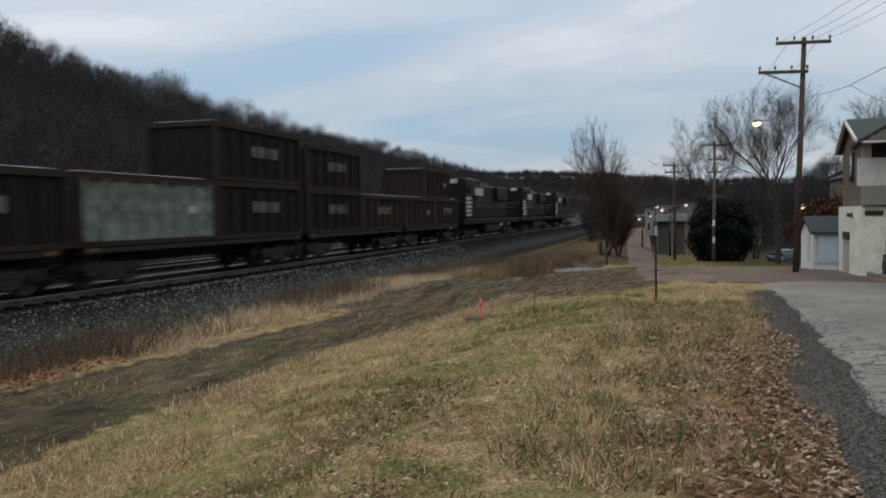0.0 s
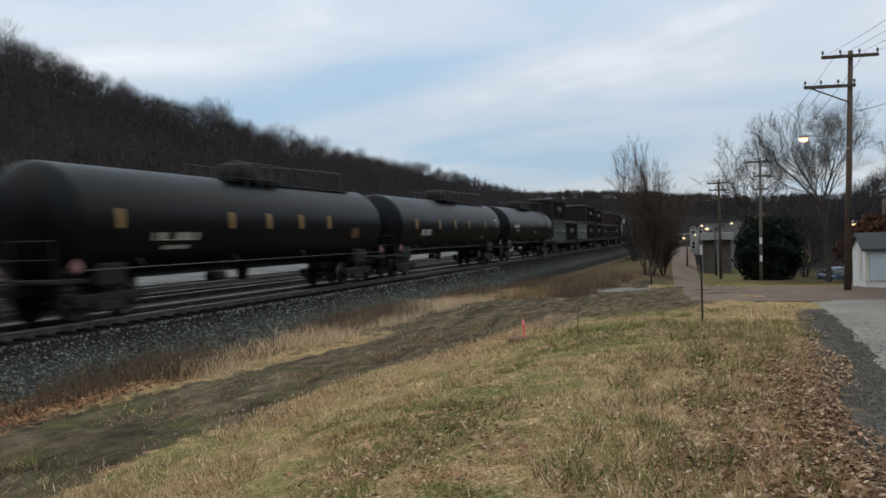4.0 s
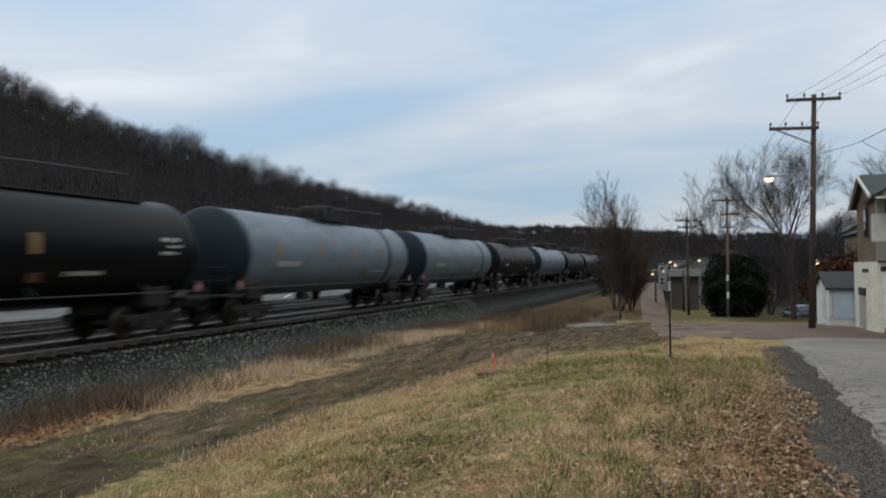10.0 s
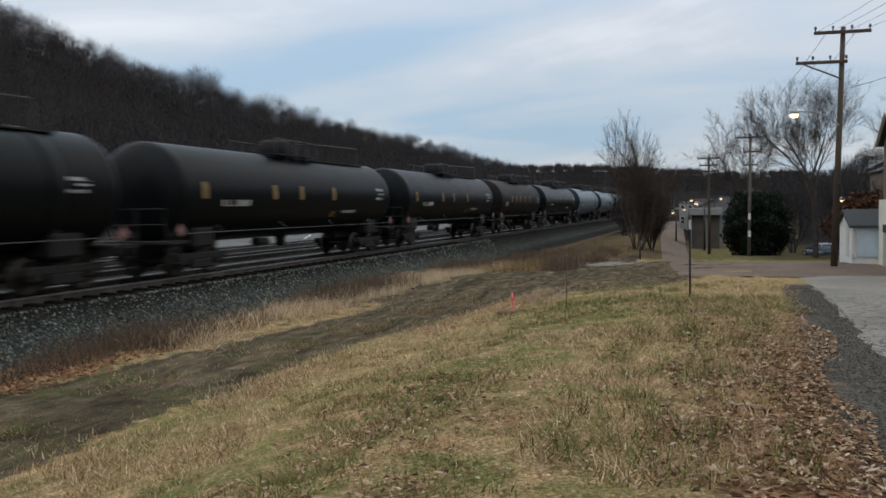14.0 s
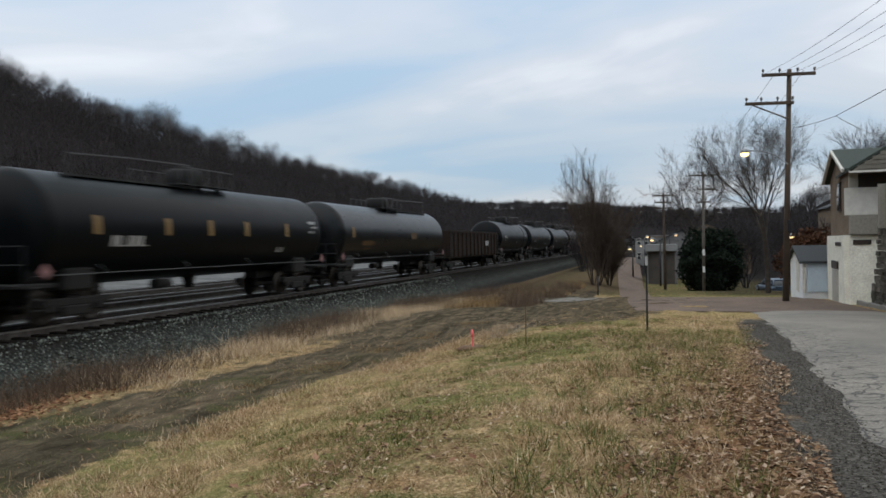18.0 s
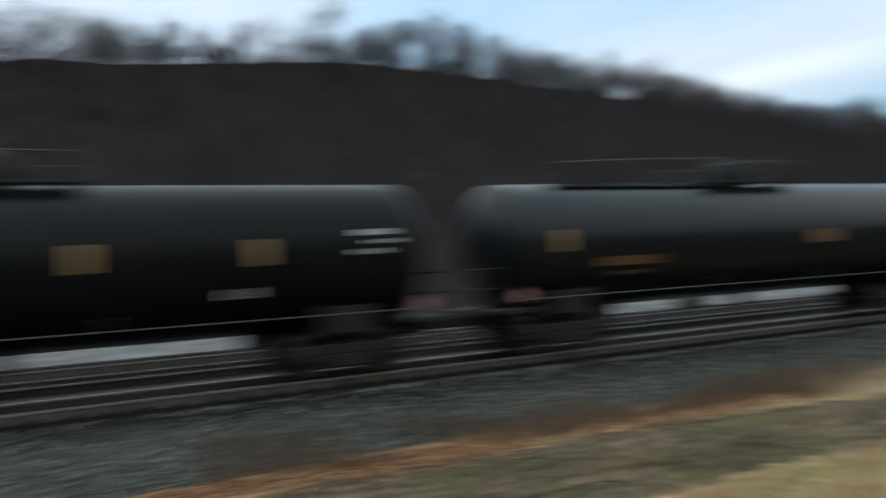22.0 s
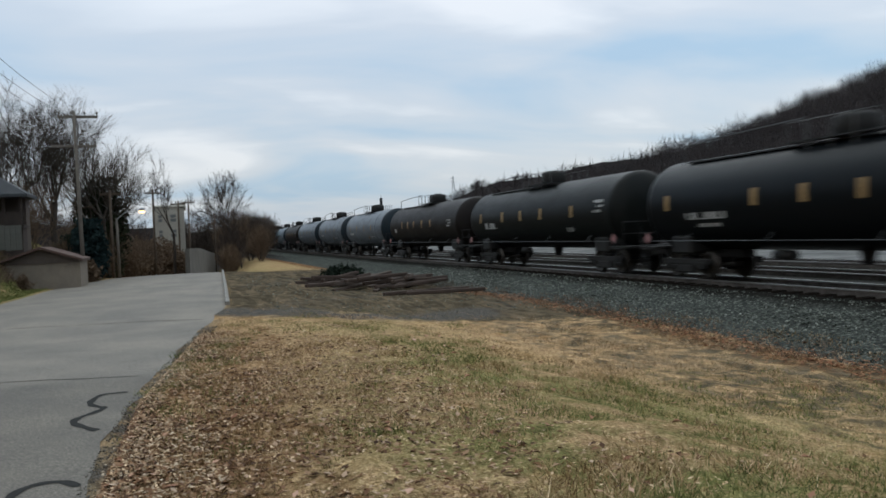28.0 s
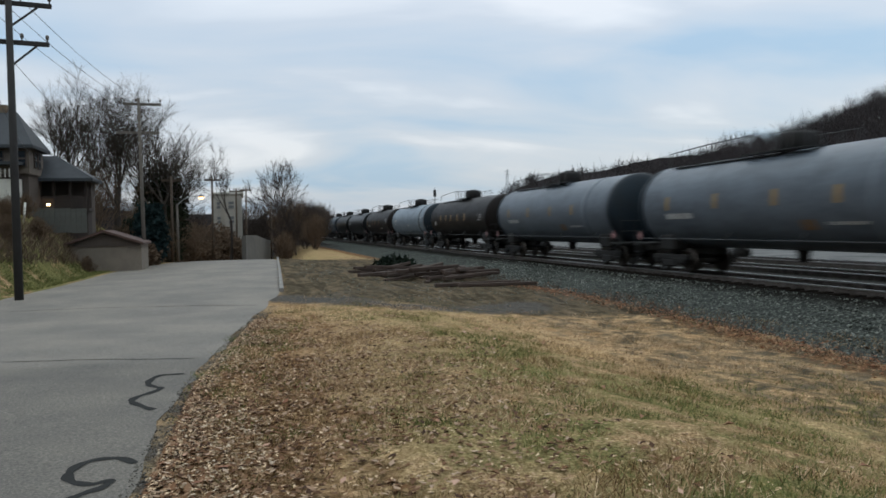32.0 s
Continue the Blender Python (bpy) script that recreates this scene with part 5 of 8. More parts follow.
def hill_woods():
    rnd = random.Random(11)
    fine = [wood_template(s_, 11, 640, 0.021, 0.85, 2, 0.36 + 0.03 * (s_ % 4), 0.24 + 0.03 * (s_ % 3)) for s_ in range(9)]
    rough = [wood_template(20 + s_, 11, 300, 0.04, 1.0, 1, 0.12, 0.36) for s_ in range(8)]
    thick = [wood_template(40 + s_, 11, 60, 0.24, 2.6, 0) for s_ in range(3)]
    crest, slope, pale, far = [], [], [], []
    x = -420.0
    while x < 640:
        ry = float(lerp_table(x, RIDGE_Y))
        dens = 4.6 if -150 < x < 300 else 6.0
        for k in range(3):
            y = ry + rnd.uniform(-20, 7)
            h = 0.95 + 0.34 * math.sin(x / 23.0) * math.sin(x / 9.0 + 1) + rnd.uniform(-0.36, 0.26) + 0.2 * (60 < x < 150)
            (pale if 216 < x < 262 and k < 2 else crest).append((x + rnd.uniform(-3, 3), y, land1(x, y) - 0.5, rnd.uniform(0, 6.28), h))
        x += dens
    for i in range(2300):
        x = rnd.uniform(-330, 520)
        b = float(bend(np.array(x)))
        ry = float(lerp_table(x, RIDGE_Y))
        y = 60 + b + (ry - 62 - b) * rnd.random() ** 0.9
        slope.append((x, y, land1(x, y) - 0.5, rnd.uniform(0, 6.28), rnd.uniform(0.7, 1.15)))
    for i in range(900):
        x = rnd.uniform(-330, 520)
        y = float(lerp_table(x, RIDGE_Y)) - 2 - 38 * rnd.random() ** 1.4
        slope.append((x, y, land1(x, y) - 0.8, rnd.uniform(0, 6.28), rnd.uniform(0.6, 1.0)))
    for i in range(1500):
        if rnd.random() < 0.35:
            x = rnd.uniform(520, 1150)
            y = float(lerp_table(x, RIDGE_Y)) + rnd.uniform(-120, 10)
        elif rnd.random() < 0.7:
            x = rnd.uniform(1150, 1400)
            y = rnd.uniform(-420, 280)
        else:
            x = rnd.uniform(-1500, -330)
            y = float(lerp_table(x, RIDGE_Y)) + rnd.uniform(-60, 8)
        far.append((x, y, land1(x, y) - 4.5, rnd.uniform(0, 6.28), rnd.uniform(0.8, 1.2)))
    for i in range(1700):
        x = rnd.uniform(1040, 1380)
        y = rnd.uniform(-140, 330)
        far.append((x, y, land1(x, y) - 3.0, rnd.uniform(0, 6.28), rnd.uniform(0.7, 1.15)))
    low = [slivers(420, 6.5, 70 + s_, 0.06, 1.0, 0.0, 0.55) for s_ in range(4)]
    brush = []
    x = -420.0
    while x < 640:
        for k in range(2):
            y = float(lerp_table(x, RIDGE_Y)) + rnd.uniform(-16, 4)
            if math.sin(x / 14.0) + math.sin(x / 5.3 + 2) + rnd.uniform(-0.6, 0.6) > -0.5:
                brush.append((x + rnd.uniform(-2, 2), y, land1(x, y) - 0.6, rnd.uniform(0, 6.28), rnd.uniform(0.45, 0.95) if x < -40 else rnd.uniform(0.3, 0.7)))
        x += 2.8
    wood_stuff("ridge_brush", low, brush, HILLBARK, "dense brush between the trees of the ridge")
    wood_stuff("ridge_trees", fine, crest, RIDGEBARK, "bare brown trees along the ridge of the hill")
    wood_stuff("pale_ridge_trees", fine, pale, PALEBARK, "pale bare trees on the ridge")
    wood_stuff("hillside_trees", rough, slope, HILLBARK, "dense bare brown woods on the hillside")
    town = []
    for i in range(420):
        x = rnd.uniform(125, 430)
        y = rnd.uniform(-75, -8) - 0.06 * (x - 125)
        town.append((x, y, land1(x, y) - 0.6, rnd.uniform(0, 6.28), rnd.uniform(0.55, 0.95)))
    for i in range(420):
        x = rnd.uniform(-460, -84)
        y = rnd.uniform(-80, -9) + 0.05 * (x + 84) * (rnd.random() < 0.5)
        town.append((x, y, land1(x, y) - 0.6, rnd.uniform(0, 6.28), rnd.uniform(0.5, 0.8)))
    wood_stuff("town_woods", rough, town, HILLBARK, "bare brown woods behind the houses of the town")
    wood_stuff("far_hill_trees", thick, far, HILLBARK, "far bare woods along the valley")


hill_woods()


def tip_twigs(segs, k, long, width, seed):
    """Fans of fine twigs from the outermost branches."""
    rs = np.random.RandomState(seed)
    P0 = np.repeat(np.array([s_[0] for s_ in segs]), k, 0)
    P1 = np.repeat(np.array([s_[1] for s_ in segs]), k, 0)
    n = len(P0)
    C = P0 + (P1 - P0) * rs.rand(n, 1)
    D = P1 - P0
    D /= np.linalg.norm(D, axis=1)[:, None] + 1e-9
    D = D + rs.normal(0, 0.55, (n, 3)) + np.array([0, 0, 0.15])
    side = np.cross(D, rs.normal(size=(n, 3)))
    side *= width / (np.linalg.norm(side, axis=1)[:, None] + 1e-9)
    V = np.stack([C - side, C + side, C + D * long * (0.4 + 0.8 * rs.rand(n, 1))], 1).reshape(-1, 3)
    return V, np.arange(3 * n).reshape(-1, 3)


def bare_tree(name, label, x, y, z, height, seed, limbs=1, depth=5, trunk_r=0.22, twig=0.012, spread_=0.8, mat=None, forks=3, bare=0.3, squash=1.0, twigs=0, tips=0, lean=(0.0, 0.0)):
    mat = mat or BARK
    tr = thing(name, label, "tree", pose(x, y, z))
    segs = branching(seed, height, limbs, depth, spread_, trunk_r, bare, twig, forks)
    segs = [(Vector((a.x * squash + lean[0] * a.z, a.y * squash + lean[1] * a.z, a.z)), Vector((b.x * squash + lean[0] * b.z, b.y * squash + lean[1] * b.z, b.z)), r0, r1) for a, b, r0, r1 in segs]
    cut = trunk_r * 0.32
    big = [s_ for s_ in segs if s_[2] > cut]
    small = [s_ for s_ in segs if s_[2] <= cut]
    V, F = seg_arrays(big, 7)
    t_ = fast_mesh("trunk", V, F, mat, tr)
    V, F = seg_arrays(small, 3)
    F = to_tris(F)
    if twigs:
        W, G = slivers(twigs, height * 1.05, seed, twig * 1.1, 0.11 * height, max(0.12, bare))
        V, F = np.concatenate([V, W]), np.concatenate([F, G + len(V)])
    if tips:
        W, G = tip_twigs([s_ for s_ in small if s_[3] < twig * 2.2], tips, 0.058 * height, twig * 0.4, seed)
        V, F = np.concatenate([V, W]), np.concatenate([F, G + len(V)])
    c_ = fast_mesh("crown", V, F, mat, tr)
    c_["label"] = "bare twigs and branches"
    return tr


def leaf_clumps(n, rx_, ry_, rz_, size, seed, hollow=0.55):
    """Small leaf-like triangles filling an uneven round crown."""
    rs = np.random.RandomState(seed)
    d = rs.normal(size=(n, 3))
    d /= np.linalg.norm(d, axis=1)[:, None]
    lump = 1 + 0.16 * np.sin(d[:, 0] * 5 + seed) * np.cos(d[:, 1] * 6) + 0.12 * np.sin(d[:, 2] * 9 + d[:, 0] * 7)
    rad = (hollow + (1 - hollow) * rs.rand(n) ** 0.5) * lump
    C = d * rad[:, None] * np.array([rx_, ry_, rz_])
    a = rs.normal(size=(n, 3))
    b = rs.normal(size=(n, 3))
    a *= size / np.linalg.norm(a, axis=1)[:, None]
    b *= size / np.linalg.norm(b, axis=1)[:, None]
    V = np.stack([C, C + a, C + b], 1).reshape(-1, 3)
    return V, np.arange(3 * n).reshape(-1, 3)


EVERGREEN = bark("evergreen_leaves", (0.010, 0.016, 0.012), (0.028, 0.038, 0.026))
SHRUB = bark("dark_shrub_twigs", (0.055, 0.041, 0.032), (0.12, 0.092, 0.072))
SPRUCE = bark("blue_spruce_needles", (0.012, 0.022, 0.022), (0.03, 0.05, 0.05))
RUSSETLEAF = bark("withered_russet_leaves", (0.07, 0.035, 0.022), (0.15, 0.075, 0.045))
IVY = bark("dark_ivy_leaves", (0.014, 0.018, 0.010), (0.04, 0.045, 0.025))


def evergreen_bush(name, label, x, y, z, r, h, seed, n=15000, mat=None):
    tr = thing(name, label, "bush", pose(x, y, z))
    V, F = leaf_clumps(n, r, r, h / 2, 0.26, seed)
    V = V + np.array([0, 0, h / 2])
    fast_mesh("foliage", V, F, mat or EVERGREEN, tr)
    part("trunk", tube((0, 0, -0.3), (0, 0, h * 0.5), 0.14, 0.06, 8), BARK, tr)
    return tr


# junction side
bare_tree("bare_tree", "tall spreading bare tree behind the street lamp", 61, -7.0, land1(61, -7.0), 11.2, 3, 1, 5, 0.2, 0.0045, 0.72, BARK, forks=3, bare=0.30, tips=2)
bare_tree("bare_tree", "bare crooked tree beside the downhill street", 82, -3.5, land1(82, -3.5), 11.0, 8, 1, 4, 0.2, 0.008, 0.85, BARK, forks=3, tips=5)
bare_tree("bare_tree", "bare tree rising behind the brick house", 58, -14.5, land1(58, -14.5), 10.6, 14, 3, 4, 0.16, 0.007, 0.7, MIDBARK, forks=3, tips=4)
bare_tree("bare_tree", "bare tree behind the house roof", 50, -18.5, land1(50, -18.5), 8.4, 15, 3, 4, 0.14, 0.007, 0.7, MIDBARK, forks=3, tips=4)
bare_tree("bare_shrub_tree", "many-stemmed bare shrub beside the railway bank", 66, 5.3, land1(66, 5.3), 6.6, 5, 9, 4, 0.05, 0.007, 0.55, SHRUB, 2, 0.12, 1.0, 700, 5, (0.0, -0.16))
bare_tree("bare_shrub_tree", "tall thin bare sapling beside the railway bank", 65.5, 5.7, land1(65.5, 5.7), 8.6, 6, 7, 4, 0.05, 0.008, 0.45, SHRUB, 2, 0.15, 0.85, 700, 5, (0.0, 0.10))
bare_tree("bare_shrub_tree", "low brown scrub beside the railway bank", 68, 4.6, land1(68, 4.6), 4.6, 7, 8, 3, 0.045, 0.009, 0.6, SHRUB, 3, 0.08, 0.8, 900, 4)
evergreen_bush("evergreen_bush", "dark rounded evergreen bush at the street corner", 76, -3.9, land1(76, -3.9) - 0.2, 2.75, 5.6, 4)
evergreen_bush("russet_hedge", "row of trees keeping withered russet leaves", 62, -10.5, land1(62, -10.5) - 0.2, 2.6, 4.8, 44, 6000, RUSSETLEAF)
evergreen_bush("russet_hedge", "row of trees keeping withered russet leaves", 66, -14.5, land1(66, -14.5) - 0.2, 3.0, 5.6, 45, 6000, RUSSETLEAF)
# street side to the other end
bare_tree("bare_tree", "large rounded bare tree on the bank", -58, -9.6, land1(-58, -9.6), 9.6, 21, 1, 5, 0.24, 0.0045, 0.85, BARK, forks=3, bare=0.28, squash=1.1, tips=2)
bare_tree("bare_tree", "tall bare tree behind the garage", -60, -12.6, land1(-60, -12.6), 9.0, 22, 3, 4, 0.15, 0.006, 0.7, BARK, forks=3, bare=0.25, tips=3)
bare_tree("bare_tree", "ivy-grown old tree beside the street", -66, -7.0, land1(-66, -7.0), 9.6, 23, 3, 4, 0.24, 0.007, 0.7, BARK, forks=3, bare=0.3, tips=3)
bare_tree("bare_tree", "bare crooked tree beside the street lamp", -72, -2.3, -1.6, 8.6, 33, 1, 5, 0.15, 0.012, 0.9, MIDBARK, forks=2, bare=0.42, squash=0.75, tips=3)
evergreen_bush("evergreen_shrub", "dark evergreen shrubs behind the garage", -55.5, -7.7, land1(-55.5, -7.7), 1.3, 3.0, 9, 4000)
evergreen_bush("blue_spruce", "small blue-green spruce beside the garage", -53.5, -6.9, land1(-53.5, -6.9), 1.0, 3.8, 12, 4000, SPRUCE)
evergreen_bush("evergreen_shrub", "ivy mass around an old tree", -66, -7.4, land1(-66, -7.4), 2.0, 7.6, 10, 7000, IVY)
bare_tree("small_tree", "small tree keeping a few dry leaves", -100, 5.25, -2.2, 10.6, 31, 1, 4, 0.12, 0.016, 0.8, MIDBARK, forks=3, bare=0.3, tips=2)
for i_, (x_, y_, h_) in enumerate(((-88, 4.4, 4.0), (-94, 5.0, 6.0), (-99, 8.6, 5.0), (-106, 8.0, 6.5), (-121, 8.5, 7.5), (-124, 3.0, 8.5), (-140, 8.0, 8.5), (-148, 5.0, 9.0), (-158, 11.0, 8.0), (-172, 12.0, 8.5), (-80, -4.4, 5.0), (-84, -3.6, 4.5), (-88, -3.0, 4.5), (-77, -3.6, 3.4), (-104, 5.6, 8.5), (-110, 9.5, 6.5), (-118, 6.0, 7.5), (-128, 10, 7.0), (-136, 12, 6.5), (-150, 14.5, 7.0), (-165, 15, 7.5), (-86, -6, 8.0), (-78, -8, 7.0), (-104, -2.5, 7.0), (-115, -1.5, 8.0), (-130, 1.5, 7.5), (-180, 17, 8.0), (-200, 20, 8))):
    bare_tree("roadside_tree", "bare roadside thicket beside the railway", x_, y_ - 1.25, land1(x_, y_ - 1.25) - 0.2, h_ * 0.9, 50 + i_, 7, 3, 0.055, 0.014, 0.5, MIDBARK if i_ % 2 else BRUSH, 2, 0.1, 1.0, 1800)
for i_, (x_, y_, h_) in enumerate(((88, -8, 7), (95, 9.5, 5), (100, -14, 8), (110, 10.5, 5), (120, -6, 7), (104, 9, 5), (130, 11, 6), (90, -20, 9), (75, -16, 7), (70, -11.5, 6))):
    bare_tree("town_tree", "bare brown tree in the town below", x_, y_, land1(x_, y_) - 0.2, h_, 80 + i_, 5, 3, 0.07, 0.016, 0.55, HILLBARK, 2, 0.1, 1.0, 1500)

for i_, (x_, y_, h_) in enumerate(((-36, -10.6, 1.6), (-38.5, -11.2, 2.0), (-41, -10.6, 1.7), (-43, -11.6, 1.8), (-34, -11.5, 2.2), (-46.5, -10.8, 1.6), (-31, -11.0, 1.8), (-29, -12.2, 2.4), (-54, -8.6, 2.6), (-57, -7.6, 2.4), (-68, -5.6, 3.0), (-76, -5.2, 3.2), (-71, -7.5, 3.4), (-63, -8.8, 4.2), (-60, -7.0, 3.2), (-74, -6.2, 4.0), (-70, -9.5, 5.0), (-79, -6.4, 4.6), (-62, -11.5, 5.2), (-57, -10.6, 4.4), (-82, -5.2, 4.2), (-45.5, -8.6, 1.2), (-43.8, -9.0, 1.3))):
    bare_tree("bank_brush", "tangled brown brush on the roadside bank", x_, y_, land1(x_, y_) - 0.1, h_ if x_ < -50 else 0.62 * h_, 120 + i_, 8, 3, 0.025, 0.007, 0.8, BRUSH, 2, 0.05, 1.5, 1500)
for i_, (x_, y_, r_, h_) in enumerate(((-84, -3.9, 2.0, 3.4), (-79, -4.8, 2.2, 3.0), (-75, -5.6, 2.0, 2.6), (-89, -3.0, 2.2, 3.6), (-70, -6.4, 1.8, 2.2), (-94, -2.4, 2.0, 4.0), (-52.5, -7.6, 1.2, 1.5), (-88, -1.6, 1.9, 3.6), (-86, -2.9, 1.8, 3.8), (-83, -2.3, 1.6, 3.0), (-80, -3.6, 2.0, 4.4))):
    evergreen_bush("thicket", "tangled brown thicket beside the street", x_, y_, land1(x_, y_) - 0.2, r_, h_, 60 + i_, 3200, BRUSH)
for i_, (x_, y_, h_) in enumerate(((-112, -2.6, 8.5), (-118, 0.2, 9.0))):
    bare_tree("roadside_tree", "dark bare tree beside the far street", x_, y_, land1(x_, y_) - 0.2, h_, 95 + i_, 3, 3, 0.14, 0.018, 0.6, MIDBARK, 3, 0.15, 1.0, 1800)
for i_ in range(34):
    x_ = -140 + i_ * 8.5
    y_ = -24 - 14 * abs(math.sin(i_ * 2.3))
    bare_tree("upper_bank_tree", "bare tree on the wooded slope above the town", x_, y_, land1(x_, y_) - 0.2, (9.5 if x_ > -30 else 4.5) + 2 * math.sin(i_), 160 + i_ % 5, 2, 3, 0.16, 0.03, 0.7, HILLBARK, 2, 0.2, 1.0, 500)

# ---- poles, lamps and wires ----
POLEWOOD = worn("pole_wood", (0.080, 0.055, 0.038), (0.02, 0.017, 0.014), 0.5, 0.9, 0, 2.0)
CREOSOTE = worn("creosoted_pole_wood", (0.034, 0.031, 0.030), (0.015, 0.014, 0.013), 0.5, 0.9, 0, 2.0)
POLEWOOD2 = worn("pole_wood_weathered", (0.13, 0.112, 0.095), (0.06, 0.05, 0.04), 0.5, 0.9, 0, 2.0)
IRON = plain("dark_iron", (0.03, 0.03, 0.032), 0.5, 0.6)
GALV = plain("galvanised_steel", (0.28, 0.29, 0.30), 0.45, 0.7)
PORCELAIN = plain("porcelain", (0.10, 0.085, 0.075), 0.25)
SODIUM = glow("sodium_lamp_glow", (1.0, 0.55, 0.22), 6.0)
WARMLAMP = glow("warm_house_lamp", (1.0, 0.72, 0.40), 7.0)
FARLAMP = glow("far_town_lamp", (1.0, 0.66, 0.32), 2.5)
WIRE = plain("wire_black", (0.02, 0.02, 0.022), 0.6)


def utility_pole(label, x, y, z, h, arms, lean=(0, 0), wood=None, r=0.15, turn=0.0, transformer=False):
    """arms: (height, half width, shift, brace)."""
    wood = wood or POLEWOOD
    p = thing("utility_pole", label, "utility pole", pose(x, y, z, lean[1], lean[0], turn), group="utility poles")
    part("pole", tube((0, 0, -0.5), (0, 0, h), r, r * 0.68, 10), wood, p)
    for ah, hw, sh, brace in arms:
        arm = part("crossarm", box(-0.06, 0.06, sh - hw, sh + hw, ah - 0.07, ah + 0.07, None, 0.01), wood, p)
        arm.matrix_basis = pose(-0.16, 0, 0)
        for q in (-1, -0.35, 0.35, 1):
            pin = part("insulator", lathe([(0, 0.02), (0.08, 0.02), (0.1, 0.05), (0.2, 0.055), (0.23, 0.03), (0.24, 0.005)], 8, "z"), PORCELAIN, p)
            pin.matrix_basis = pose(-0.16, sh + q * hw * 0.95, ah + 0.06)
        if brace:
            part("brace", tube((-0.14, sh + brace * hw * 0.7, ah - 0.06), (-0.14, 0, ah - 0.75), 0.035, 0.035, 5), wood, p)
    if transformer:
        part("transformer", lathe([(0, 0.22), (0.02, 0.24), (0.75, 0.24), (0.8, 0.2), (0.85, 0.05)], 14, "z"), GALV, p).matrix_basis = pose(0.02, 0.42, h * 0.66)
    return p


def street_lamp(label, x, y, z, base, turn, reach=1.8, post=None, mat=None):
    """A bracket arm with a glowing head at z; with a post of its own where it has one."""
    p = thing("street_lamp", label, "street lamp", pose(x, y, base, 0, 0, turn))
    h = z - base
    pts = [(0, 0, h - 0.7), (reach * 0.3, 0, h - 0.25), (reach * 0.65, 0, h - 0.05), (reach, 0, h)]
    part("arm", add_path(bmesh.new(), pts, 0.035, 6), GALV, p)
    if post:
        part("post", tube((0, 0, -0.3), (0, 0, h - 0.6), 0.12, 0.08, 8), post, p)
    hd = part("head", lathe([(-0.12, 0.2), (0.0, 0.2), (0.08, 0.12), (0.14, 0.02)], 12, "z"), GALV, p)
    hd.matrix_basis = pose(reach + 0.1, 0, h)
    bl = part("bulb", lathe([(-0.17, 0.01), (-0.15, 0.13), (-0.05, 0.185), (0.0, 0.18)], 12, "z"), mat or SODIUM, p, "glowing orange lamp")
    bl.matrix_basis = pose(reach + 0.1, 0, h - 0.1)
    return p


def wire(pts_pairs, sag, r=0.009, n=10, name="power_line", label="thin black overhead power line"):
    w = thing(name, label, "cable", group="overhead wires")
    for a, b in pts_pairs:
        a, b = Vector(a), Vector(b)
        pts = [a.lerp(b, i / n) - Vector((0, 0, sag * 4 * (i / n) * (1 - i / n))) for i in range(n + 1)]
        part("strand", add_path(bmesh.new(), pts, r, 4), WIRE, w)
    return w


utility_pole("brown wooden utility pole with two crossarms at the junction", 39.6, -5.3, -1.1, 10.5, [(10.25, 1.15, 0.05, 0), (8.95, 1.05, 0.85, 1)], (0, 1.6), None, 0.15)
utility_pole("weathered wooden utility pole down the street", 71.9, -3.1, -3.1, 10.6, [(10.3, 1.25, 0, 0), (9.1, 0.75, -0.2, 0), (8.0, 0.6, 0, 0)], (0, 0.5), POLEWOOD2, 0.15, 0, True)
utility_pole("dark wooden utility pole beside the lower street", 85.0, 0.1, -3.6, 10.2, [(9.9, 1.1, 0, 0), (9.2, 0.9, 0, 0), (8.6, 1.0, 0, 0)], (0, -0.3), POLEWOOD, 0.16)
utility_pole("tall dark wooden utility pole at the roadside", -27.2, -8.05, -0.65, 9.7, [(9.5, 1.3, -0.1, 1), (8.3, 1.15, -0.05, 1)], (0.6, 0), CREOSOTE, 0.14, 12)
utility_pole("pale wooden utility pole with braced crossarms", -47.7, -6.65, -1.0, 10.2, [(9.9, 1.0, 0.2, 0), (8.3, 1.15, -0.1, 1)], (0.3, 0.4), POLEWOOD2, 0.12, 6)
for x_, y_, h_ in ((-60, -4.9, 6.2), (-74, -2.6, 8.0), (-83, -0.6, 8.2), (-92, 0.4, 9.4), (-101, 3.4, 8.2), (-112, 3.8, 7.5)):
    utility_pole("slim dark utility pole further along the street", x_, y_ - 1.25, land1(x_, y_ - 1.25), h_, [(h_ - 0.3, 0.7, 0, 0)], (0.4, -0.5), POLEWOOD, 0.12)
mb = thing("meter_box", "small dark steel meter box strapped to the junction pole", "meter box", pose(39.36, -5.45, 2.2))
part("case", box(-0.1, 0.03, -0.09, 0.09, -0.28, 0.28, None, 0.02), IRON, mb)
part("cover", box(-0.112, -0.101, -0.07, 0.07, -0.05, 0.24), IRON, mb, "dark cover plate")
street_lamp("street lamp on the junction pole glowing orange", 39.5, -5.45, 5.75, -1.1, 90, 1.75)
street_lamp("glowing street lamp on a grey post beside the street", -62.5, -5.95, 4.35, land1(-62.5, -5.95), 90, 1.65, POLEWOOD2)
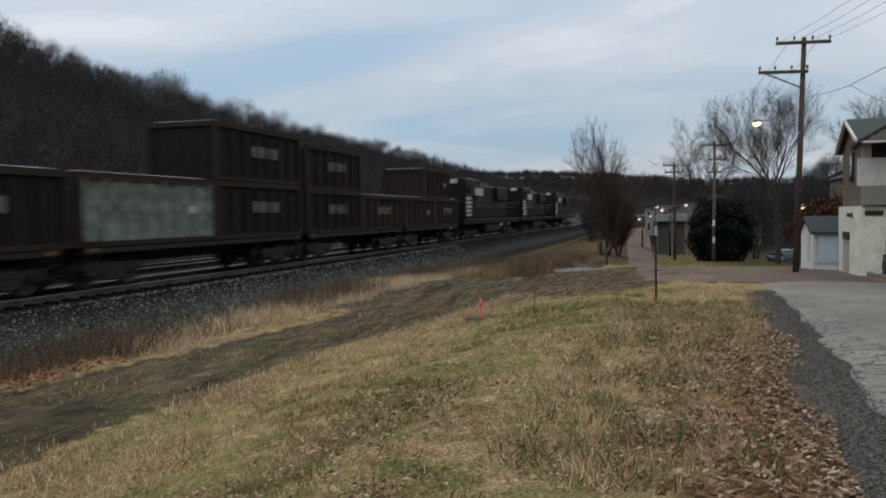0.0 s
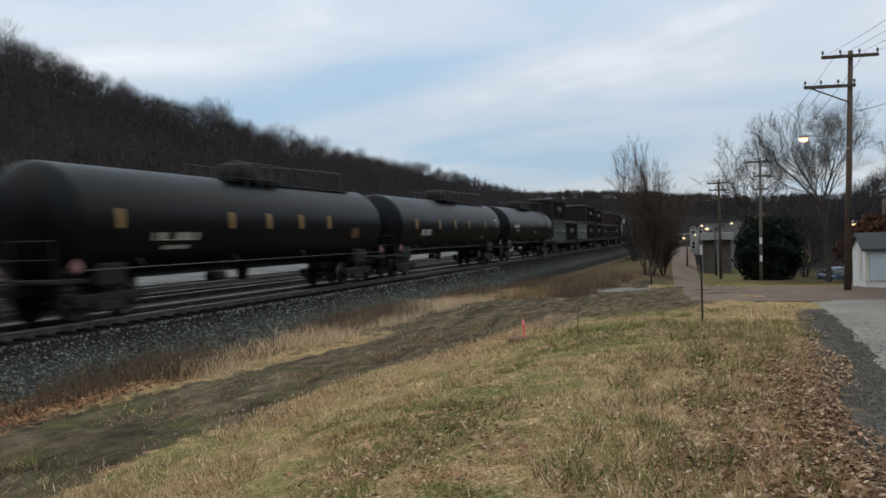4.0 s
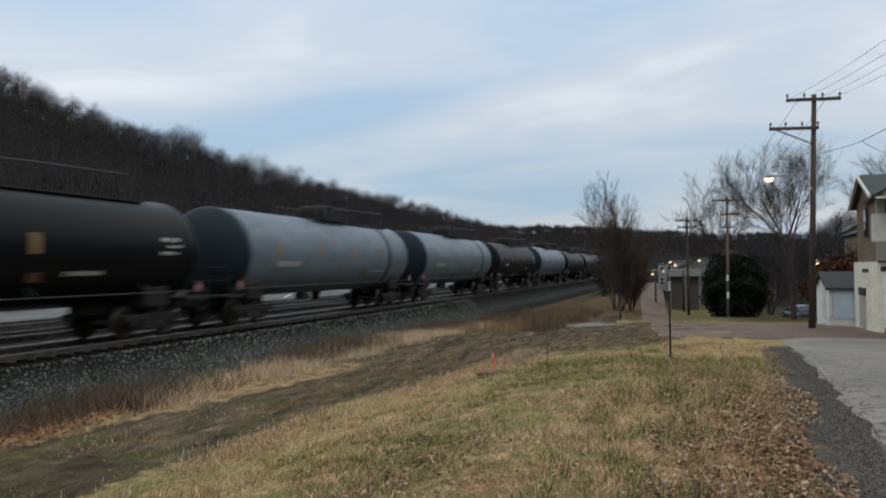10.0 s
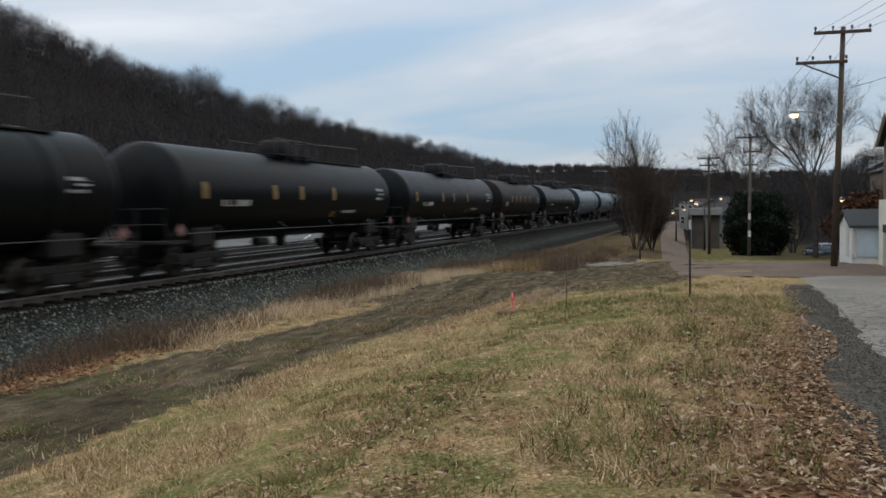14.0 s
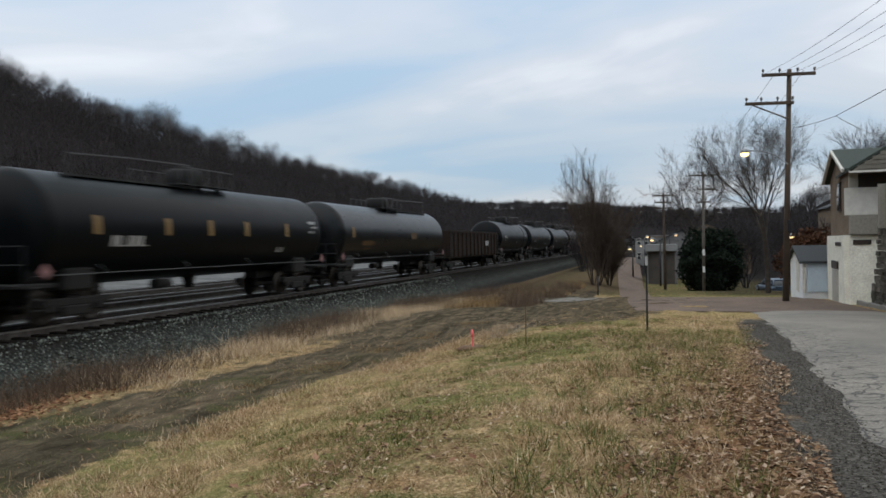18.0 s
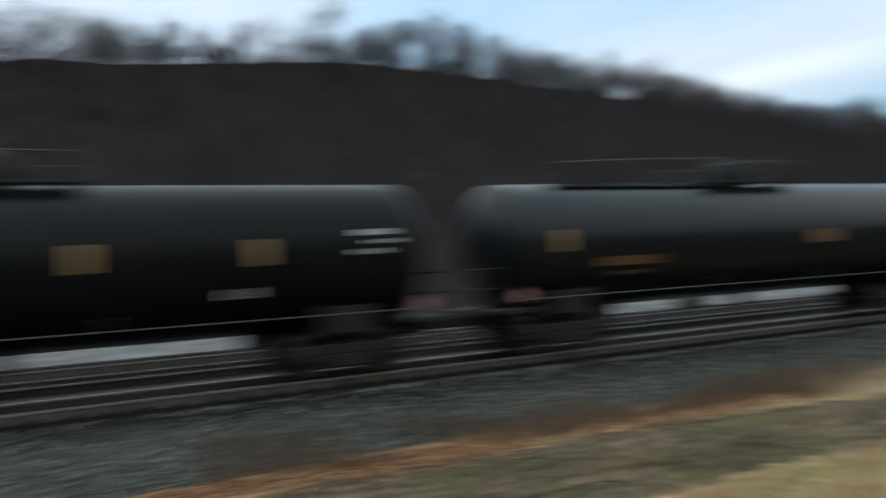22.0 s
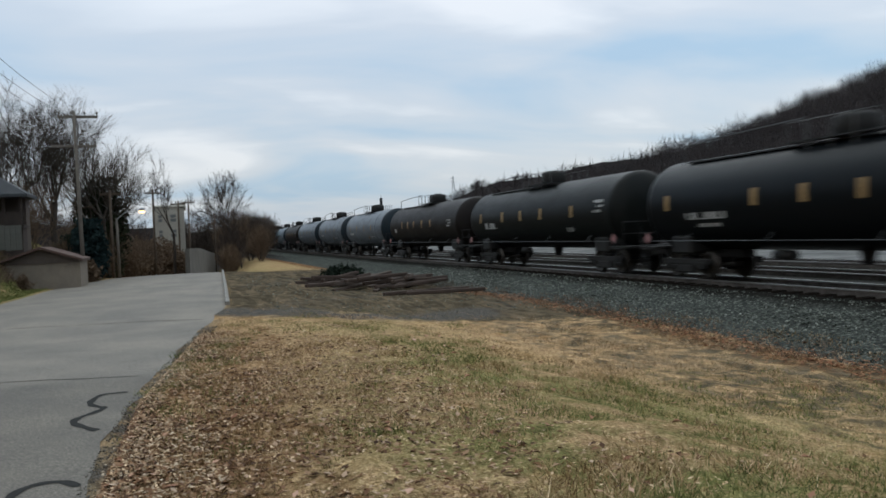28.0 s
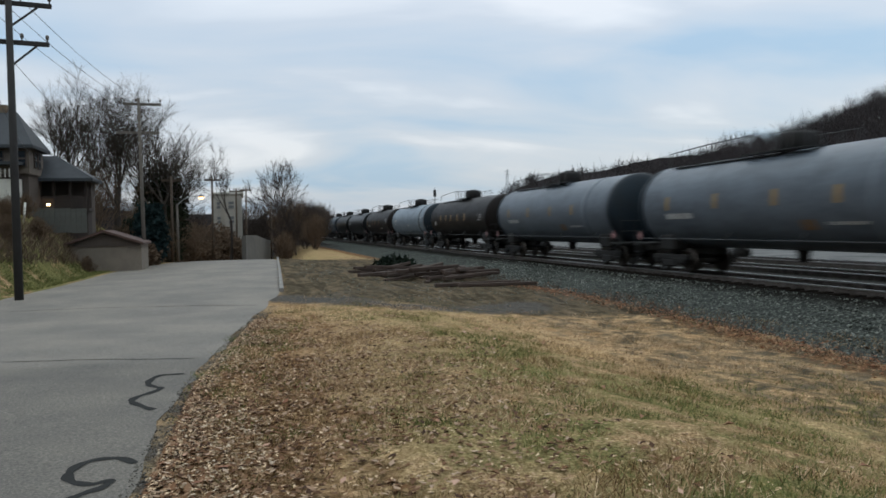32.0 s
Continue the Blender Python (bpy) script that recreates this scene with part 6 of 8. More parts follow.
for y_ in (-3.75, -2.6):
    tf = thing("pole_transformer", "small pale steel transformer can on a street pole", "transformer", pose(71.75, y_, 3.75), group="transformers of the street pole")
    part("can", lathe([(0.0, 0.02), (0.01, 0.2), (0.62, 0.2), (0.68, 0.14), (0.70, 0.02)], 14, "z"), GALV, tf)
    part("bracket", box(0.1, 0.2, min(0, -3.15 - y_), max(0, -3.15 - y_), 0.3, 0.36), IRON, tf)
    part("bushing", tube((0, 0, 0.68), (0, 0, 0.88), 0.04, 0.03, 6), PORCELAIN, tf)
for z_ in (-0.88, 0.58):
    pl = thing("pole_plate", "small white notice plate nailed to a street pole", "plate", pose(71.87, -3.12, z_))
    part("plate", box(-0.19, -0.175, -0.1, 0.1, -0.26, 0.26, None, 0.004), plain("white_tin", (0.7, 0.7, 0.69), 0.5), pl)
# wires along the street
wire([((39.5, -6.45 + i * 0.68, 9.2), (-27.0, -9.3 + i * 0.32, 8.9)) for i in range(4)], 1.9, 0.007, 16)
wire([((39.5, -4.6, 8.0), (71.8, -2.6, 7.2)), ((39.5, -6.2, 9.3), (71.8, -4.0, 7.4)), ((39.5, -5.0, 9.3), (71.8, -2.2, 7.4))], 0.5)
wire([((71.8, -3.8, 7.4), (85, -0.6, 6.4)), ((71.8, -2.4, 7.4), (85, 0.8, 6.4))], 0.2)
wire([((39.5, -5.75, 6.7), (33, -6.26, 6.22))], 0.05, 0.012)
wire([((33, -6.26, 6.22), (-27.2, -8.2, 7.6))], 0.8, 0.012, 16)
wire([((33, -6.26, 6.22), (37.0, -9.45, 5.6))], 0.15, 0.01)
wire([((-27.2, -8.85 + i * 0.6, 8.9), (-47.6, -7.45 + i * 0.7, 8.8)) for i in range(3)], 0.35)
wire([((-27.2, -8.1, 7.2), (-47.6, -6.8, 5.0)), ((-47.6, -6.5, 5.0), (-62, -4.2, 3.6)), ((-27.2, -8.6, 6.4), (-45, -11.4, 5.6))], 0.5)
wire([((-47.6, -7.1, 8.7), (-74, -4.1, 5.6)), ((-47.6, -6.1, 8.7), (-74, -3.6, 5.6)), ((-74, -3.85, 5.6), (-92, -0.85, 5.8))], 0.4)

# ---- small things on the verge ----
PINK = plain("fluorescent_pink", (0.85, 0.16, 0.16), 0.6)
stake = thing("survey_stake", "wooden survey stake with fluorescent pink flagging", "stake", pose(18.8, 4.55, land1(18.8, 4.55)))
part("stake_post", box(-0.02, 0.02, -0.02, 0.02, -0.2, 0.30), PINK, stake)
part("flagging", tube((0.0, 0, 0.28), (0.02, 0.03, 0.46), 0.045, 0.02, 7), PINK, stake, "knotted pink ribbon")
part("spoil_ring", lathe([(-0.03, 0.42), (0.05, 0.3), (0.06, 0.12), (0.03, 0.02)], 14, "z"), worn("fresh_soil", (0.16, 0.09, 0.05), (0.05, 0.03, 0.02), 0.5, 0.95, 0, 5), stake, "ring of disturbed soil")
post_ = thing("marker_post", "slim dark steel marker post with a pale tag", "post", pose(19.4, 0.45, land1(19.4, 0.45)))
part("post", box(-0.02, 0.02, -0.018, 0.018, -0.3, 1.85, pose(0, 0, 0, 0, 0, 20), 0.005), IRON, post_)
part("tag", box(-0.024, -0.018, -0.03, 0.03, 1.58, 1.80), WHITEPAINT, post_, "pale reflective tag")
post2_ = thing("marker_post", "thin wooden stake beside the dirt lane", "post", pose(17.4, 3.0, land1(17.4, 3.0)))
part("post", tube((0, 0, -0.2), (0, 0, 0.9), 0.012, 0.008, 5), BRUSH, post2_)
bp = thing("boundary_post", "thin dark post beside the lower street", "post", pose(51.5, 4.2, land1(51.5, 4.2)))
part("post", tube((0, 0, -0.2), (0, 0, 1.2), 0.05, 0.05, 6), IRON, bp)

# ---- the brick house, the stone wall and the shed at the junction ----


def brick_material(name, a, b, mortar):
    m = Nodes(name, 0.9, spec=0.2)
    br = m.n.new("ShaderNodeTexBrick")
    br.inputs["Scale"].default_value = 1.0
    br.inputs["Color1"].default_value = (*a, 1)
    br.inputs["Color2"].default_value = (*b, 1)
    br.inputs["Mortar"].default_value = (*mortar, 1)
    br.inputs["Mortar Size"].default_value = 0.008
    br.inputs["Brick Width"].default_value = 0.22
    br.inputs["Row Height"].default_value = 0.075
    sp = m.n.new("ShaderNodeSeparateXYZ")
    m.l.new(m.tc.outputs["Object"], sp.inputs[0])
    cb = m.n.new("ShaderNodeCombineXYZ")
    m.l.new(m.math("ADD", sp.outputs[0], sp.outputs[1]), cb.inputs[0])
    m.l.new(sp.outputs[2], cb.inputs[1])
    m.l.new(cb.outputs[0], br.inputs["Vector"])
    st = m.grey(m.noise(0.8, 5, 0.6), 0.45, 0.75)
    m.color(m.mix(m.math("MULTIPLY", st, 0.5), br.outputs["Color"], (0.05, 0.045, 0.04)))
    m.bump(br.outputs["Fac"], -0.3, 0.01)
    return m.mat


BRICK = brick_material("brown_brick", (0.155, 0.105, 0.068), (0.22, 0.155, 0.10), (0.21, 0.185, 0.155))
WHITEWASH = worn("peeling_white_paint", (0.88, 0.85, 0.74), (0.34, 0.28, 0.22), 0.35, 0.85, 0, 1.3)
BEIGE = worn("beige_cladding", (0.27, 0.25, 0.21), (0.19, 0.17, 0.14), 0.3, 0.8, 0, 0.8)
ROOFGREEN = worn("dark_green_shingles", (0.034, 0.046, 0.038), (0.03, 0.035, 0.03), 0.5, 0.9, 0, 3)
ROOFTAN = worn("tan_shingles", (0.19, 0.175, 0.145), (0.09, 0.08, 0.07), 0.5, 0.9, 0, 3)
ROOFDARK = worn("dark_shingles", (0.035, 0.04, 0.045), (0.03, 0.03, 0.03), 0.5, 0.9, 0, 3)
ROOFRED = worn("brown_red_shingles", (0.078, 0.042, 0.033), (0.08, 0.06, 0.05), 0.5, 0.9, 0, 3)
DARKWOOD = worn("dark_porch_wood", (0.045, 0.032, 0.026), (0.02, 0.018, 0.016), 0.5, 0.9, 0, 2)
SIDING_PALE = worn("weathered_cream_board", (0.42, 0.40, 0.34), (0.2, 0.18, 0.15), 0.4, 0.8, 0, 2)
TRIMWHITE = worn("white_trim", (0.66, 0.64, 0.58), (0.3, 0.28, 0.25), 0.3, 0.7, 0, 3)
GLASS = plain("window_glass", (0.02, 0.024, 0.03), 0.08)
STONE = Nodes("wall_stone", 0.92, spec=0.2)
STONE = STONE.color(STONE.mix(STONE.grey(STONE.noise(2.2, 5), 0.42, 0.72), STONE.mix(STONE.rand(), (0.07, 0.063, 0.052), (0.18, 0.16, 0.135)), (0.05, 0.05, 0.041))).bump(STONE.noise(9, 5), 0.8, 0.04).mat
MORTAR = worn("old_mortar", (0.34, 0.32, 0.29), (0.04, 0.04, 0.035), 0.5, 0.95)


def prism_roof(x0, x1, y0, y1, z0, z1, axis, thick=0.12):
    """A gabled roof; axis of its ridge 'x' or 'y'."""
    bm = bmesh.new()
    if axis == "y":
        xm = (x0 + x1) / 2
        prof = [(x0, z0), (xm, z1), (x1, z0), (x1, z0 - thick), (xm, z1 - thick), (x0, z0 - thick)]
        a = [bm.verts.new((p, y0, q)) for p, q in prof]
        b = [bm.verts.new((p, y1, q)) for p, q in prof]
    else:
        ym = (y0 + y1) / 2
        prof = [(y0, z0), (ym, z1), (y1, z0), (y1, z0 - thick), (ym, z1 - thick), (y0, z0 - thick)]
        a = [bm.verts.new((x0, p, q)) for p, q in prof]
        b = [bm.verts.new((x1, p, q)) for p, q in prof]
    n = len(prof)
    for i in range(n):
        bm.faces.new((a[i], a[(i + 1) % n], b[(i + 1) % n], b[i]))
    bm.faces.new(a)
    bm.faces.new(b[::-1])
    bmesh.ops.recalc_face_normals(bm, faces=bm.faces[:])
    return bm


def gable(x0, x1, y0, y1, z0, z1, axis, zb):
    """Walls from zb to the eaves at z0 with gable ends up to z1."""
    bm = bmesh.new()
    if axis == "y":
        prof = [(x0, zb), (x1, zb), (x1, z0), ((x0 + x1) / 2, z1), (x0, z0)]
        a = [bm.verts.new((p, y0, q)) for p, q in prof]
        b = [bm.verts.new((p, y1, q)) for p, q in prof]
    else:
        prof = [(y0, zb), (y1, zb), (y1, z0), ((y0 + y1) / 2, z1), (y0, z0)]
        a = [bm.verts.new((x0, p, q)) for p, q in prof]
        b = [bm.verts.new((x1, p, q)) for p, q in prof]
    n = len(prof)
    for i in range(n):
        bm.faces.new((a[i], a[(i + 1) % n], b[(i + 1) % n], b[i]))
    bm.faces.new(a)
    bm.faces.new(b[::-1])
    bmesh.ops.recalc_face_normals(bm, faces=bm.faces[:])
    return bm


def window_part(parent, x, y, z, w, h, facing, frame_mat=None, lit=None):
    """facing: turn about z of the outward normal from -y."""
    f = part("window", box(-w / 2, w / 2, -0.05, 0.06, -h / 2, h / 2), frame_mat or TRIMWHITE, parent)
    f.matrix_basis = pose(x, y, z, 0, 0, facing)
    for s_ in (-1, 1):
        part("pane", box(-w / 2 + 0.06, w / 2 - 0.06, -0.07, -0.055, s_ * h / 4 - h / 4 + 0.05, s_ * h / 4 + h / 4 - 0.05), lit or GLASS, f)
    return f


TURN = pose(37.2, -7.5, 0, 0, 0, -5) @ pose(-37.2, 7.5, 0)
hs = thing("brick_house", "brown brick house with green roof over a white garage level", "house", TURN)
part("wall", gable(37.2, 44.5, -17, -7.5, 4.5, 5.55, "y", -1.9), BRICK, hs)
part("garage_front", box(36.95, 37.19, -9.6, -7.48, -1.9, 1.72, None, 0.02), WHITEWASH, hs, "peeling white garage wall")
part("garage_side", box(37.2, 44.4, -7.49, -7.3, -1.9, 1.72), WHITEWASH, hs)
part("garage_door", box(39.4, 41.6, -7.3, -7.24, -1.5, 0.2), worn("grey_garage_door", (0.45, 0.43, 0.39), (0.2, 0.18, 0.15), 0.4), hs)
# dark slab above the door, standing in for the shade of a recess
part("door_recess", box(39.3, 41.7, -7.3, -7.22, 0.2, 0.55), DARKWOOD, hs)
part("sign_panel", box(36.9, 36.95, -8.3, -7.62, 1.32, 1.52), DARKWOOD, hs, "dark narrow panel")
part("sign_panel", box(38.2, 40.4, -7.3, -7.27, 1.25, 1.42), DARKWOOD, hs, "dark narrow panel")
part("balcony_panel", box(36.7, 36.85, -8.6, -7.3, 2.55, 3.7, None, 0.01), TRIMWHITE, hs, "stained white balcony panel")
part("balcony_floor", box(36.7, 37.19, -12, -7.5, 1.75, 2.55), BEIGE, hs)
part("porch_wall", box(37.0, 37.19, -14, -7.85, 3.3, 4.5), DARKWOOD, hs)
part("porch_post", box(36.9, 37.19, -7.84, -7.5, 3.3, 4.5), SIDING_PALE, hs)
part("roof", prism_roof(36.4, 45.3, -17.3, -7.25, 4.5, 5.75, "y"), ROOFGREEN, hs, "dark green shingle roof")
part("porch_roof", prism_roof(35.55, 40.5, -11.5, -7.35, 4.45, 5.7, "x", 0.12), ROOFGREEN, hs, "dark green porch roof")
part("porch_gable", gable(35.56, 37.1, -11.35, -7.5, 4.36, 5.56, "x", 4.3), ROOFTAN, hs, "tan clapboard porch gable")
for i_ in range(6):
    part("clapboard", box(35.52, 35.56, -9.43 - 1.78 + i_ * 0.28, -9.43 + 1.78 - i_ * 0.28, 4.38 + i_ * 0.18, 4.53 + i_ * 0.18), ROOFTAN, hs)
part("eave_board", box(35.48, 35.56, -11.5, -7.35, 4.24, 4.32), TRIMWHITE, hs)
for x0_, x1_ in ((36.4, 40.85), (45.3, 40.85)):
    part("rake_board", add_path(bmesh.new(), [(x0_, -7.22, 4.42), (x1_, -7.22, 5.66)], 0.09, 4), TRIMWHITE, hs)
window_part(hs, 40.2, -7.47, 3.5, 1.0, 1.3, 180, DARKWOOD)
window_part(hs, 36.98, -10.6, 3.9, 0.8, 0.8, 270)

fence_ = thing("beige_screen", "tall plain beige panel screen on the stone wall", "screen")
part("panel", box(33.3, 33.45, -16, -7.75, 1.95, 3.62), BEIGE, fence_)
part("panel", box(14, 33.3, -8.15, -8.0, 1.95, 3.62), BEIGE, fence_)


def stone_wall():
    w = thing("stone_retaining_wall", "old coursed stone retaining wall beside the road", "retaining wall", kind="structure")
    part("core", box(13.5, 33.9, -8.9, -8.12, -1.4, 1.93), MORTAR, w)
    rnd = random.Random(4)
    shapes = []
    for k in range(6):
        bm = box(-0.5, 0.5, -0.5, 0.5, -0.5, 0.5, None, 0.07)
        for v in bm.verts:
            v.co += Vector((rnd.uniform(-0.03, 0.03), rnd.uniform(-0.12, 0.12), rnd.uniform(-0.03, 0.03)))
        me = bpy.data.meshes.new("stone")
        bm.to_mesh(me)
        bm.free()
        me.materials.append(STONE)
        shapes.append(me)
    z = -1.5
    while z < 1.9:
        h = rnd.uniform(0.17, 0.36)
        x = 35.7 - max(0, z + 0.9) * 0.45 + rnd.uniform(-0.12, 0.12)
        while x > 19.5:
            ln = rnd.uniform(0.22, 0.6)
            split = rnd.random() < 0.28 and h > 0.26
            for k in range(2 if split else 1):
                hh = h * (0.5 if split else rnd.uniform(0.86, 1.06))
                o = new("stone", rnd.choice(shapes))
                o.parent = w
                o.matrix_basis = pose(x - ln / 2, -8.13 + rnd.uniform(-0.03, 0.06), z + hh / 2 + k * h / 2, rnd.uniform(-2, 2), rnd.uniform(-1.5, 1.5), rnd.uniform(-2, 2)) @ Matrix.Diagonal((ln - 0.02, 0.22, hh - 0.018, 1))
            x -= ln
        z += h
    part("coping", box(13.5, 33.9, -8.95, -8.0, 1.93, 2.02, None, 0.02), MORTAR, w)
    return w


KERB = worn("kerb_concrete", (0.20, 0.188, 0.172), (0.10, 0.09, 0.08), 0.5, 0.9, 0, 2)
kb = thing("kerb", "worn concrete kerb along the wall", "kerb", kind="structure")
for i_ in range(13):
    x_ = 13 + i_ * 1.9
    p_ = part("kerb_stone", box(-0.93, 0.93, -0.09, 0.09, -0.15, 0.13, None, 0.02), KERB, kb)
    p_.matrix_basis = pose(x_, -7.72 + 0.03 * math.sin(i_), float(lerp_table(x_, ROAD_Z)) + 0.03, 0, 0, 0)
kb2 = thing("kerb", "thin pale kerb along the road edge", "kerb", kind="structure")
for i_ in range(16):
    x_ = -27.5 - i_ * 2.0
    y_ = float(lerp_table(x_, ROAD_NEAR)) + 0.06
    a_ = math.degrees(math.atan2(float(lerp_table(x_ - 1, ROAD_NEAR)) - float(lerp_table(x_ + 1, ROAD_NEAR)), -2))
    p_ = part("kerb_stone", box(-0.98, 0.98, -0.07, 0.07, -0.2, 0.1, None, 0.02), KERB, kb2)
    p_.matrix_basis = pose(x_, y_, float(lerp_table(x_, ROAD_Z)) + 0.03, 0, 0, a_)

SHEDBLUE = worn("pale_blue_siding", (0.50, 0.60, 0.68), (0.25, 0.27, 0.28), 0.3, 0.7, 0, 2)
SHEDWHITE = worn("white_siding", (0.78, 0.80, 0.81), (0.4, 0.4, 0.4), 0.3, 0.7, 0, 2)
sh = thing("garden_shed", "small white and pale blue shed with grey roof", "shed")
zs = land1(46.5, -7)
part("wall", gable(44.6, 48.8, -10.2, -6.8, 0.45, 1.15, "y", zs - 0.3), SHEDWHITE, sh)
part("garage_door", box(44.52, 44.6, -9.9, -7.0, -1.15, 0.32), SHEDBLUE, sh, "pale blue panel door")
for i_ in range(4):
    part("door_panel", box(44.5, 44.518, -9.8, -7.1, -1.08 + i_ * 0.35, -0.8 + i_ * 0.35), SHEDBLUE, sh)
part("roof", prism_roof(44.3, 49.1, -10.4, -6.6, 0.45, 1.25, "y"), ROOFDARK, sh)
part("side_door", box(45.6, 46.4, -6.8, -6.75, -1.2, 0.5), TRIMWHITE, sh)
part("corner_board", box(44.5, 44.62, -6.9, -6.78, -1.2, 0.45), TRIMWHITE, sh)


def town_house(x, y, w, d, h, col, roof, seed, lit=True):
    z = land1(x, y)
    t = thing("distant_house", "distant town house among bare trees", "house", group="houses of the town")
    part("wall", gable(x, x + d, y, y + w, z + h, z + h + 2, "x", z - 1), col, t)
    part("roof", prism_roof(x - 0.3, x + d + 0.3, y - 0.3, y + w + 0.3, z + h, z + h + 2.2, "x"), roof, t)
    rnd = random.Random(seed)
    for i in range(max(1, int(w / 3))):
        for j in range(int(h / 2.8)):
            window_part(t, x - 0.02, y + 1.5 + i * 3, z + 1.6 + j * 2.8, 0.9, 1.2, 270, None, None)
    return t


SIDINGFAR = worn("far_grey_siding", (0.16, 0.155, 0.15), (0.08, 0.078, 0.075), 0.4, 0.85, 0, 1.0)
town_house(112, -6.5, 7, 8, 2.0, SIDINGFAR, ROOFDARK, 1)
town_house(124, -12, 8, 8, 4.0, BRICK, ROOFDARK, 2)
town_house(110, -30, 10, 8, 5.0, BRICK, ROOFDARK, 4)
town_house(135, -7, 9, 8, 4.6, SIDINGFAR, ROOFDARK, 5)
town_house(150, -12, 10, 8, 6.0, BRICK, ROOFDARK, 6)
town_house(160, 10.5, 10, 8, 3.0, SIDINGFAR, ROOFDARK, 7)
PALEWALL = worn("pale_painted_block", (0.24, 0.24, 0.236), (0.14, 0.136, 0.13), 0.4, 0.85, 0, 0.8)
fb = thing("flat_roofed_building", "low building with a pale flat roof band on posts", "building", m=pose(0, 0, 0))
part("roof", box(95.6, 104.3, -1.3, 2.3, 0.45, 1.25, None, 0.03), PALEWALL, fb)
part("wall", box(96.4, 104, -1.1, 2.1, -3.8, 0.45), worn("brown_grey_render", (0.085, 0.072, 0.062), (0.045, 0.038, 0.033), 0.5, 0.9, 0, 0.8), fb, "brown-grey rendered wall")
for y_ in (-1.1, 0.4, 2.1):
    part("post", box(95.9, 96.1, y_ - 0.1, y_ + 0.1, -3.9, 0.45), SIDINGFAR, fb)
for x_, y_, w_, h_ in ((140, 1.0, 2.6, 5.4), (146, 4.0, 2.4, 4.4), (152, -3.0, 4.0, 5.4), (168, 0.5, 5.0, 6.0)):
    z_ = land1(x_, y_)
    pf = thing("town_block", "pale flat-fronted building down in the town", "building", m=pose(0, 0, 0), group="blocks of the town")
    part("wall", box(x_, x_ + 6, y_ - w_ / 2, y_ + w_ / 2, z_ - 0.5, z_ + h_), PALEWALL if w_ < 3.5 else BRICK, pf)
    part("parapet", box(x_ - 0.1, x_ + 6.1, y_ - w_ / 2 - 0.1, y_ + w_ / 2 + 0.1, z_ + h_, z_ + h_ + 0.25), SIDINGFAR, pf)
    for j_ in range(2):
        for i_ in range(2):
            window_part(pf, x_ - 0.02, y_ + (i_ - 0.5) * w_ * 0.5, z_ + 1.7 + j_ * 2.6, 0.7, 1.2, 270)
for i_, (x_, y_, z_) in enumerate(((92, 0.6, 1.9), (100, 3.9, 0.9), (120, 2.9, 2.4), (120, -0.55, 2.6), (126, -3, 0.8), (64, -8.5, 1.9), (97, -5, 2.3), (140, 3.5, 1.0))):
    street_lamp("distant glowing street lamp in the town", x_, y_, z_, land1(x_, y_), 120 + 40 * i_, 0.9, IRON, FARLAMP)

# ---- the street to the other end: houses on the bank, garage, fence ----
SIDING = worn("tan_siding", (0.155, 0.125, 0.10), (0.08, 0.066, 0.055), 0.4, 0.85, 0, 1.5)
SIDINGGREY = worn("brown_grey_siding", (0.085, 0.064, 0.052), (0.04, 0.034, 0.03), 0.4, 0.85, 0, 1.5)
FENCEWOOD = worn("grey_fence_boards", (0.085, 0.085, 0.075), (0.05, 0.049, 0.044), 0.5, 0.9, 0, 1.5)
SLATE = worn("slate_shingles", (0.040, 0.044, 0.050), (0.024, 0.026, 0.03), 0.5, 0.8, 0, 2.5)


def hip_roof(x0, x1, y0, y1, z0, ridge, thick=0.16):
    """A hipped roof over a rectangle; ridge is (x, ya, yb, z)."""
    bm = bmesh.new()
    low = [bm.verts.new((x, y, z0 - thick)) for x, y in ((x0, y0), (x1, y0), (x1, y1), (x0, y1))]
    eave = [bm.verts.new((x, y, z0)) for x, y in ((x0, y0), (x1, y0), (x1, y1), (x0, y1))]
    ra = bm.verts.new((ridge[0], ridge[1], ridge[3]))
    rb = bm.verts.new((ridge[0], ridge[2], ridge[3]))
    bm.faces.new(low[::-1])
    for i in range(4):
        j = (i + 1) % 4
        bm.faces.new((low[i], low[j], eave[j], eave[i]))
    bm.faces.new((eave[0], eave[1], ra))
    bm.faces.new((eave[1], eave[2], rb, ra))
    bm.faces.new((eave[2], eave[3], rb))
    bm.faces.new((eave[3], eave[0], ra, rb))
    bmesh.ops.recalc_face_normals(bm, faces=bm.faces)
    return bm


h1 = thing("bank_house", "old two-storey tan house with hipped slate roof on the bank", "house", m=pose(0, 0, 0))
part("wall", box(-48.2, -45.2, -19, -11.85, 4.85, 6.2), SIDING, h1)
part("lower_wall", box(-48.2, -45.4, -19, -11.95, 1.3, 4.85), SIDINGGREY, h1, "dark brown lower storey")
part("roof", hip_roof(-48.7, -44.7, -19.5, -11.55, 6.3, (-46.8, -16.6, -12.75, 8.25)), SLATE, h1)
part("rear_wall", box(-55, -48.2, -19, -14.2, 1.3, 5.6), SIDING, h1)
part("rear_roof", hip_roof(-55.4, -48.3, -19.4, -13.9, 5.7, (-51.8, -17.2, -16.0, 7.0)), SLATE, h1)
part("dormer", gable(-47.8, -46.2, -16.4, -13.4, 7.4, 8.3, "y", 6.5), SIDING, h1)
part("dormer_roof", prism_roof(-48.0, -46.0, -16.6, -13.2, 7.4, 8.5, "y"), SLATE, h1)
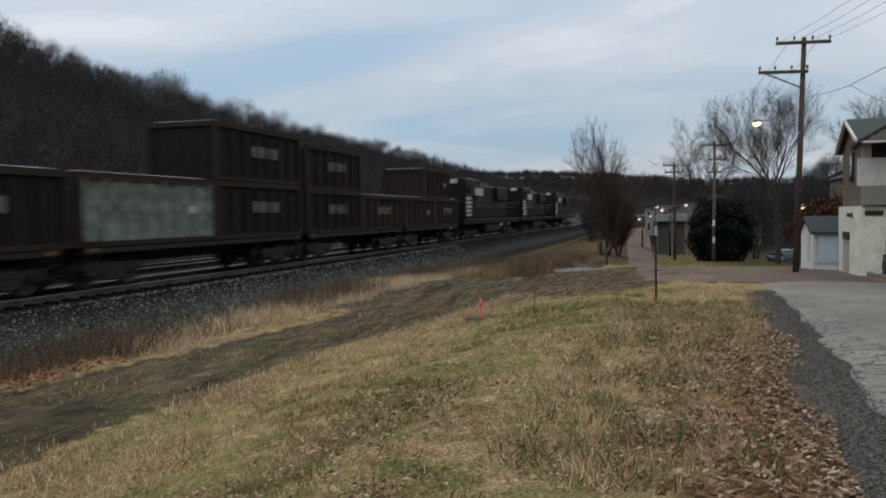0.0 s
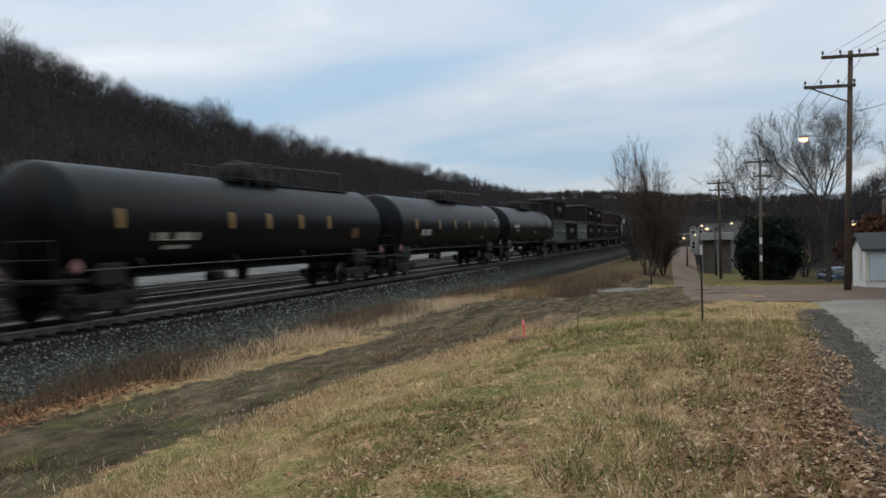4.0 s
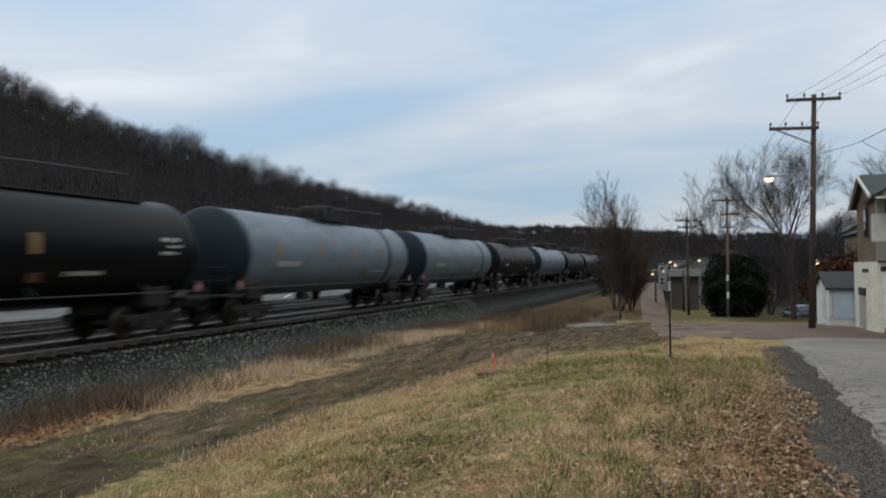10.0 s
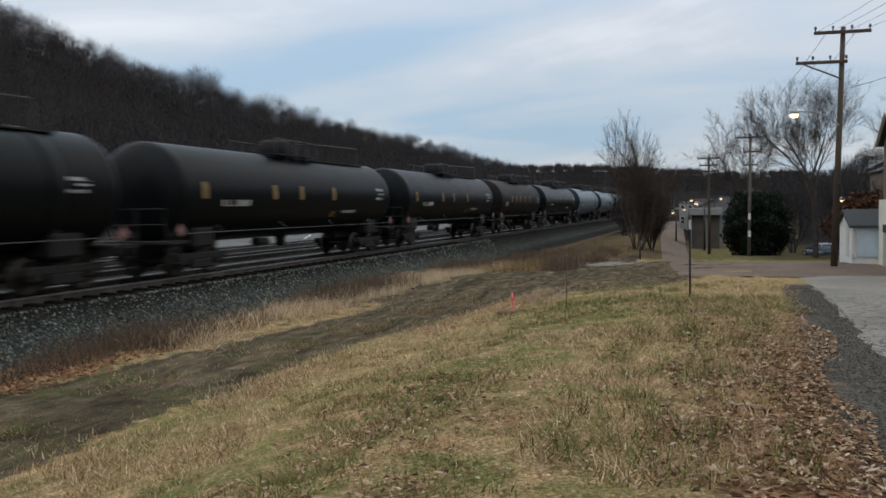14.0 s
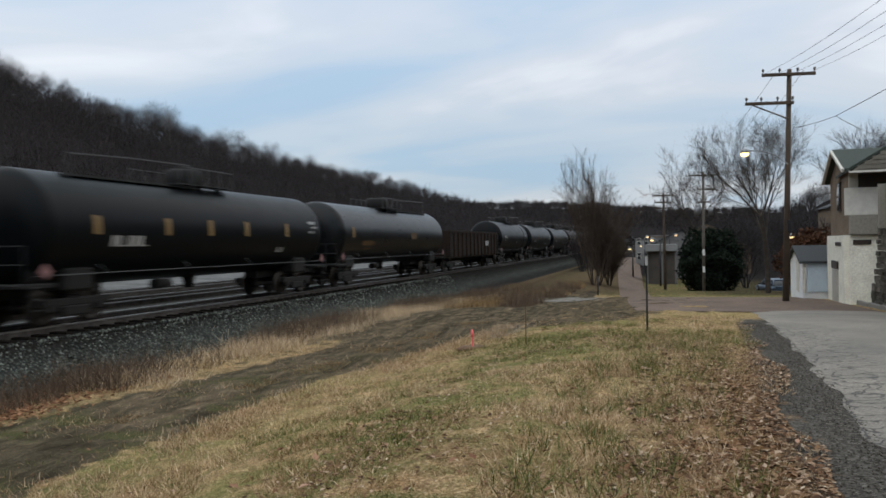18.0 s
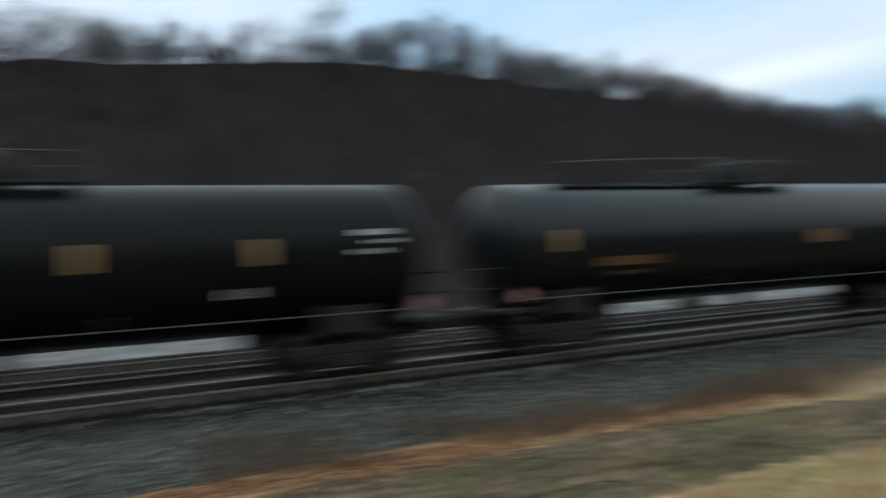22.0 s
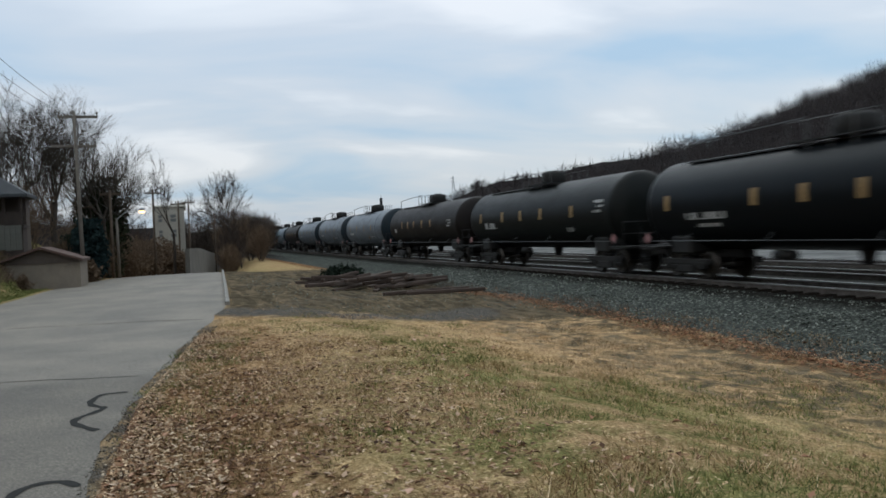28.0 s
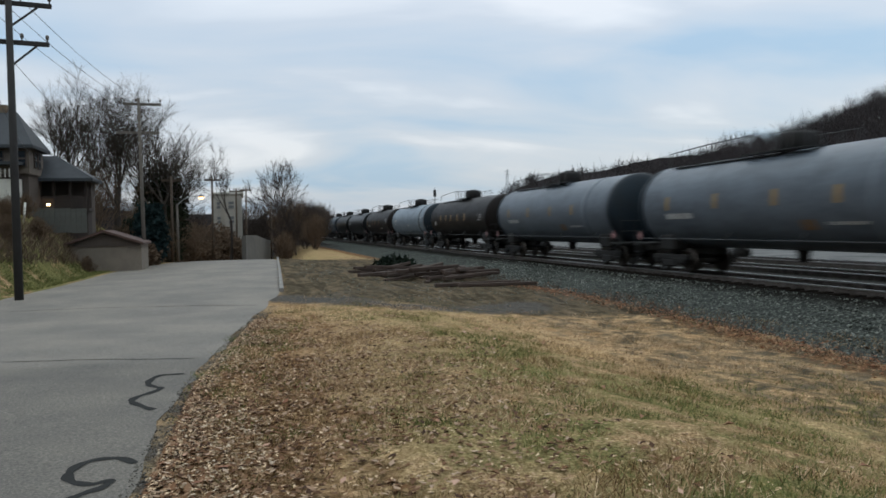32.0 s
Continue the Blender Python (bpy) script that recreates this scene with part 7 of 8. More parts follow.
part("chimney", box(-47.3, -46.7, -13.75, -13.2, 7.6, 8.6), BRICK, h1)
window_part(h1, -46.3, -11.82, 5.62, 0.42, 0.85, 180, SIDINGGREY)
window_part(h1, -47.1, -11.82, 5.62, 0.42, 0.85, 180, SIDINGGREY)
window_part(h1, -45.17, -12.2, 5.62, 0.5, 0.85, 90, SIDINGGREY)
window_part(h1, -45.17, -13.3, 5.62, 0.6, 0.85, 90, SIDINGGREY)
part("porch_wall", box(-45.35, -44.7, -16.5, -12.25, 3.3, 4.55), TRIMWHITE, h1, "white painted porch wall")
part("porch_roof", box(-45.15, -44.2, -16.7, -12.1, 5.25, 5.4), SLATE, h1)
for y_ in (-15.4, -14.0, -12.4):
    part("porch_post", box(-44.5, -44.38, y_ - 0.06, y_ + 0.06, 1.5, 5.25), TRIMWHITE, h1)
for i_ in range(14):
    part("lattice_slat", box(-44.46, -44.42, -0.025, 0.025, 4.62, 5.05), TRIMWHITE, h1).matrix_basis = pose(0, -15.2 + i_ * 0.2, 0)
h2 = thing("bank_house", "dark house with slate roof over a deep wooden porch", "house", m=pose(0, 0, 0))
part("wall", box(-50.3, -49.2, -13.6, -9.6, 1.2, 4.75), SIDINGGREY, h2)
part("roof", hip_roof(-50.6, -47.4, -14.0, -9.2, 4.75, (-49.0, -13.4, -11.3, 6.1)), SLATE, h2)
part("rear_wall", box(-56, -50.3, -15.0, -12.8, 1.2, 4.6), SIDINGGREY, h2)
part("rear_roof", hip_roof(-56.2, -50.4, -15.2, -12.6, 4.7, (-53.2, -14.4, -13.4, 5.5)), SLATE, h2)
part("porch_deck", box(-49.2, -47.8, -13.2, -9.5, 2.95, 3.1), DARKWOOD, h2)
part("porch_base", box(-49.2, -48.0, -13.0, -9.6, 1.0, 2.95), DARKWOOD, h2)
part("porch_rail", box(-47.95, -47.87, -13.0, -9.55, 3.1, 3.8), DARKWOOD, h2)
for y_ in (-12.9, -12.1, -11.3, -10.45, -9.62):
    part("porch_post", box(-47.98, -47.84, y_ - 0.07, y_ + 0.07, 3.1, 4.7), DARKWOOD, h2)
part("porch_lamp", lathe([(-0.07, 0.01), (-0.05, 0.09), (0.05, 0.09), (0.07, 0.01)], 10, "z"), WARMLAMP, h2, "lit porch lamp").matrix_basis = pose(-47.7, -11.55, 3.32)
fb = thing("board_fence", "grey board fence below the houses on the bank", "fence", m=pose(0, 0, 0))
for i_ in range(26):
    y_ = -15.1 + i_ * 0.25
    p_ = part("board", box(-0.02, 0.02, -0.123, 0.123, 0, 1.25, None, 0.006), FENCEWOOD, fb)
    p_.matrix_basis = pose(-44.1 - 0.02 * i_, y_ - 0.35, 1.92 - 0.008 * i_ + 0.02 * math.sin(i_ * 2.1), 0, 0, -3)
wp = thing("white_pipe", "short white leaning pipe on the grassy bank", "pipe", pose(-41, -11.2, land1(-41, -11.2)))
part("pipe", tube((0, 0, -0.1), (0.05, 0.12, 0.95), 0.05, 0.05, 8), TRIMWHITE, wp)
gr = thing("garage", "low block garage with reddish shingle roof and brown gable", "garage", m=pose(0, 0, 0))
part("wall", gable(-48.1, -45.0, -10.0, -6.5, 1.2, 1.75, "x", -1.4), worn("garage_block", (0.20, 0.165, 0.13), (0.10, 0.085, 0.07), 0.5, 0.9, 0, 1.5), gr)
part("roof", prism_roof(-48.4, -44.6, -10.3, -6.35, 1.17, 1.85, "x"), ROOFRED, gr, "reddish shingle roof")
part("gable_board", gable(-44.99, -44.93, -9.95, -6.55, 1.12, 1.68, "x", 0.98), SIDINGGREY, gr, "dark brown gable boards")

wb = thing("apartment_building", "pale flat-roofed apartment building beyond the trees", "apartment building", m=pose(0, -1.25, 0))
CREAM = worn("cream_render", (0.36, 0.33, 0.285), (0.22, 0.2, 0.18), 0.4, 0.85, 0, 0.8)
part("wall", box(-108, -95, -3.2, 0.0, -4, 5.9), CREAM, wb)
part("roof_edge", box(-108.2, -94.8, -3.4, 0.2, 5.9, 6.1), TRIMWHITE, wb)
part("bay", box(-95, -94.3, -1.9, -0.5, 0.6, 5.3), CREAM, wb)
DULLGLASS = plain("curtained_glass", (0.16, 0.16, 0.16), 0.15)
for j_ in range(3):
    window_part(wb, -94.98, -2.6, 1.2 + j_ * 1.7, 0.5, 0.85, 90, CREAM, DULLGLASS)
    window_part(wb, -94.28, -1.2, 1.2 + j_ * 1.7, 0.7, 0.9, 90, CREAM, DULLGLASS)
rw = thing("concrete_wall", "grey concrete retaining wall along the far street", "retaining wall", m=pose(0, -1.25, 0), kind="structure")
bm_ = bmesh.new()
rows_ = [[bm_.verts.new((x_ + dx_, y_ + 1.25 + dy_, z_)) for dx_, dy_, z_ in ((0, 0, -6), (0, 0, zt_), (-0.1, -0.35, zt_), (-0.1, -0.35, -6))] for x_, y_, zt_ in ((-68, -1.0, 1.25), (-78, 0.0, 1.2), (-90, 1.1, 0.7), (-106, 2.5, 0.2))]
for r0_, r1_ in zip(rows_[:-1], rows_[1:]):
    for i_ in range(4):
        bm_.faces.new((r0_[i_], r0_[(i_ + 1) % 4], r1_[(i_ + 1) % 4], r1_[i_]))
bm_.faces.new(rows_[0])
bm_.faces.new(rows_[-1][::-1])
part("wall_face", bm_, worn("stained_concrete", (0.115, 0.105, 0.092), (0.05, 0.046, 0.04), 0.6, 0.95, 0, 0.7), rw)

# signal mast and far pylon
sg = thing("railway_signal", "slim railway signal mast beyond the tracks", "signal mast", pose(-126.4, 29.3, -0.6))
part("mast", tube((0, 0, -0.3), (0, 0, 8.6), 0.09, 0.07, 8), GALV, sg)
part("signal_head", box(-0.12, 0.12, -0.22, 0.22, 7.1, 8.2, None, 0.03), IRON, sg)
part("platform", box(-0.4, 0.4, -0.5, 0.5, 6.6, 6.66), GALV, sg)
REDLAMP = glow("red_signal_lamp", (1.0, 0.05, 0.05), 8.0)
sg2 = thing("railway_signal", "far railway signal showing red", "signal mast", pose(-300, 24.0, 0.0))
part("mast", tube((0, 0, -1.5), (0, 0, 4.6), 0.1, 0.08, 8), IRON, sg2)
part("signal_head", box(-0.15, 0.15, -0.3, 0.3, 3.6, 4.8, None, 0.03), IRON, sg2)
part("red_light", lathe([(-0.02, 0.01), (0, 0.16), (0.03, 0.16)], 10, "x"), REDLAMP, sg2, "red signal light").matrix_basis = pose(0.2, 0, 4.4)


def pylon():
    p = thing("lattice_pylon", "far steel lattice pylon on the hill", "pylon", pose(-852, 289, land1(-852, 289)))
    h = 64 - land1(-852, 289)
    bm = bmesh.new()
    for sx in (-1, 1):
        for sy in (-1, 1):
            add_tube(bm, (sx * 2.4, sy * 2.4, 0), (sx * 0.5, sy * 0.5, h), 0.2, 0.15, 4)
    for i in range(6):
        z0, z1 = h * i / 6, h * (i + 1) / 6
        a, b = 2.4 - 1.9 * i / 6, 2.4 - 1.9 * (i + 1) / 6
        add_tube(bm, (0, -a, z0), (0, b, z1), 0.12, 0.12, 4)
        add_tube(bm, (0, a, z0), (0, -b, z1), 0.12, 0.12, 4)
    part("tower", bm, GALV, p)
    for z, w in ((h * 0.8, 4.2), (h * 0.92, 3.2)):
        part("arm", box(-0.15, 0.15, -w, w, z - 0.15, z + 0.15), GALV, p)


pylon()

# ---- pile of old ties and rails in the yard ----
OLDTIE = worn("old_tie_wood", (0.062, 0.040, 0.030), (0.03, 0.022, 0.018), 0.5, 0.95, 0, 2.5)
rnd_ = random.Random(8)
base_tie = None
for i_ in range(30):
    fan = i_ / 29
    x_ = -40.5 + rnd_.uniform(-1.2, 4.5)
    y_ = 5.0 + 4.4 * fan + rnd_.uniform(-0.3, 0.3)
    m_ = pose(x_, y_, land1(x_, y_) + 0.06 + 0.2 * (i_ % 3) * (0.4 + 0.6 * rnd_.random()), rnd_.uniform(-8, 8), rnd_.uniform(-5, 5), -52 + 30 * fan + rnd_.uniform(-14, 14))
    if base_tie is None:
        base_tie = thing("old_tie", "weathered dark railway tie lying in a loose pile", "railway tie", m_, "old ties in the yard")
        part("timber", box(-1.7, 1.7, -0.10, 0.10, 0, 0.15, None, 0.02), OLDTIE, base_tie)
    else:
        copy_thing(base_tie, m_)
for i_ in range(8):
    x_, y_ = -36.5 + rnd_.uniform(-1.5, 1.5), 7.8 + rnd_.uniform(-1.2, 2.0)
    m_ = pose(x_, y_, land1(x_, y_) + 0.2 + 0.05 * i_, 0, 0, -62 + rnd_.uniform(-9, 9))
    copy_thing(base_tie, m_)
for x_, y_, a_ in ((-32.8, 8.2, 100), (-32.2, 9.2, 84), (-33.0, 8.8, 92)):
    copy_thing(base_tie, pose(x_, y_, land1(x_, y_) + 0.03, 0, 0, a_))
bpile = thing("brush_pile", "dark heap of tangled brush behind the ties", "brush pile", pose(-44, 7.0, land1(-44, 7.0)))
V_, F_ = leaf_clumps(1800, 1.7, 1.2, 0.55, 0.22, 3, 0.2)
fast_mesh("twig_heap", V_ + np.array([0, 0, 0.35]), F_, EVERGREEN, bpile)

# ---- vehicles ----
CARRED = plain("red_brown_car_paint", (0.22, 0.035, 0.028), 0.25)
CARGREY = plain("blue_grey_car_paint", (0.10, 0.14, 0.20), 0.3)
TYRE = plain("tyre_rubber", (0.015, 0.015, 0.015), 0.8)
HEADGLOW = glow("headlight_glow", (1.0, 0.52, 0.15), 70.0)
CARTRIM = plain("black_car_trim", (0.02, 0.02, 0.02), 0.5)


def loft(stations, ring):
    """A closed shell through rings at the stations along x."""
    bm = bmesh.new()
    prev = None
    for st in stations:
        row = [bm.verts.new((st[0] + p[0], p[1], p[2])) for p in ring(*st[1:])]
        n = len(row)
        if prev:
            for k in range(n):
                bm.faces.new((prev[k], prev[(k + 1) % n], row[(k + 1) % n], row[k])).smooth = True
        else:
            bm.faces.new(row[::-1])
        prev = row
    bm.faces.new(prev)
    bmesh.ops.recalc_face_normals(bm, faces=bm.faces[:])
    return bm


def body_ring(w, lo, hi):
    return [(0, -w * 0.86, lo), (0, -w * 0.97, lo + 0.12), (0, -w, lo + 0.3), (0, -w * 0.98, hi - 0.14), (0, -w * 0.88, hi - 0.02), (0, -w * 0.4, hi + 0.03),
            (0, w * 0.4, hi + 0.03), (0, w * 0.88, hi - 0.02), (0, w * 0.98, hi - 0.14), (0, w, lo + 0.3), (0, w * 0.97, lo + 0.12), (0, w * 0.86, lo)]


def cabin_ring(w, lo, hi):
    d = max(hi - lo, 0.02)
    return [(0, -w, lo), (0, -w * 0.97, lo + d * 0.35), (0, -w * 0.86, lo + d * 0.75), (0, -w * 0.76, lo + d * 0.93), (0, -w * 0.4, hi),
            (0, w * 0.4, hi), (0, w * 0.76, lo + d * 0.93), (0, w * 0.86, lo + d * 0.75), (0, w * 0.97, lo + d * 0.35), (0, w, lo)]


def road_car(name, label, paint, suv, lit, m):
    c = thing(name, label, "car", m)
    h = 1.56 if suv else 1.42
    hb = 0.96 if suv else 0.86
    part("body", loft([(-2.28, 0.70, 0.48, hb - 0.2), (-2.2, 0.84, 0.36, hb - 0.06), (-1.9, 0.90, 0.28, hb), (-0.6, 0.92, 0.26, hb), (0.8, 0.92, 0.26, hb - 0.01),
                       (1.3, 0.91, 0.28, hb - 0.06), (1.85, 0.88, 0.30, hb - 0.14), (2.12, 0.80, 0.33, hb - 0.24), (2.27, 0.64, 0.40, hb - 0.34)], body_ring), paint, c)
    part("window_band", loft([(-2.16, 0.74, hb - 0.03, hb + 0.02), (-1.98, 0.80, hb - 0.03, h - 0.28), (-1.7, 0.83, hb - 0.03, h - 0.08), (-1.1, 0.84, hb - 0.03, h - 0.02), (-0.2, 0.84, hb - 0.03, h - 0.02),
                              (0.22, 0.83, hb - 0.03, h - 0.12), (0.75, 0.81, hb - 0.04, hb + 0.26), (1.22, 0.76, hb - 0.06, hb + 0.0)], cabin_ring), GLASS, c, "dark tinted windows")
    part("roof", loft([(-1.78, 0.55, h - 0.12, h - 0.07), (-1.4, 0.66, h - 0.10, h + 0.005), (-0.6, 0.68, h - 0.09, h + 0.02), (0.0, 0.66, h - 0.10, h - 0.005), (0.2, 0.58, h - 0.13, h - 0.09)], cabin_ring), paint, c)
    for s_ in (-1, 1):
        part("pillar", add_path(bmesh.new(), [(1.12, s_ * 0.77, hb - 0.02), (0.72, s_ * 0.74, hb + 0.25), (0.2, s_ * 0.66, h - 0.1)], 0.035, 6), paint, c)
        part("pillar", add_path(bmesh.new(), [(-0.45, s_ * 0.845, hb - 0.02), (-0.5, s_ * 0.75, hb + 0.42), (-0.52, s_ * 0.66, h - 0.06)], 0.03, 6), CARTRIM, c)
        part("pillar", add_path(bmesh.new(), [(-2.0, s_ * 0.78, hb - 0.02), (-1.86, s_ * 0.72, hb + 0.35), (-1.7, s_ * 0.62, h - 0.12)], 0.06, 6), paint, c)
    for x in (-1.4, 1.42):
        for s_ in (-1, 1):
            part("wheel_arch", lathe([(-0.02, 0.30), (-0.02, 0.43), (0.02, 0.43), (0.02, 0.30)], 20, "y"), CARTRIM, c).matrix_basis = pose(x, s_ * 0.905, 0.36)
            w = part("wheel", lathe([(-0.1, 0.05), (-0.11, 0.3), (-0.08, 0.35), (0.08, 0.35), (0.11, 0.3), (0.1, 0.05)], 20, "y"), TYRE, c)
            w.matrix_basis = pose(x, s_ * 0.84, 0.35)
            part("rim", lathe([(-0.115, 0.02), (-0.115, 0.2), (0.115, 0.2), (0.115, 0.02)], 14, "y"), GALV, w)
    for s_ in (-1, 1):
        hl = part("headlight", lathe([(-0.08, 0.02), (-0.05, 0.14), (0.03, 0.18), (0.09, 0.14), (0.12, 0.01)], 14, "x"), HEADGLOW if lit else GALV, c, "glowing warm headlight" if lit else "")
        hl.matrix_basis = pose(2.12, s_ * 0.62, hb - (0.26 if suv else 0.33)) @ Matrix.Diagonal((1, 1.45, 0.85, 1))
        part("mirror", box(0.72, 0.88, s_ * 0.98 - 0.09, s_ * 0.98 + 0.09, hb + 0.02, hb + 0.15, None, 0.03), CARTRIM, c)
    part("grille", box(2.2, 2.3, -0.42, 0.42, hb - 0.44, hb - 0.32, None, 0.02), CARTRIM, c)
    part("number_plate", box(2.28, 2.315, -0.16, 0.16, hb - 0.58, hb - 0.48), TRIMWHITE, c)
    part("bumper", loft([(2.1, 0.84, 0.28, 0.42), (2.26, 0.72, 0.3, 0.42), (2.33, 0.5, 0.32, 0.4)], lambda w, lo, hi: [(0, -w, lo), (0, -w, hi), (0, w, hi), (0, w, lo)]), CARTRIM, c)
    return c


SUV_LANE = [(-240, 2), (-110, -0.2), (-75, -2.2), (-62, -3.9), (-50, -5.4), (-41.0, -5.95), (-32.0, -6.25), (-27, -6.5), (0, -7.1), (60, -6.6)]


def suv_pose(t):
    x = -31.6 + 7.6 * (t - 25.0)
    y = float(lerp_table(x, SUV_LANE))
    a = math.degrees(math.atan2(float(lerp_table(x + 2, SUV_LANE)) - float(lerp_table(x - 2, SUV_LANE)), 4))
    return pose(x, y, max(float(lerp_table(x, ROAD_Z)), -3.4) + 0.06, 0, 0, a)


SUV = road_car("suv", "red-brown suv driving with headlights on", CARRED, True, True, suv_pose(0))
road_car("parked_car", "blue-grey sedan parked beyond the shed", CARGREY, False, False, pose(78, -9.4, land1(78, -9.4) - 0.3, 0, 0, 14))
# worn white mark on the road
bm_ = bmesh.new()
zr_ = [float(lerp_table(x_, ROAD_Z)) + 0.042 + 0.05 * (1 - (2 * t_ - 1) ** 2) for x_, t_ in ((10.15, 0.9), (10.45, 0.9))]
q_ = [(10.25, -2.72, zr_[0]), (10.38, -2.75, zr_[1]), (10.4, -3.02, zr_[1] + 0.006), (10.32, -3.04, zr_[0] + 0.006)]
bm_.faces.new([bm_.verts.new(p_) for p_ in q_])
tagged(part("road_mark", bm_, WHITEPAINT), "small worn white paint mark on the asphalt", "road mark", kind="structure")

# ---- pieces last ----
stone_wall()

# ---- grass, leaves and loose stones ----


def tint_material(name, stops, rough=0.9):
    m = Nodes(name, rough, spec=0.15)
    m.color(m.ramp(m.island(), stops))
    return m.mat


STRAW = tint_material("dry_straw", [(0.0, (0.17, 0.100, 0.050)), (0.5, (0.43, 0.298, 0.175)), (1.0, (0.72, 0.54, 0.36))])
GREENBLADE = tint_material("dull_green_blades", [(0.0, (0.050, 0.062, 0.018)), (0.5, (0.115, 0.135, 0.042)), (1.0, (0.27, 0.24, 0.09))])
OCHRE = tint_material("withered_ochre_blades", [(0.0, (0.085, 0.050, 0.022)), (0.5, (0.225, 0.145, 0.066)), (1.0, (0.44, 0.31, 0.165))])
TALLSTRAW = tint_material("tall_dry_grass", [(0.0, (0.32, 0.225, 0.135)), (0.5, (0.56, 0.42, 0.27)), (1.0, (0.76, 0.60, 0.42))])
WEEDS = tint_material("dead_weed_stalks", [(0.0, (0.07, 0.05, 0.035)), (1.0, (0.17, 0.12, 0.085))])
LEAVES = tint_material("fallen_leaves", [(0.0, (0.045, 0.024, 0.015)), (0.45, (0.15, 0.076, 0.038)), (0.8, (0.26, 0.16, 0.095)), (1.0, (0.42, 0.31, 0.225))])
PALEBITS = tint_material("bleached_leaf_bits", [(0.0, (0.16, 0.11, 0.065)), (0.6, (0.32, 0.24, 0.155)), (1.0, (0.56, 0.46, 0.34))])
PINKLEAF = tint_material("tan_leaves", [(0.0, (0.16, 0.07, 0.04)), (0.6, (0.34, 0.19, 0.12)), (1.0, (0.50, 0.33, 0.25))])
RUSSET = tint_material("russet_leaves", [(0.0, (0.10, 0.045, 0.025)), (0.5, (0.23, 0.10, 0.05)), (1.0, (0.36, 0.20, 0.11))])
LOOSE = tint_material("ballast_stones", [(0.0, (0.038, 0.043, 0.037)), (0.6, (0.095, 0.103, 0.090)), (1.0, (0.25, 0.26, 0.23))], 0.85)
GRIT = tint_material("shoulder_grit", [(0.0, (0.055, 0.048, 0.040)), (0.6, (0.105, 0.094, 0.080)), (1.0, (0.18, 0.165, 0.145))], 0.9)


def blades(name, X, Y, h, w, lean, mat, label, seed):
    rs = np.random.RandomState(seed)
    n = len(X)
    Z = land(X, Y) - 0.02
    a = rs.rand(n) * 2 * math.pi
    H = h * (0.55 + 0.9 * rs.rand(n))
    W = w * (0.7 + 0.6 * rs.rand(n))
    L = lean * H * rs.rand(n) * 1.4
    b = rs.rand(n) * 2 * math.pi
    dx, dy = np.cos(a) * W, np.sin(a) * W
    P0 = np.stack([X - dx, Y - dy, Z], 1)
    P1 = np.stack([X + dx, Y + dy, Z], 1)
    P2 = np.stack([X + np.cos(b) * L, Y + np.sin(b) * L, Z + H], 1)
    V = np.stack([P0, P1, P2], 1).reshape(-1, 3)
    return tagged(fast_mesh(name, V, np.arange(3 * n).reshape(-1, 3), mat), label, "grass", kind="stuff")


def flakes(name, X, Y, size, mat, label, category, seed, lift=0.03):
    """Curled leaves: two triangles folded along the midrib."""
    rs = np.random.RandomState(seed)
    n = len(X)
    Z = land(X, Y) + lift
    a = rs.rand(n) * 2 * math.pi
    s_ = size * (0.6 + 0.8 * rs.rand(n))
    tip = rs.uniform(-0.35, 0.7, n)[:, None] * s_[:, None] * np.array([[0, 0, 1.0]])
    C = np.stack([X, Y, Z], 1)
    U = np.stack([np.cos(a), np.sin(a), np.zeros(n)], 1) * s_[:, None]
    W = np.stack([-np.sin(a), np.cos(a), np.zeros(n)], 1) * s_[:, None] * 0.55
    fold = np.array([[0, 0, 1.0]]) * (s_ * rs.uniform(0.05, 0.45, n))[:, None]
    V = np.stack([C - U, C + W + fold, C + U + tip, C - W + fold], 1).reshape(-1, 3)
    o = np.arange(n) * 4
    F = np.concatenate([np.stack([o, o + 1, o + 2], 1), np.stack([o, o + 2, o + 3], 1)])
    return tagged(fast_mesh(name, V, F, mat), label, category, kind="stuff")


def pebbles(name, X, Y, size, mat, label, seed, zoff=0.0):
    rs = np.random.RandomState(seed)
    n = len(X)
    Z = land(X, Y) + zoff
    base = np.array([[1, 0, 0], [0, 1, 0], [-1, 0, 0], [0, -1, 0], [0, 0, 0.8], [0, 0, -0.8]], float)
    sc = size * (0.5 + rs.rand(n, 1, 3))
    P = base[None] * sc + rs.normal(0, 0.18, (n, 6, 3)) * size
    a = rs.rand(n) * 6.28
    c, s_ = np.cos(a)[:, None], np.sin(a)[:, None]
    Q = np.stack([P[..., 0] * c - P[..., 1] * s_, P[..., 0] * s_ + P[..., 1] * c, P[..., 2]], 2)
    V = (Q + np.stack([X, Y, Z], 1)[:, None]).reshape(-1, 3)
    f = np.array([[0, 1, 4], [1, 2, 4], [2, 3, 4], [3, 0, 4], [1, 0, 5], [2, 1, 5], [3, 2, 5], [0, 3, 5]])
    F = (f[None] + (np.arange(n) * 6)[:, None, None]).reshape(-1, 3)
    return tagged(fast_mesh(name, V, F, mat), label, "gravel", kind="stuff")


def patch_noise(X, Y, k, seed):
    return 0.5 + 0.5 * np.sin(X * k + 1.7 * np.sin(Y * k * 0.8 + seed)) * np.cos(Y * k * 1.15 + 1.3 * np.sin(X * k * 0.6 + seed))


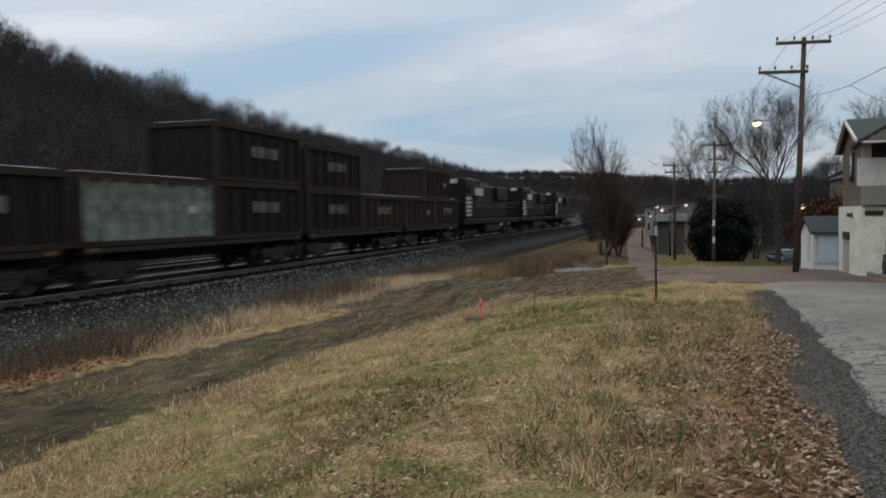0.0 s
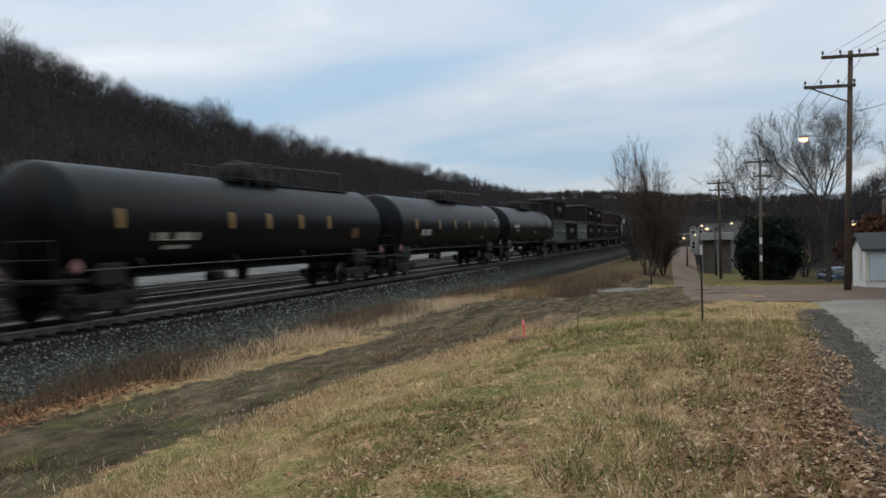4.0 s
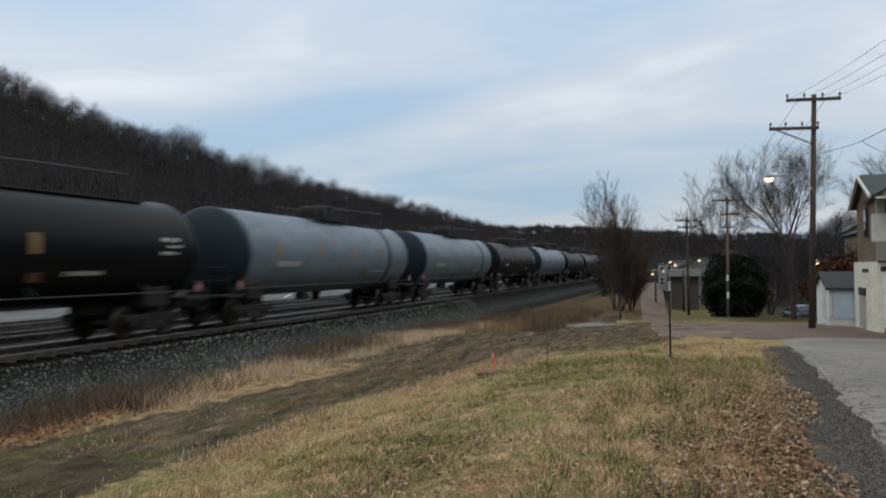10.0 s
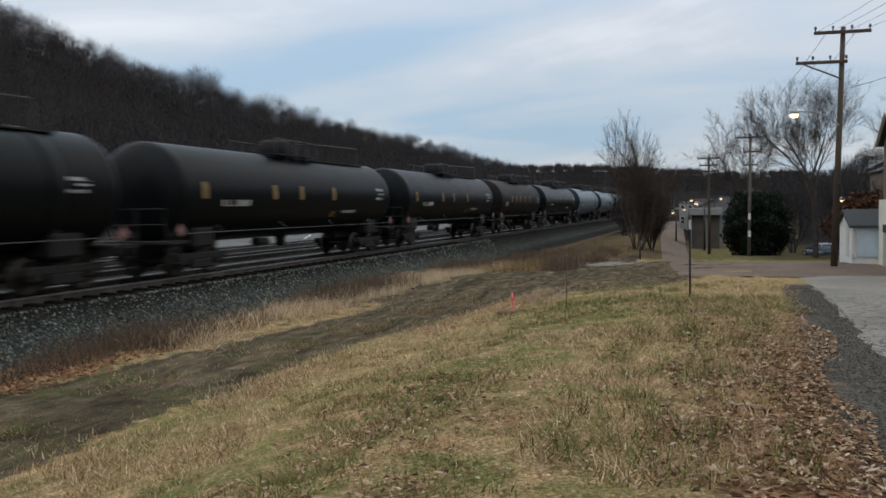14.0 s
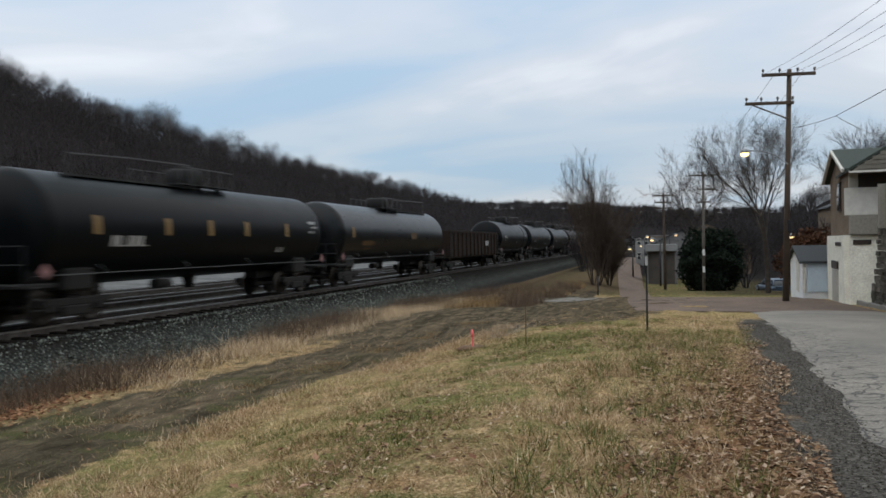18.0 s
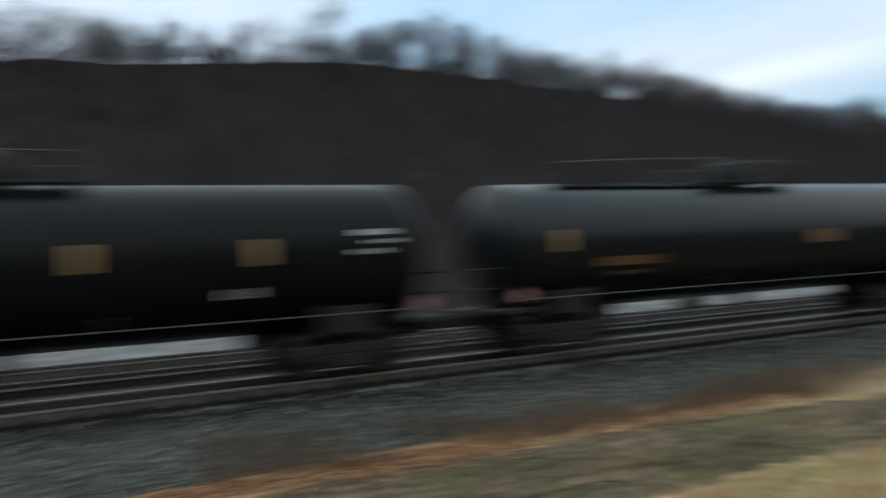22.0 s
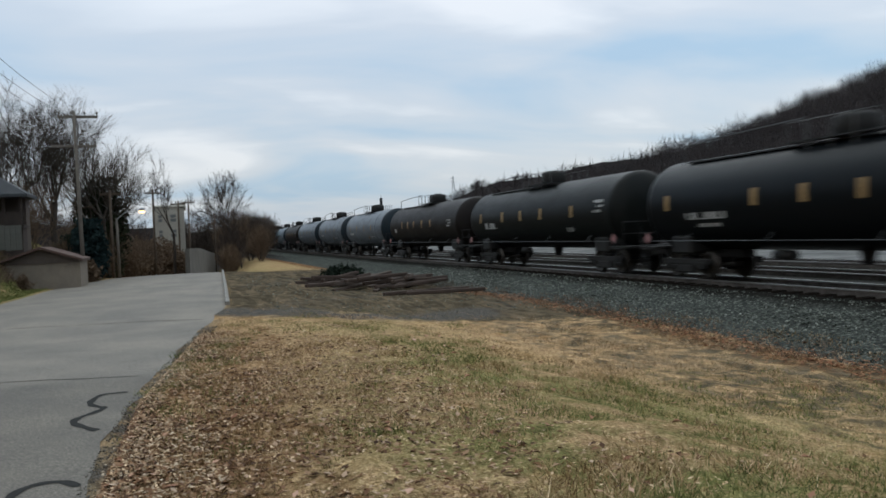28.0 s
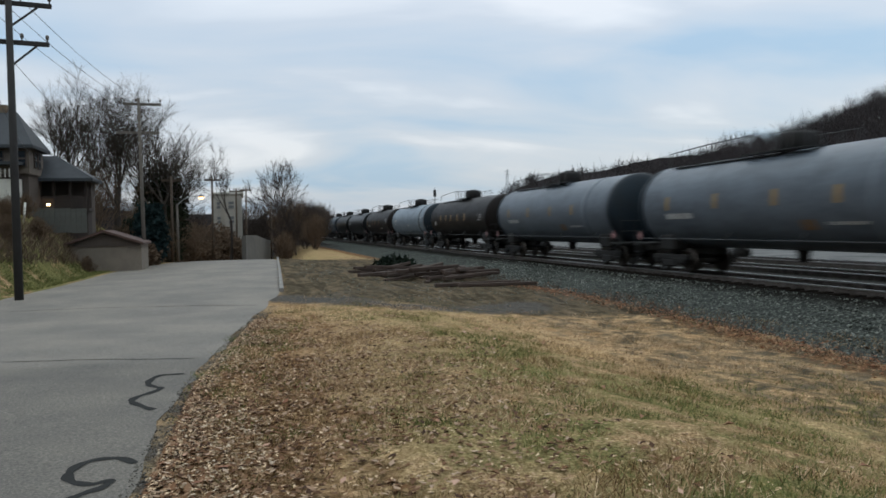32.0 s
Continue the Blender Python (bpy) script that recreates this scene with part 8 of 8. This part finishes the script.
def verge_points(n, x0, x1, y1, seed, power=1.0):
    rs = np.random.RandomState(seed)
    X = x0 + (x1 - x0) * rs.rand(n)
    E = lerp_table(X, ROAD_NEAR) + 0.16 + 0.22 * smooth(0, 3, X) + 0.4 * value_noise(X, X * 0, 0.9, 59) * smooth(-2, 3, X)
    Y = E + (y1 - E) * rs.rand(n) ** power
    return X, Y, rs


def in_lane(X, Y):
    far = lerp_table(X, LANE_FAR)
    near_ = lerp_table(X, LANE_NEAR)
    yard = (X < -22.3 + 0.12 * Y) | (X > 27)
    return ((Y > near_) & (Y < far) & (X > -2)) | yard


def value_noise(X, Y, size, seed):
    """Smooth random field between 0 and 1 with cells of that size in metres."""
    g = np.random.RandomState(seed).rand(257, 257)
    u, v = (X / size + 100.3) % 256, (Y / size + 100.7) % 256
    i, j = u.astype(int), v.astype(int)
    fu, fv = u - i, v - j
    fu, fv = fu * fu * (3 - 2 * fu), fv * fv * (3 - 2 * fv)
    return (g[i, j] * (1 - fu) + g[i + 1, j] * fu) * (1 - fv) + (g[i, j + 1] * (1 - fu) + g[i + 1, j + 1] * fu) * fv


def patches(X, Y, seed):
    return 0.45 * value_noise(X, Y, 2.4, seed) + 0.33 * value_noise(X, Y, 0.75, seed + 1) + 0.22 * value_noise(X, Y, 0.22, seed + 2)


# uneven turf in straw, ochre and green patches, densest near the camera
X_, Y_, rs_ = verge_points(560000, -24, 30, 11.8, 1)
far_ = (X_ < -3) & (Y_ > 5.5) & (rs_.rand(len(X_)) < 0.35)
keep_ = ~far_ & (~in_lane(X_, Y_) | (rs_.rand(len(X_)) < 0.22)) & (rs_.rand(len(X_)) < np.clip(8.0 / (np.hypot(X_, Y_) + 1), 0.22, 1))
keep_ &= rs_.rand(len(X_)) > 0.8 * bare_mud(X_, Y_)
keep_ &= (Y_ < lerp_table(X_, LANE_FAR) - 0.1) | (X_ < -1) | (X_ > 20) | (rs_.rand(len(X_)) < 0.12)
keep_ &= rs_.rand(len(X_)) < 0.35 + 1.3 * value_noise(X_, Y_, 0.35, 71)
X_, Y_ = X_[keep_], Y_[keep_]
g_ = patches(X_, Y_, 61) + 0.10 * np.exp(-((Y_ - 2.4) / 1.8) ** 2) + 0.09 * smooth(-1, -4, X_) * smooth(-0.2, 1.6, Y_) - 0.12 * smooth(-9, -14, X_) - 0.03 * smooth(1, 4, X_) - 0.14 * np.exp(-((Y_ - lerp_table(X_, LANE_NEAR) + 0.9) / 1.0) ** 2) * (X_ > 0) + 0.05 * rs_.normal(size=len(X_))
o_ = patches(X_, Y_, 64) + 0.13 * smooth(-1, -4, X_) + 0.06 * rs_.normal(size=len(X_))
tall_ = 0.030 + 0.075 * value_noise(X_, Y_, 0.5, 67) ** 2 + 0.03 * value_noise(X_, Y_, 2.1, 68)
green_ = g_ > 0.57
ochre_ = ~green_ & (o_ > 0.575)
straw_ = ~green_ & ~ochre_
blades("dry_turf", X_[straw_], Y_[straw_], tall_[straw_], 0.005, 1.4, STRAW, "short dry straw-coloured turf on the verge", 2)
blades("ochre_turf", X_[ochre_], Y_[ochre_], tall_[ochre_], 0.005, 1.5, OCHRE, "withered brown-gold turf on the verge", 4)
blades("green_turf", X_[green_], Y_[green_], tall_[green_] * 1.1, 0.005, 1.1, GREENBLADE, "short dull green turf on the verge", 3)
# grassy strip between the wheel tracks of the lane
lx_ = 3 + 25 * rs_.rand(9000)
ly_ = 0.5 * (lerp_table(lx_, LANE_NEAR) + lerp_table(lx_, LANE_FAR)) + rs_.normal(0, 0.32, 9000)
ok_ = value_noise(lx_, ly_, 0.9, 73) > 0.42
blades("lane_grass", lx_[ok_], ly_[ok_], 0.05, 0.006, 1.4, OCHRE, "thin withered grass between the wheel tracks", 5)
# tufts of longer grass
rs_ = np.random.RandomState(9)
n_ = 1500
cx_, cy_, _ = verge_points(n_, -20, 30, 9.0, 10)
ok_ = ~in_lane(cx_, cy_) & (patches(cx_, cy_, 81) > 0.46)
cx_, cy_ = np.repeat(cx_[ok_], 22), np.repeat(cy_[ok_], 22)
cx_, cy_ = cx_ + rs_.normal(0, 0.07, cx_.size), cy_ + rs_.normal(0, 0.07, cy_.size)
blades("grass_tufts", cx_, cy_, 0.085, 0.004, 1.3, STRAW, "tufts of longer dry grass", 11)
n_ = 420
cx_, cy_, _ = verge_points(n_, -16, 24, 5.0, 12)
ok_ = patches(cx_, cy_, 61) > 0.48
cx_, cy_ = np.repeat(cx_[ok_], 44), np.repeat(cy_[ok_], 44)
cx_, cy_ = cx_ + rs_.normal(0, 0.10, cx_.size), cy_ + rs_.normal(0, 0.10, cy_.size)
blades("green_tufts", cx_, cy_, 0.10, 0.005, 1.1, GREENBLADE, "tufts of green grass between the leaves", 13)
# green clumps along the crumbling road edge
cx_ = -17 + 19 * rs_.rand(150)
cy_ = lerp_table(cx_, ROAD_NEAR) + 0.12 + 1.1 * rs_.rand(150) ** 1.6
ok_ = value_noise(cx_, cy_, 0.8, 77) > 0.42
cx_, cy_ = np.repeat(cx_[ok_], 70), np.repeat(cy_[ok_], 70)
cx_, cy_ = cx_ + rs_.normal(0, 0.13, cx_.size), cy_ + rs_.normal(0, 0.09, cy_.size)
blades("edge_clumps", cx_, cy_, 0.075, 0.005, 1.2, GREENBLADE, "dull green clumps along the road edge", 51)
ex_ = -18 + 19 * rs_.rand(5200)
ey_ = lerp_table(ex_, ROAD_NEAR) + 0.1 + 0.9 * rs_.rand(5200)
ok_ = value_noise(ex_, ey_, 0.6, 78) > 0.45
flakes("pale_litter", ex_[ok_], ey_[ok_], 0.022, PALEBITS, "bleached leaf litter along the road edge", "leaves", 52, 0.05)
# rank tussocks beside the road shoulder
tx_ = np.repeat(5.0 + 14 * rs_.rand(420), 26)
ty_ = np.repeat(lerp_table(tx_[::26], ROAD_NEAR) + 1.1 + 2.0 * rs_.rand(420), 26)
tx_, ty_ = tx_ + rs_.normal(0, 0.10, tx_.size), ty_ + rs_.normal(0, 0.10, ty_.size)
pick_ = rs_.rand(420)[np.arange(tx_.size) // 26] < 0.5
blades("green_tussocks", tx_[pick_], ty_[pick_], 0.15, 0.006, 1.1, GREENBLADE, "rank green tussocks beside the road", 41)
blades("dry_tussocks", tx_[~pick_], ty_[~pick_], 0.13, 0.005, 1.2, STRAW, "rank dry tussocks beside the road", 42)
# green strip below the bank across the road
gx_ = -56 + 32 * rs_.rand(22000)
gy_ = lerp_table(gx_, ROAD_FAR) - 0.3 - 1.9 * rs_.rand(22000)
blades("roadside_grass", gx_, gy_, 0.10, 0.012, 0.9, GREENBLADE, "green grass strip below the bank", 43)
gx_ = -54 + 30 * rs_.rand(9000)
gy_ = lerp_table(gx_, ROAD_FAR) - 1.7 - 1.6 * rs_.rand(9000)
blades("bank_scrub", gx_, gy_, 0.4, 0.014, 1.0, WEEDS, "dead brown scrub on the roadside bank", 44)
# bleached fringe along the bank above the lane
fx_ = 2 + 24 * rs_.rand(9000)
fy_ = lerp_table(fx_, LANE_NEAR) - 0.35 + rs_.normal(0, 0.35, 9000)
blades("bank_fringe", fx_, fy_, 0.10, 0.008, 0.9, STRAW, "bleached grass fringe above the dirt lane", 14)
# tall dry grass between the lane and the ballast
cl_ = rs_.rand(900)
wx_ = np.repeat(14.5 + 36 * cl_, 22) + rs_.normal(0, 0.3, 900 * 22)
wy_ = np.repeat(10.4 + 2.2 * rs_.rand(900) + 0.3 * np.sin(4 + 46 * cl_), 22) + rs_.normal(0, 0.22, 900 * 22)
ok_ = patch_noise(wx_, wx_ * 0, 0.55, 1.0) + 0.35 * rs_.rand(len(wx_)) > 0.36
blades("tall_dry_grass", wx_[ok_], wy_[ok_], 0.30, 0.007, 1.1, TALLSTRAW, "tall pale dry grass along the ballast foot", 15)
wx_ = 14 + 40 * rs_.rand(15000)
wy_ = 10.9 + 2.0 * rs_.rand(15000)
ok_ = patch_noise(wx_, wx_ * 0, 0.5, 2.2) + 0.3 * rs_.rand(len(wx_)) > 0.62
wx_, wy_ = wx_[ok_], wy_[ok_]
blades("dead_weeds", wx_, wy_, 0.55, 0.008, 0.8, WEEDS, "dark dead weed stalks along the ballast foot", 16)
wx_ = 2 + 14 * rs_.rand(9000)
wy_ = 11.5 + 1.7 * rs_.rand(9000)
ok_ = patch_noise(wx_, wy_, 1.1, 3.0) + 0.3 * rs_.rand(9000) > 0.5
blades("dead_weeds", wx_[ok_], wy_[ok_], 0.34, 0.006, 1.0, WEEDS, "dark dead weeds along the ballast foot", 46)
wx_ = -44 + 44 * rs_.rand(5000)
wy_ = lerp_table(wx_, FOOT) - 0.7 + 1.5 * rs_.rand(5000)
ok_ = patch_noise(wx_, wy_, 0.9, 4.0) + 0.25 * rs_.rand(5000) > 0.62
wx_, wy_ = wx_[ok_], wy_[ok_]
blades("dead_weeds", wx_, wy_, 0.2, 0.008, 0.9, WEEDS, "dark low weeds along the ballast foot", 17)
# scrub towards the shrub tree and on the railway bank
wx_ = 36 + 26 * rs_.rand(13000)
wy_ = 6.0 + 6.5 * rs_.rand(13000) ** 1.2
ok_ = value_noise(wx_, wy_, 2.6, 83) > 0.52
ko_ = (value_noise(wx_, wy_, 1.5, 84) > 0.55) & ~ok_
blades("bank_scrub", wx_[ok_], wy_[ok_], 0.42, 0.010, 0.8, OCHRE, "withered scrub grass on the railway bank", 18)
blades("bank_weeds", wx_[ko_], wy_[ko_], 0.6, 0.010, 0.7, WEEDS, "dark dead weeds on the railway bank", 53)
# fallen leaves, drifted into patches
X_, Y_, rs_ = verge_points(26000, -18, 3, 2.6, 21, 2.2)
ok_ = patches(X_, Y_, 91) + 0.22 * rs_.rand(len(X_)) - 0.05 * np.clip(Y_ + 0.5, 0, 3) > 0.615
X_, Y_ = X_[ok_], Y_[ok_]
flakes("fallen_leaves", X_, Y_, 0.034, LEAVES, "brown fallen leaves on the verge", "leaves", 22, 0.045)
X_, Y_, rs_ = verge_points(14000, 1, 18, 3.4, 23, 1.5)
ok_ = patches(X_, Y_, 94) + 0.25 * rs_.rand(len(X_)) > 0.685
X_, Y_ = X_[ok_], Y_[ok_]
flakes("fallen_leaves", X_, Y_, 0.030, LEAVES, "brown fallen leaves along the road edge", "leaves", 24, 0.045)
X_, Y_, rs_ = verge_points(2200, -22, 26, 8.5, 25)
flakes("fallen_leaves", X_, Y_, 0.032, LEAVES, "scattered brown leaves in the grass", "leaves", 26, 0.05)
X_, Y_, rs_ = verge_points(260, -16, 14, 4.5, 49, 1.4)
flakes("large_leaves", X_, Y_, 0.048, PINKLEAF, "large curled tan leaves lying on the grass", "leaves", 50, 0.06)
rs_ = np.random.RandomState(30)
X_ = -34 + 50 * rs_.rand(6500)
Y_ = lerp_table(X_, FOOT) - 0.45 + 0.42 * rs_.normal(size=6500)
X2_ = 1 + 15 * rs_.rand(3800)
ok_ = value_noise(X2_, X2_ * 0, 1.7, 85) + 0.3 * rs_.rand(3800) > 0.45
Y2_ = lerp_table(X2_, FOOT) - 1.5 + 0.45 * rs_.normal(size=3800)
X_, Y_ = np.concatenate([X_, X2_[ok_]]), np.concatenate([Y_, Y2_[ok_]])
flakes("russet_leaf_drift", X_, Y_, 0.046, RUSSET, "drift of russet leaves along the ballast foot", "leaves", 31, 0.04)
X_, Y_, rs_ = verge_points(9000, -18, 1, 2.2, 27, 1.9)
flakes("leaf_bits", X_, Y_, 0.018, STRAW, "bleached stalk and leaf bits in the litter", "leaves", 28, 0.055)
X_, Y_, rs_ = verge_points(3600, 2, 18, 3.0, 47, 1.7)
flakes("leaf_bits", X_, Y_, 0.019, PALEBITS, "bleached leaf bits in the roadside grass", "leaves", 48, 0.07)
X_, Y_, rs_ = verge_points(3000, 2.5, 16, 0.4, 29, 1.5)
flakes("fallen_leaves", X_, Y_, 0.036, LEAVES, "brown fallen leaves along the road shoulder", "leaves", 45, 0.06)
# loose stones
rs_ = np.random.RandomState(33)
X_ = -48 + 100 * rs_.rand(16000)
Y_ = lerp_table(X_, FOOT) + 0.1 + (14.35 - lerp_table(X_, FOOT)) * rs_.rand(16000)
pebbles("ballast_stones", X_, Y_, 0.036, LOOSE, "loose grey ballast stones on the shoulder", 34)
X_ = 2 + 22 * rs_.rand(6000) ** 1.3
Y_ = lerp_table(X_, ROAD_NEAR) + 0.05 + 0.9 * rs_.rand(6000)
pebbles("shoulder_gravel", X_, Y_ - 0.12, 0.010, GRIT, "fine dark gravel on the road shoulder", 35, 0.01)
X_ = -20 + 24 * rs_.rand(3500)
Y_ = lerp_table(X_, ROAD_NEAR) + 0.02 + 0.35 * rs_.rand(3500)
pebbles("edge_gravel", X_, Y_ - 0.05, 0.010, GRIT, "fine gravel along the road edge", 36, 0.01)
X_ = -50 + 27 * rs_.rand(3500)
Y_ = 1.2 + 11.5 * rs_.rand(3500)
pebbles("yard_gravel", X_, Y_, 0.022, LOOSE, "scattered gravel in the yard", 37, 0.0)

# tar-sealed cracks on the road
TAR = Nodes("sealing_tar", 0.9, spec=0.03).color((0.032, 0.032, 0.031)).mat


def curve_through(pts, n=6):
    """Points along a smooth curve through the given ones."""
    out = []
    for i in range(len(pts) - 1):
        p0, p1, p2, p3 = pts[max(i - 1, 0)], pts[i], pts[i + 1], pts[min(i + 2, len(pts) - 1)]
        for k in range(n):
            t = k / n
            out.append(tuple(0.5 * (2 * p1[j] + (p2[j] - p0[j]) * t + (2 * p0[j] - 5 * p1[j] + 4 * p2[j] - p3[j]) * t * t + (3 * p1[j] - p0[j] - 3 * p2[j] + p3[j]) * t ** 3) for j in (0, 1)))
    return out + [pts[-1]]


def tar_line(label, pts, w):
    pts = curve_through(pts)
    bm = bmesh.new()
    prev = None
    for i, (x, y) in enumerate(pts):
        a = pts[max(0, i - 1)]
        b = pts[min(len(pts) - 1, i + 1)]
        d = Vector((b[0] - a[0], b[1] - a[1], 0)).normalized()
        nrm = Vector((-d.y, d.x, 0)) * w * (0.7 + 0.45 * abs(math.sin(i * 0.41)))
        t = (y - float(lerp_table(x, ROAD_FAR))) / (float(lerp_table(x, ROAD_NEAR)) - float(lerp_table(x, ROAD_FAR)))
        z = float(lerp_table(x, ROAD_Z)) + 0.0125 + 0.05 * (1 - (2 * t - 1) ** 2)
        row = [bm.verts.new((x + nrm.x, y + nrm.y, z)), bm.verts.new((x - nrm.x, y - nrm.y, z))]
        if prev:
            bm.faces.new((prev[0], prev[1], row[1], row[0]))
        prev = row
    return tagged(part("sealed_crack", bm, TAR), label, "road crack", kind="structure")


def wavy(x0, y0, x1, y1, n, amp, seed):
    rnd = random.Random(seed)
    return [(x0 + (x1 - x0) * i / n + rnd.uniform(-amp, amp) * 0.5, y0 + (y1 - y0) * i / n + amp * math.sin(i * 1.3 + seed) + rnd.uniform(-amp, amp) * 0.3) for i in range(n + 1)]


tar_line("winding tar-sealed crack on the road", [(-11.03, -2.05), (-11.0, -2.2), (-10.95, -2.35), (-10.6, -2.43), (-10.29, -2.42), (-10.1, -2.33), (-9.99, -2.25), (-9.75, -2.32), (-9.46, -2.46), (-9.2, -2.47), (-8.96, -2.36), (-8.7, -2.2)], 0.042)
tar_line("winding tar-sealed crack on the road", [(-6.6, -2.12), (-6.78, -2.25), (-6.79, -2.41), (-6.65, -2.53), (-6.4, -2.56), (-6.21, -2.51), (-6.09, -2.36), (-6.15, -2.24), (-6.0, -2.26), (-5.85, -2.38), (-5.6, -2.5), (-5.2, -2.5)], 0.04)
tar_line("thin transverse crack across the road", wavy(-12.4, -2.0, -13.6, -7.9, 14, 0.05, 3), 0.016)
tar_line("thin transverse crack across the road", wavy(-22.0, -0.8, -23.0, -7.3, 12, 0.1, 5), 0.03)
tar_line("dark sealed seam along the yard entrance", [(-22.6 + 0.4 * math.sin(i), 0.0 + i * 1.0) for i in range(3)], 0.09)


def motions():
    """The train rolls along the line at a steady pace; a car drives up the street."""
    for car, s0 in TRAIN:
        walk(car, [(t, on_line(s0 + SPEED * t)) for t in range(0, 33, 2)])
    walk(SUV, [(t, suv_pose(t)) for t in (0, 8, 16, 20, 21, 22, 23, 23.5, 24, 24.5, 25, 25.5, 26, 27, 28, 30, 32)])


motions()
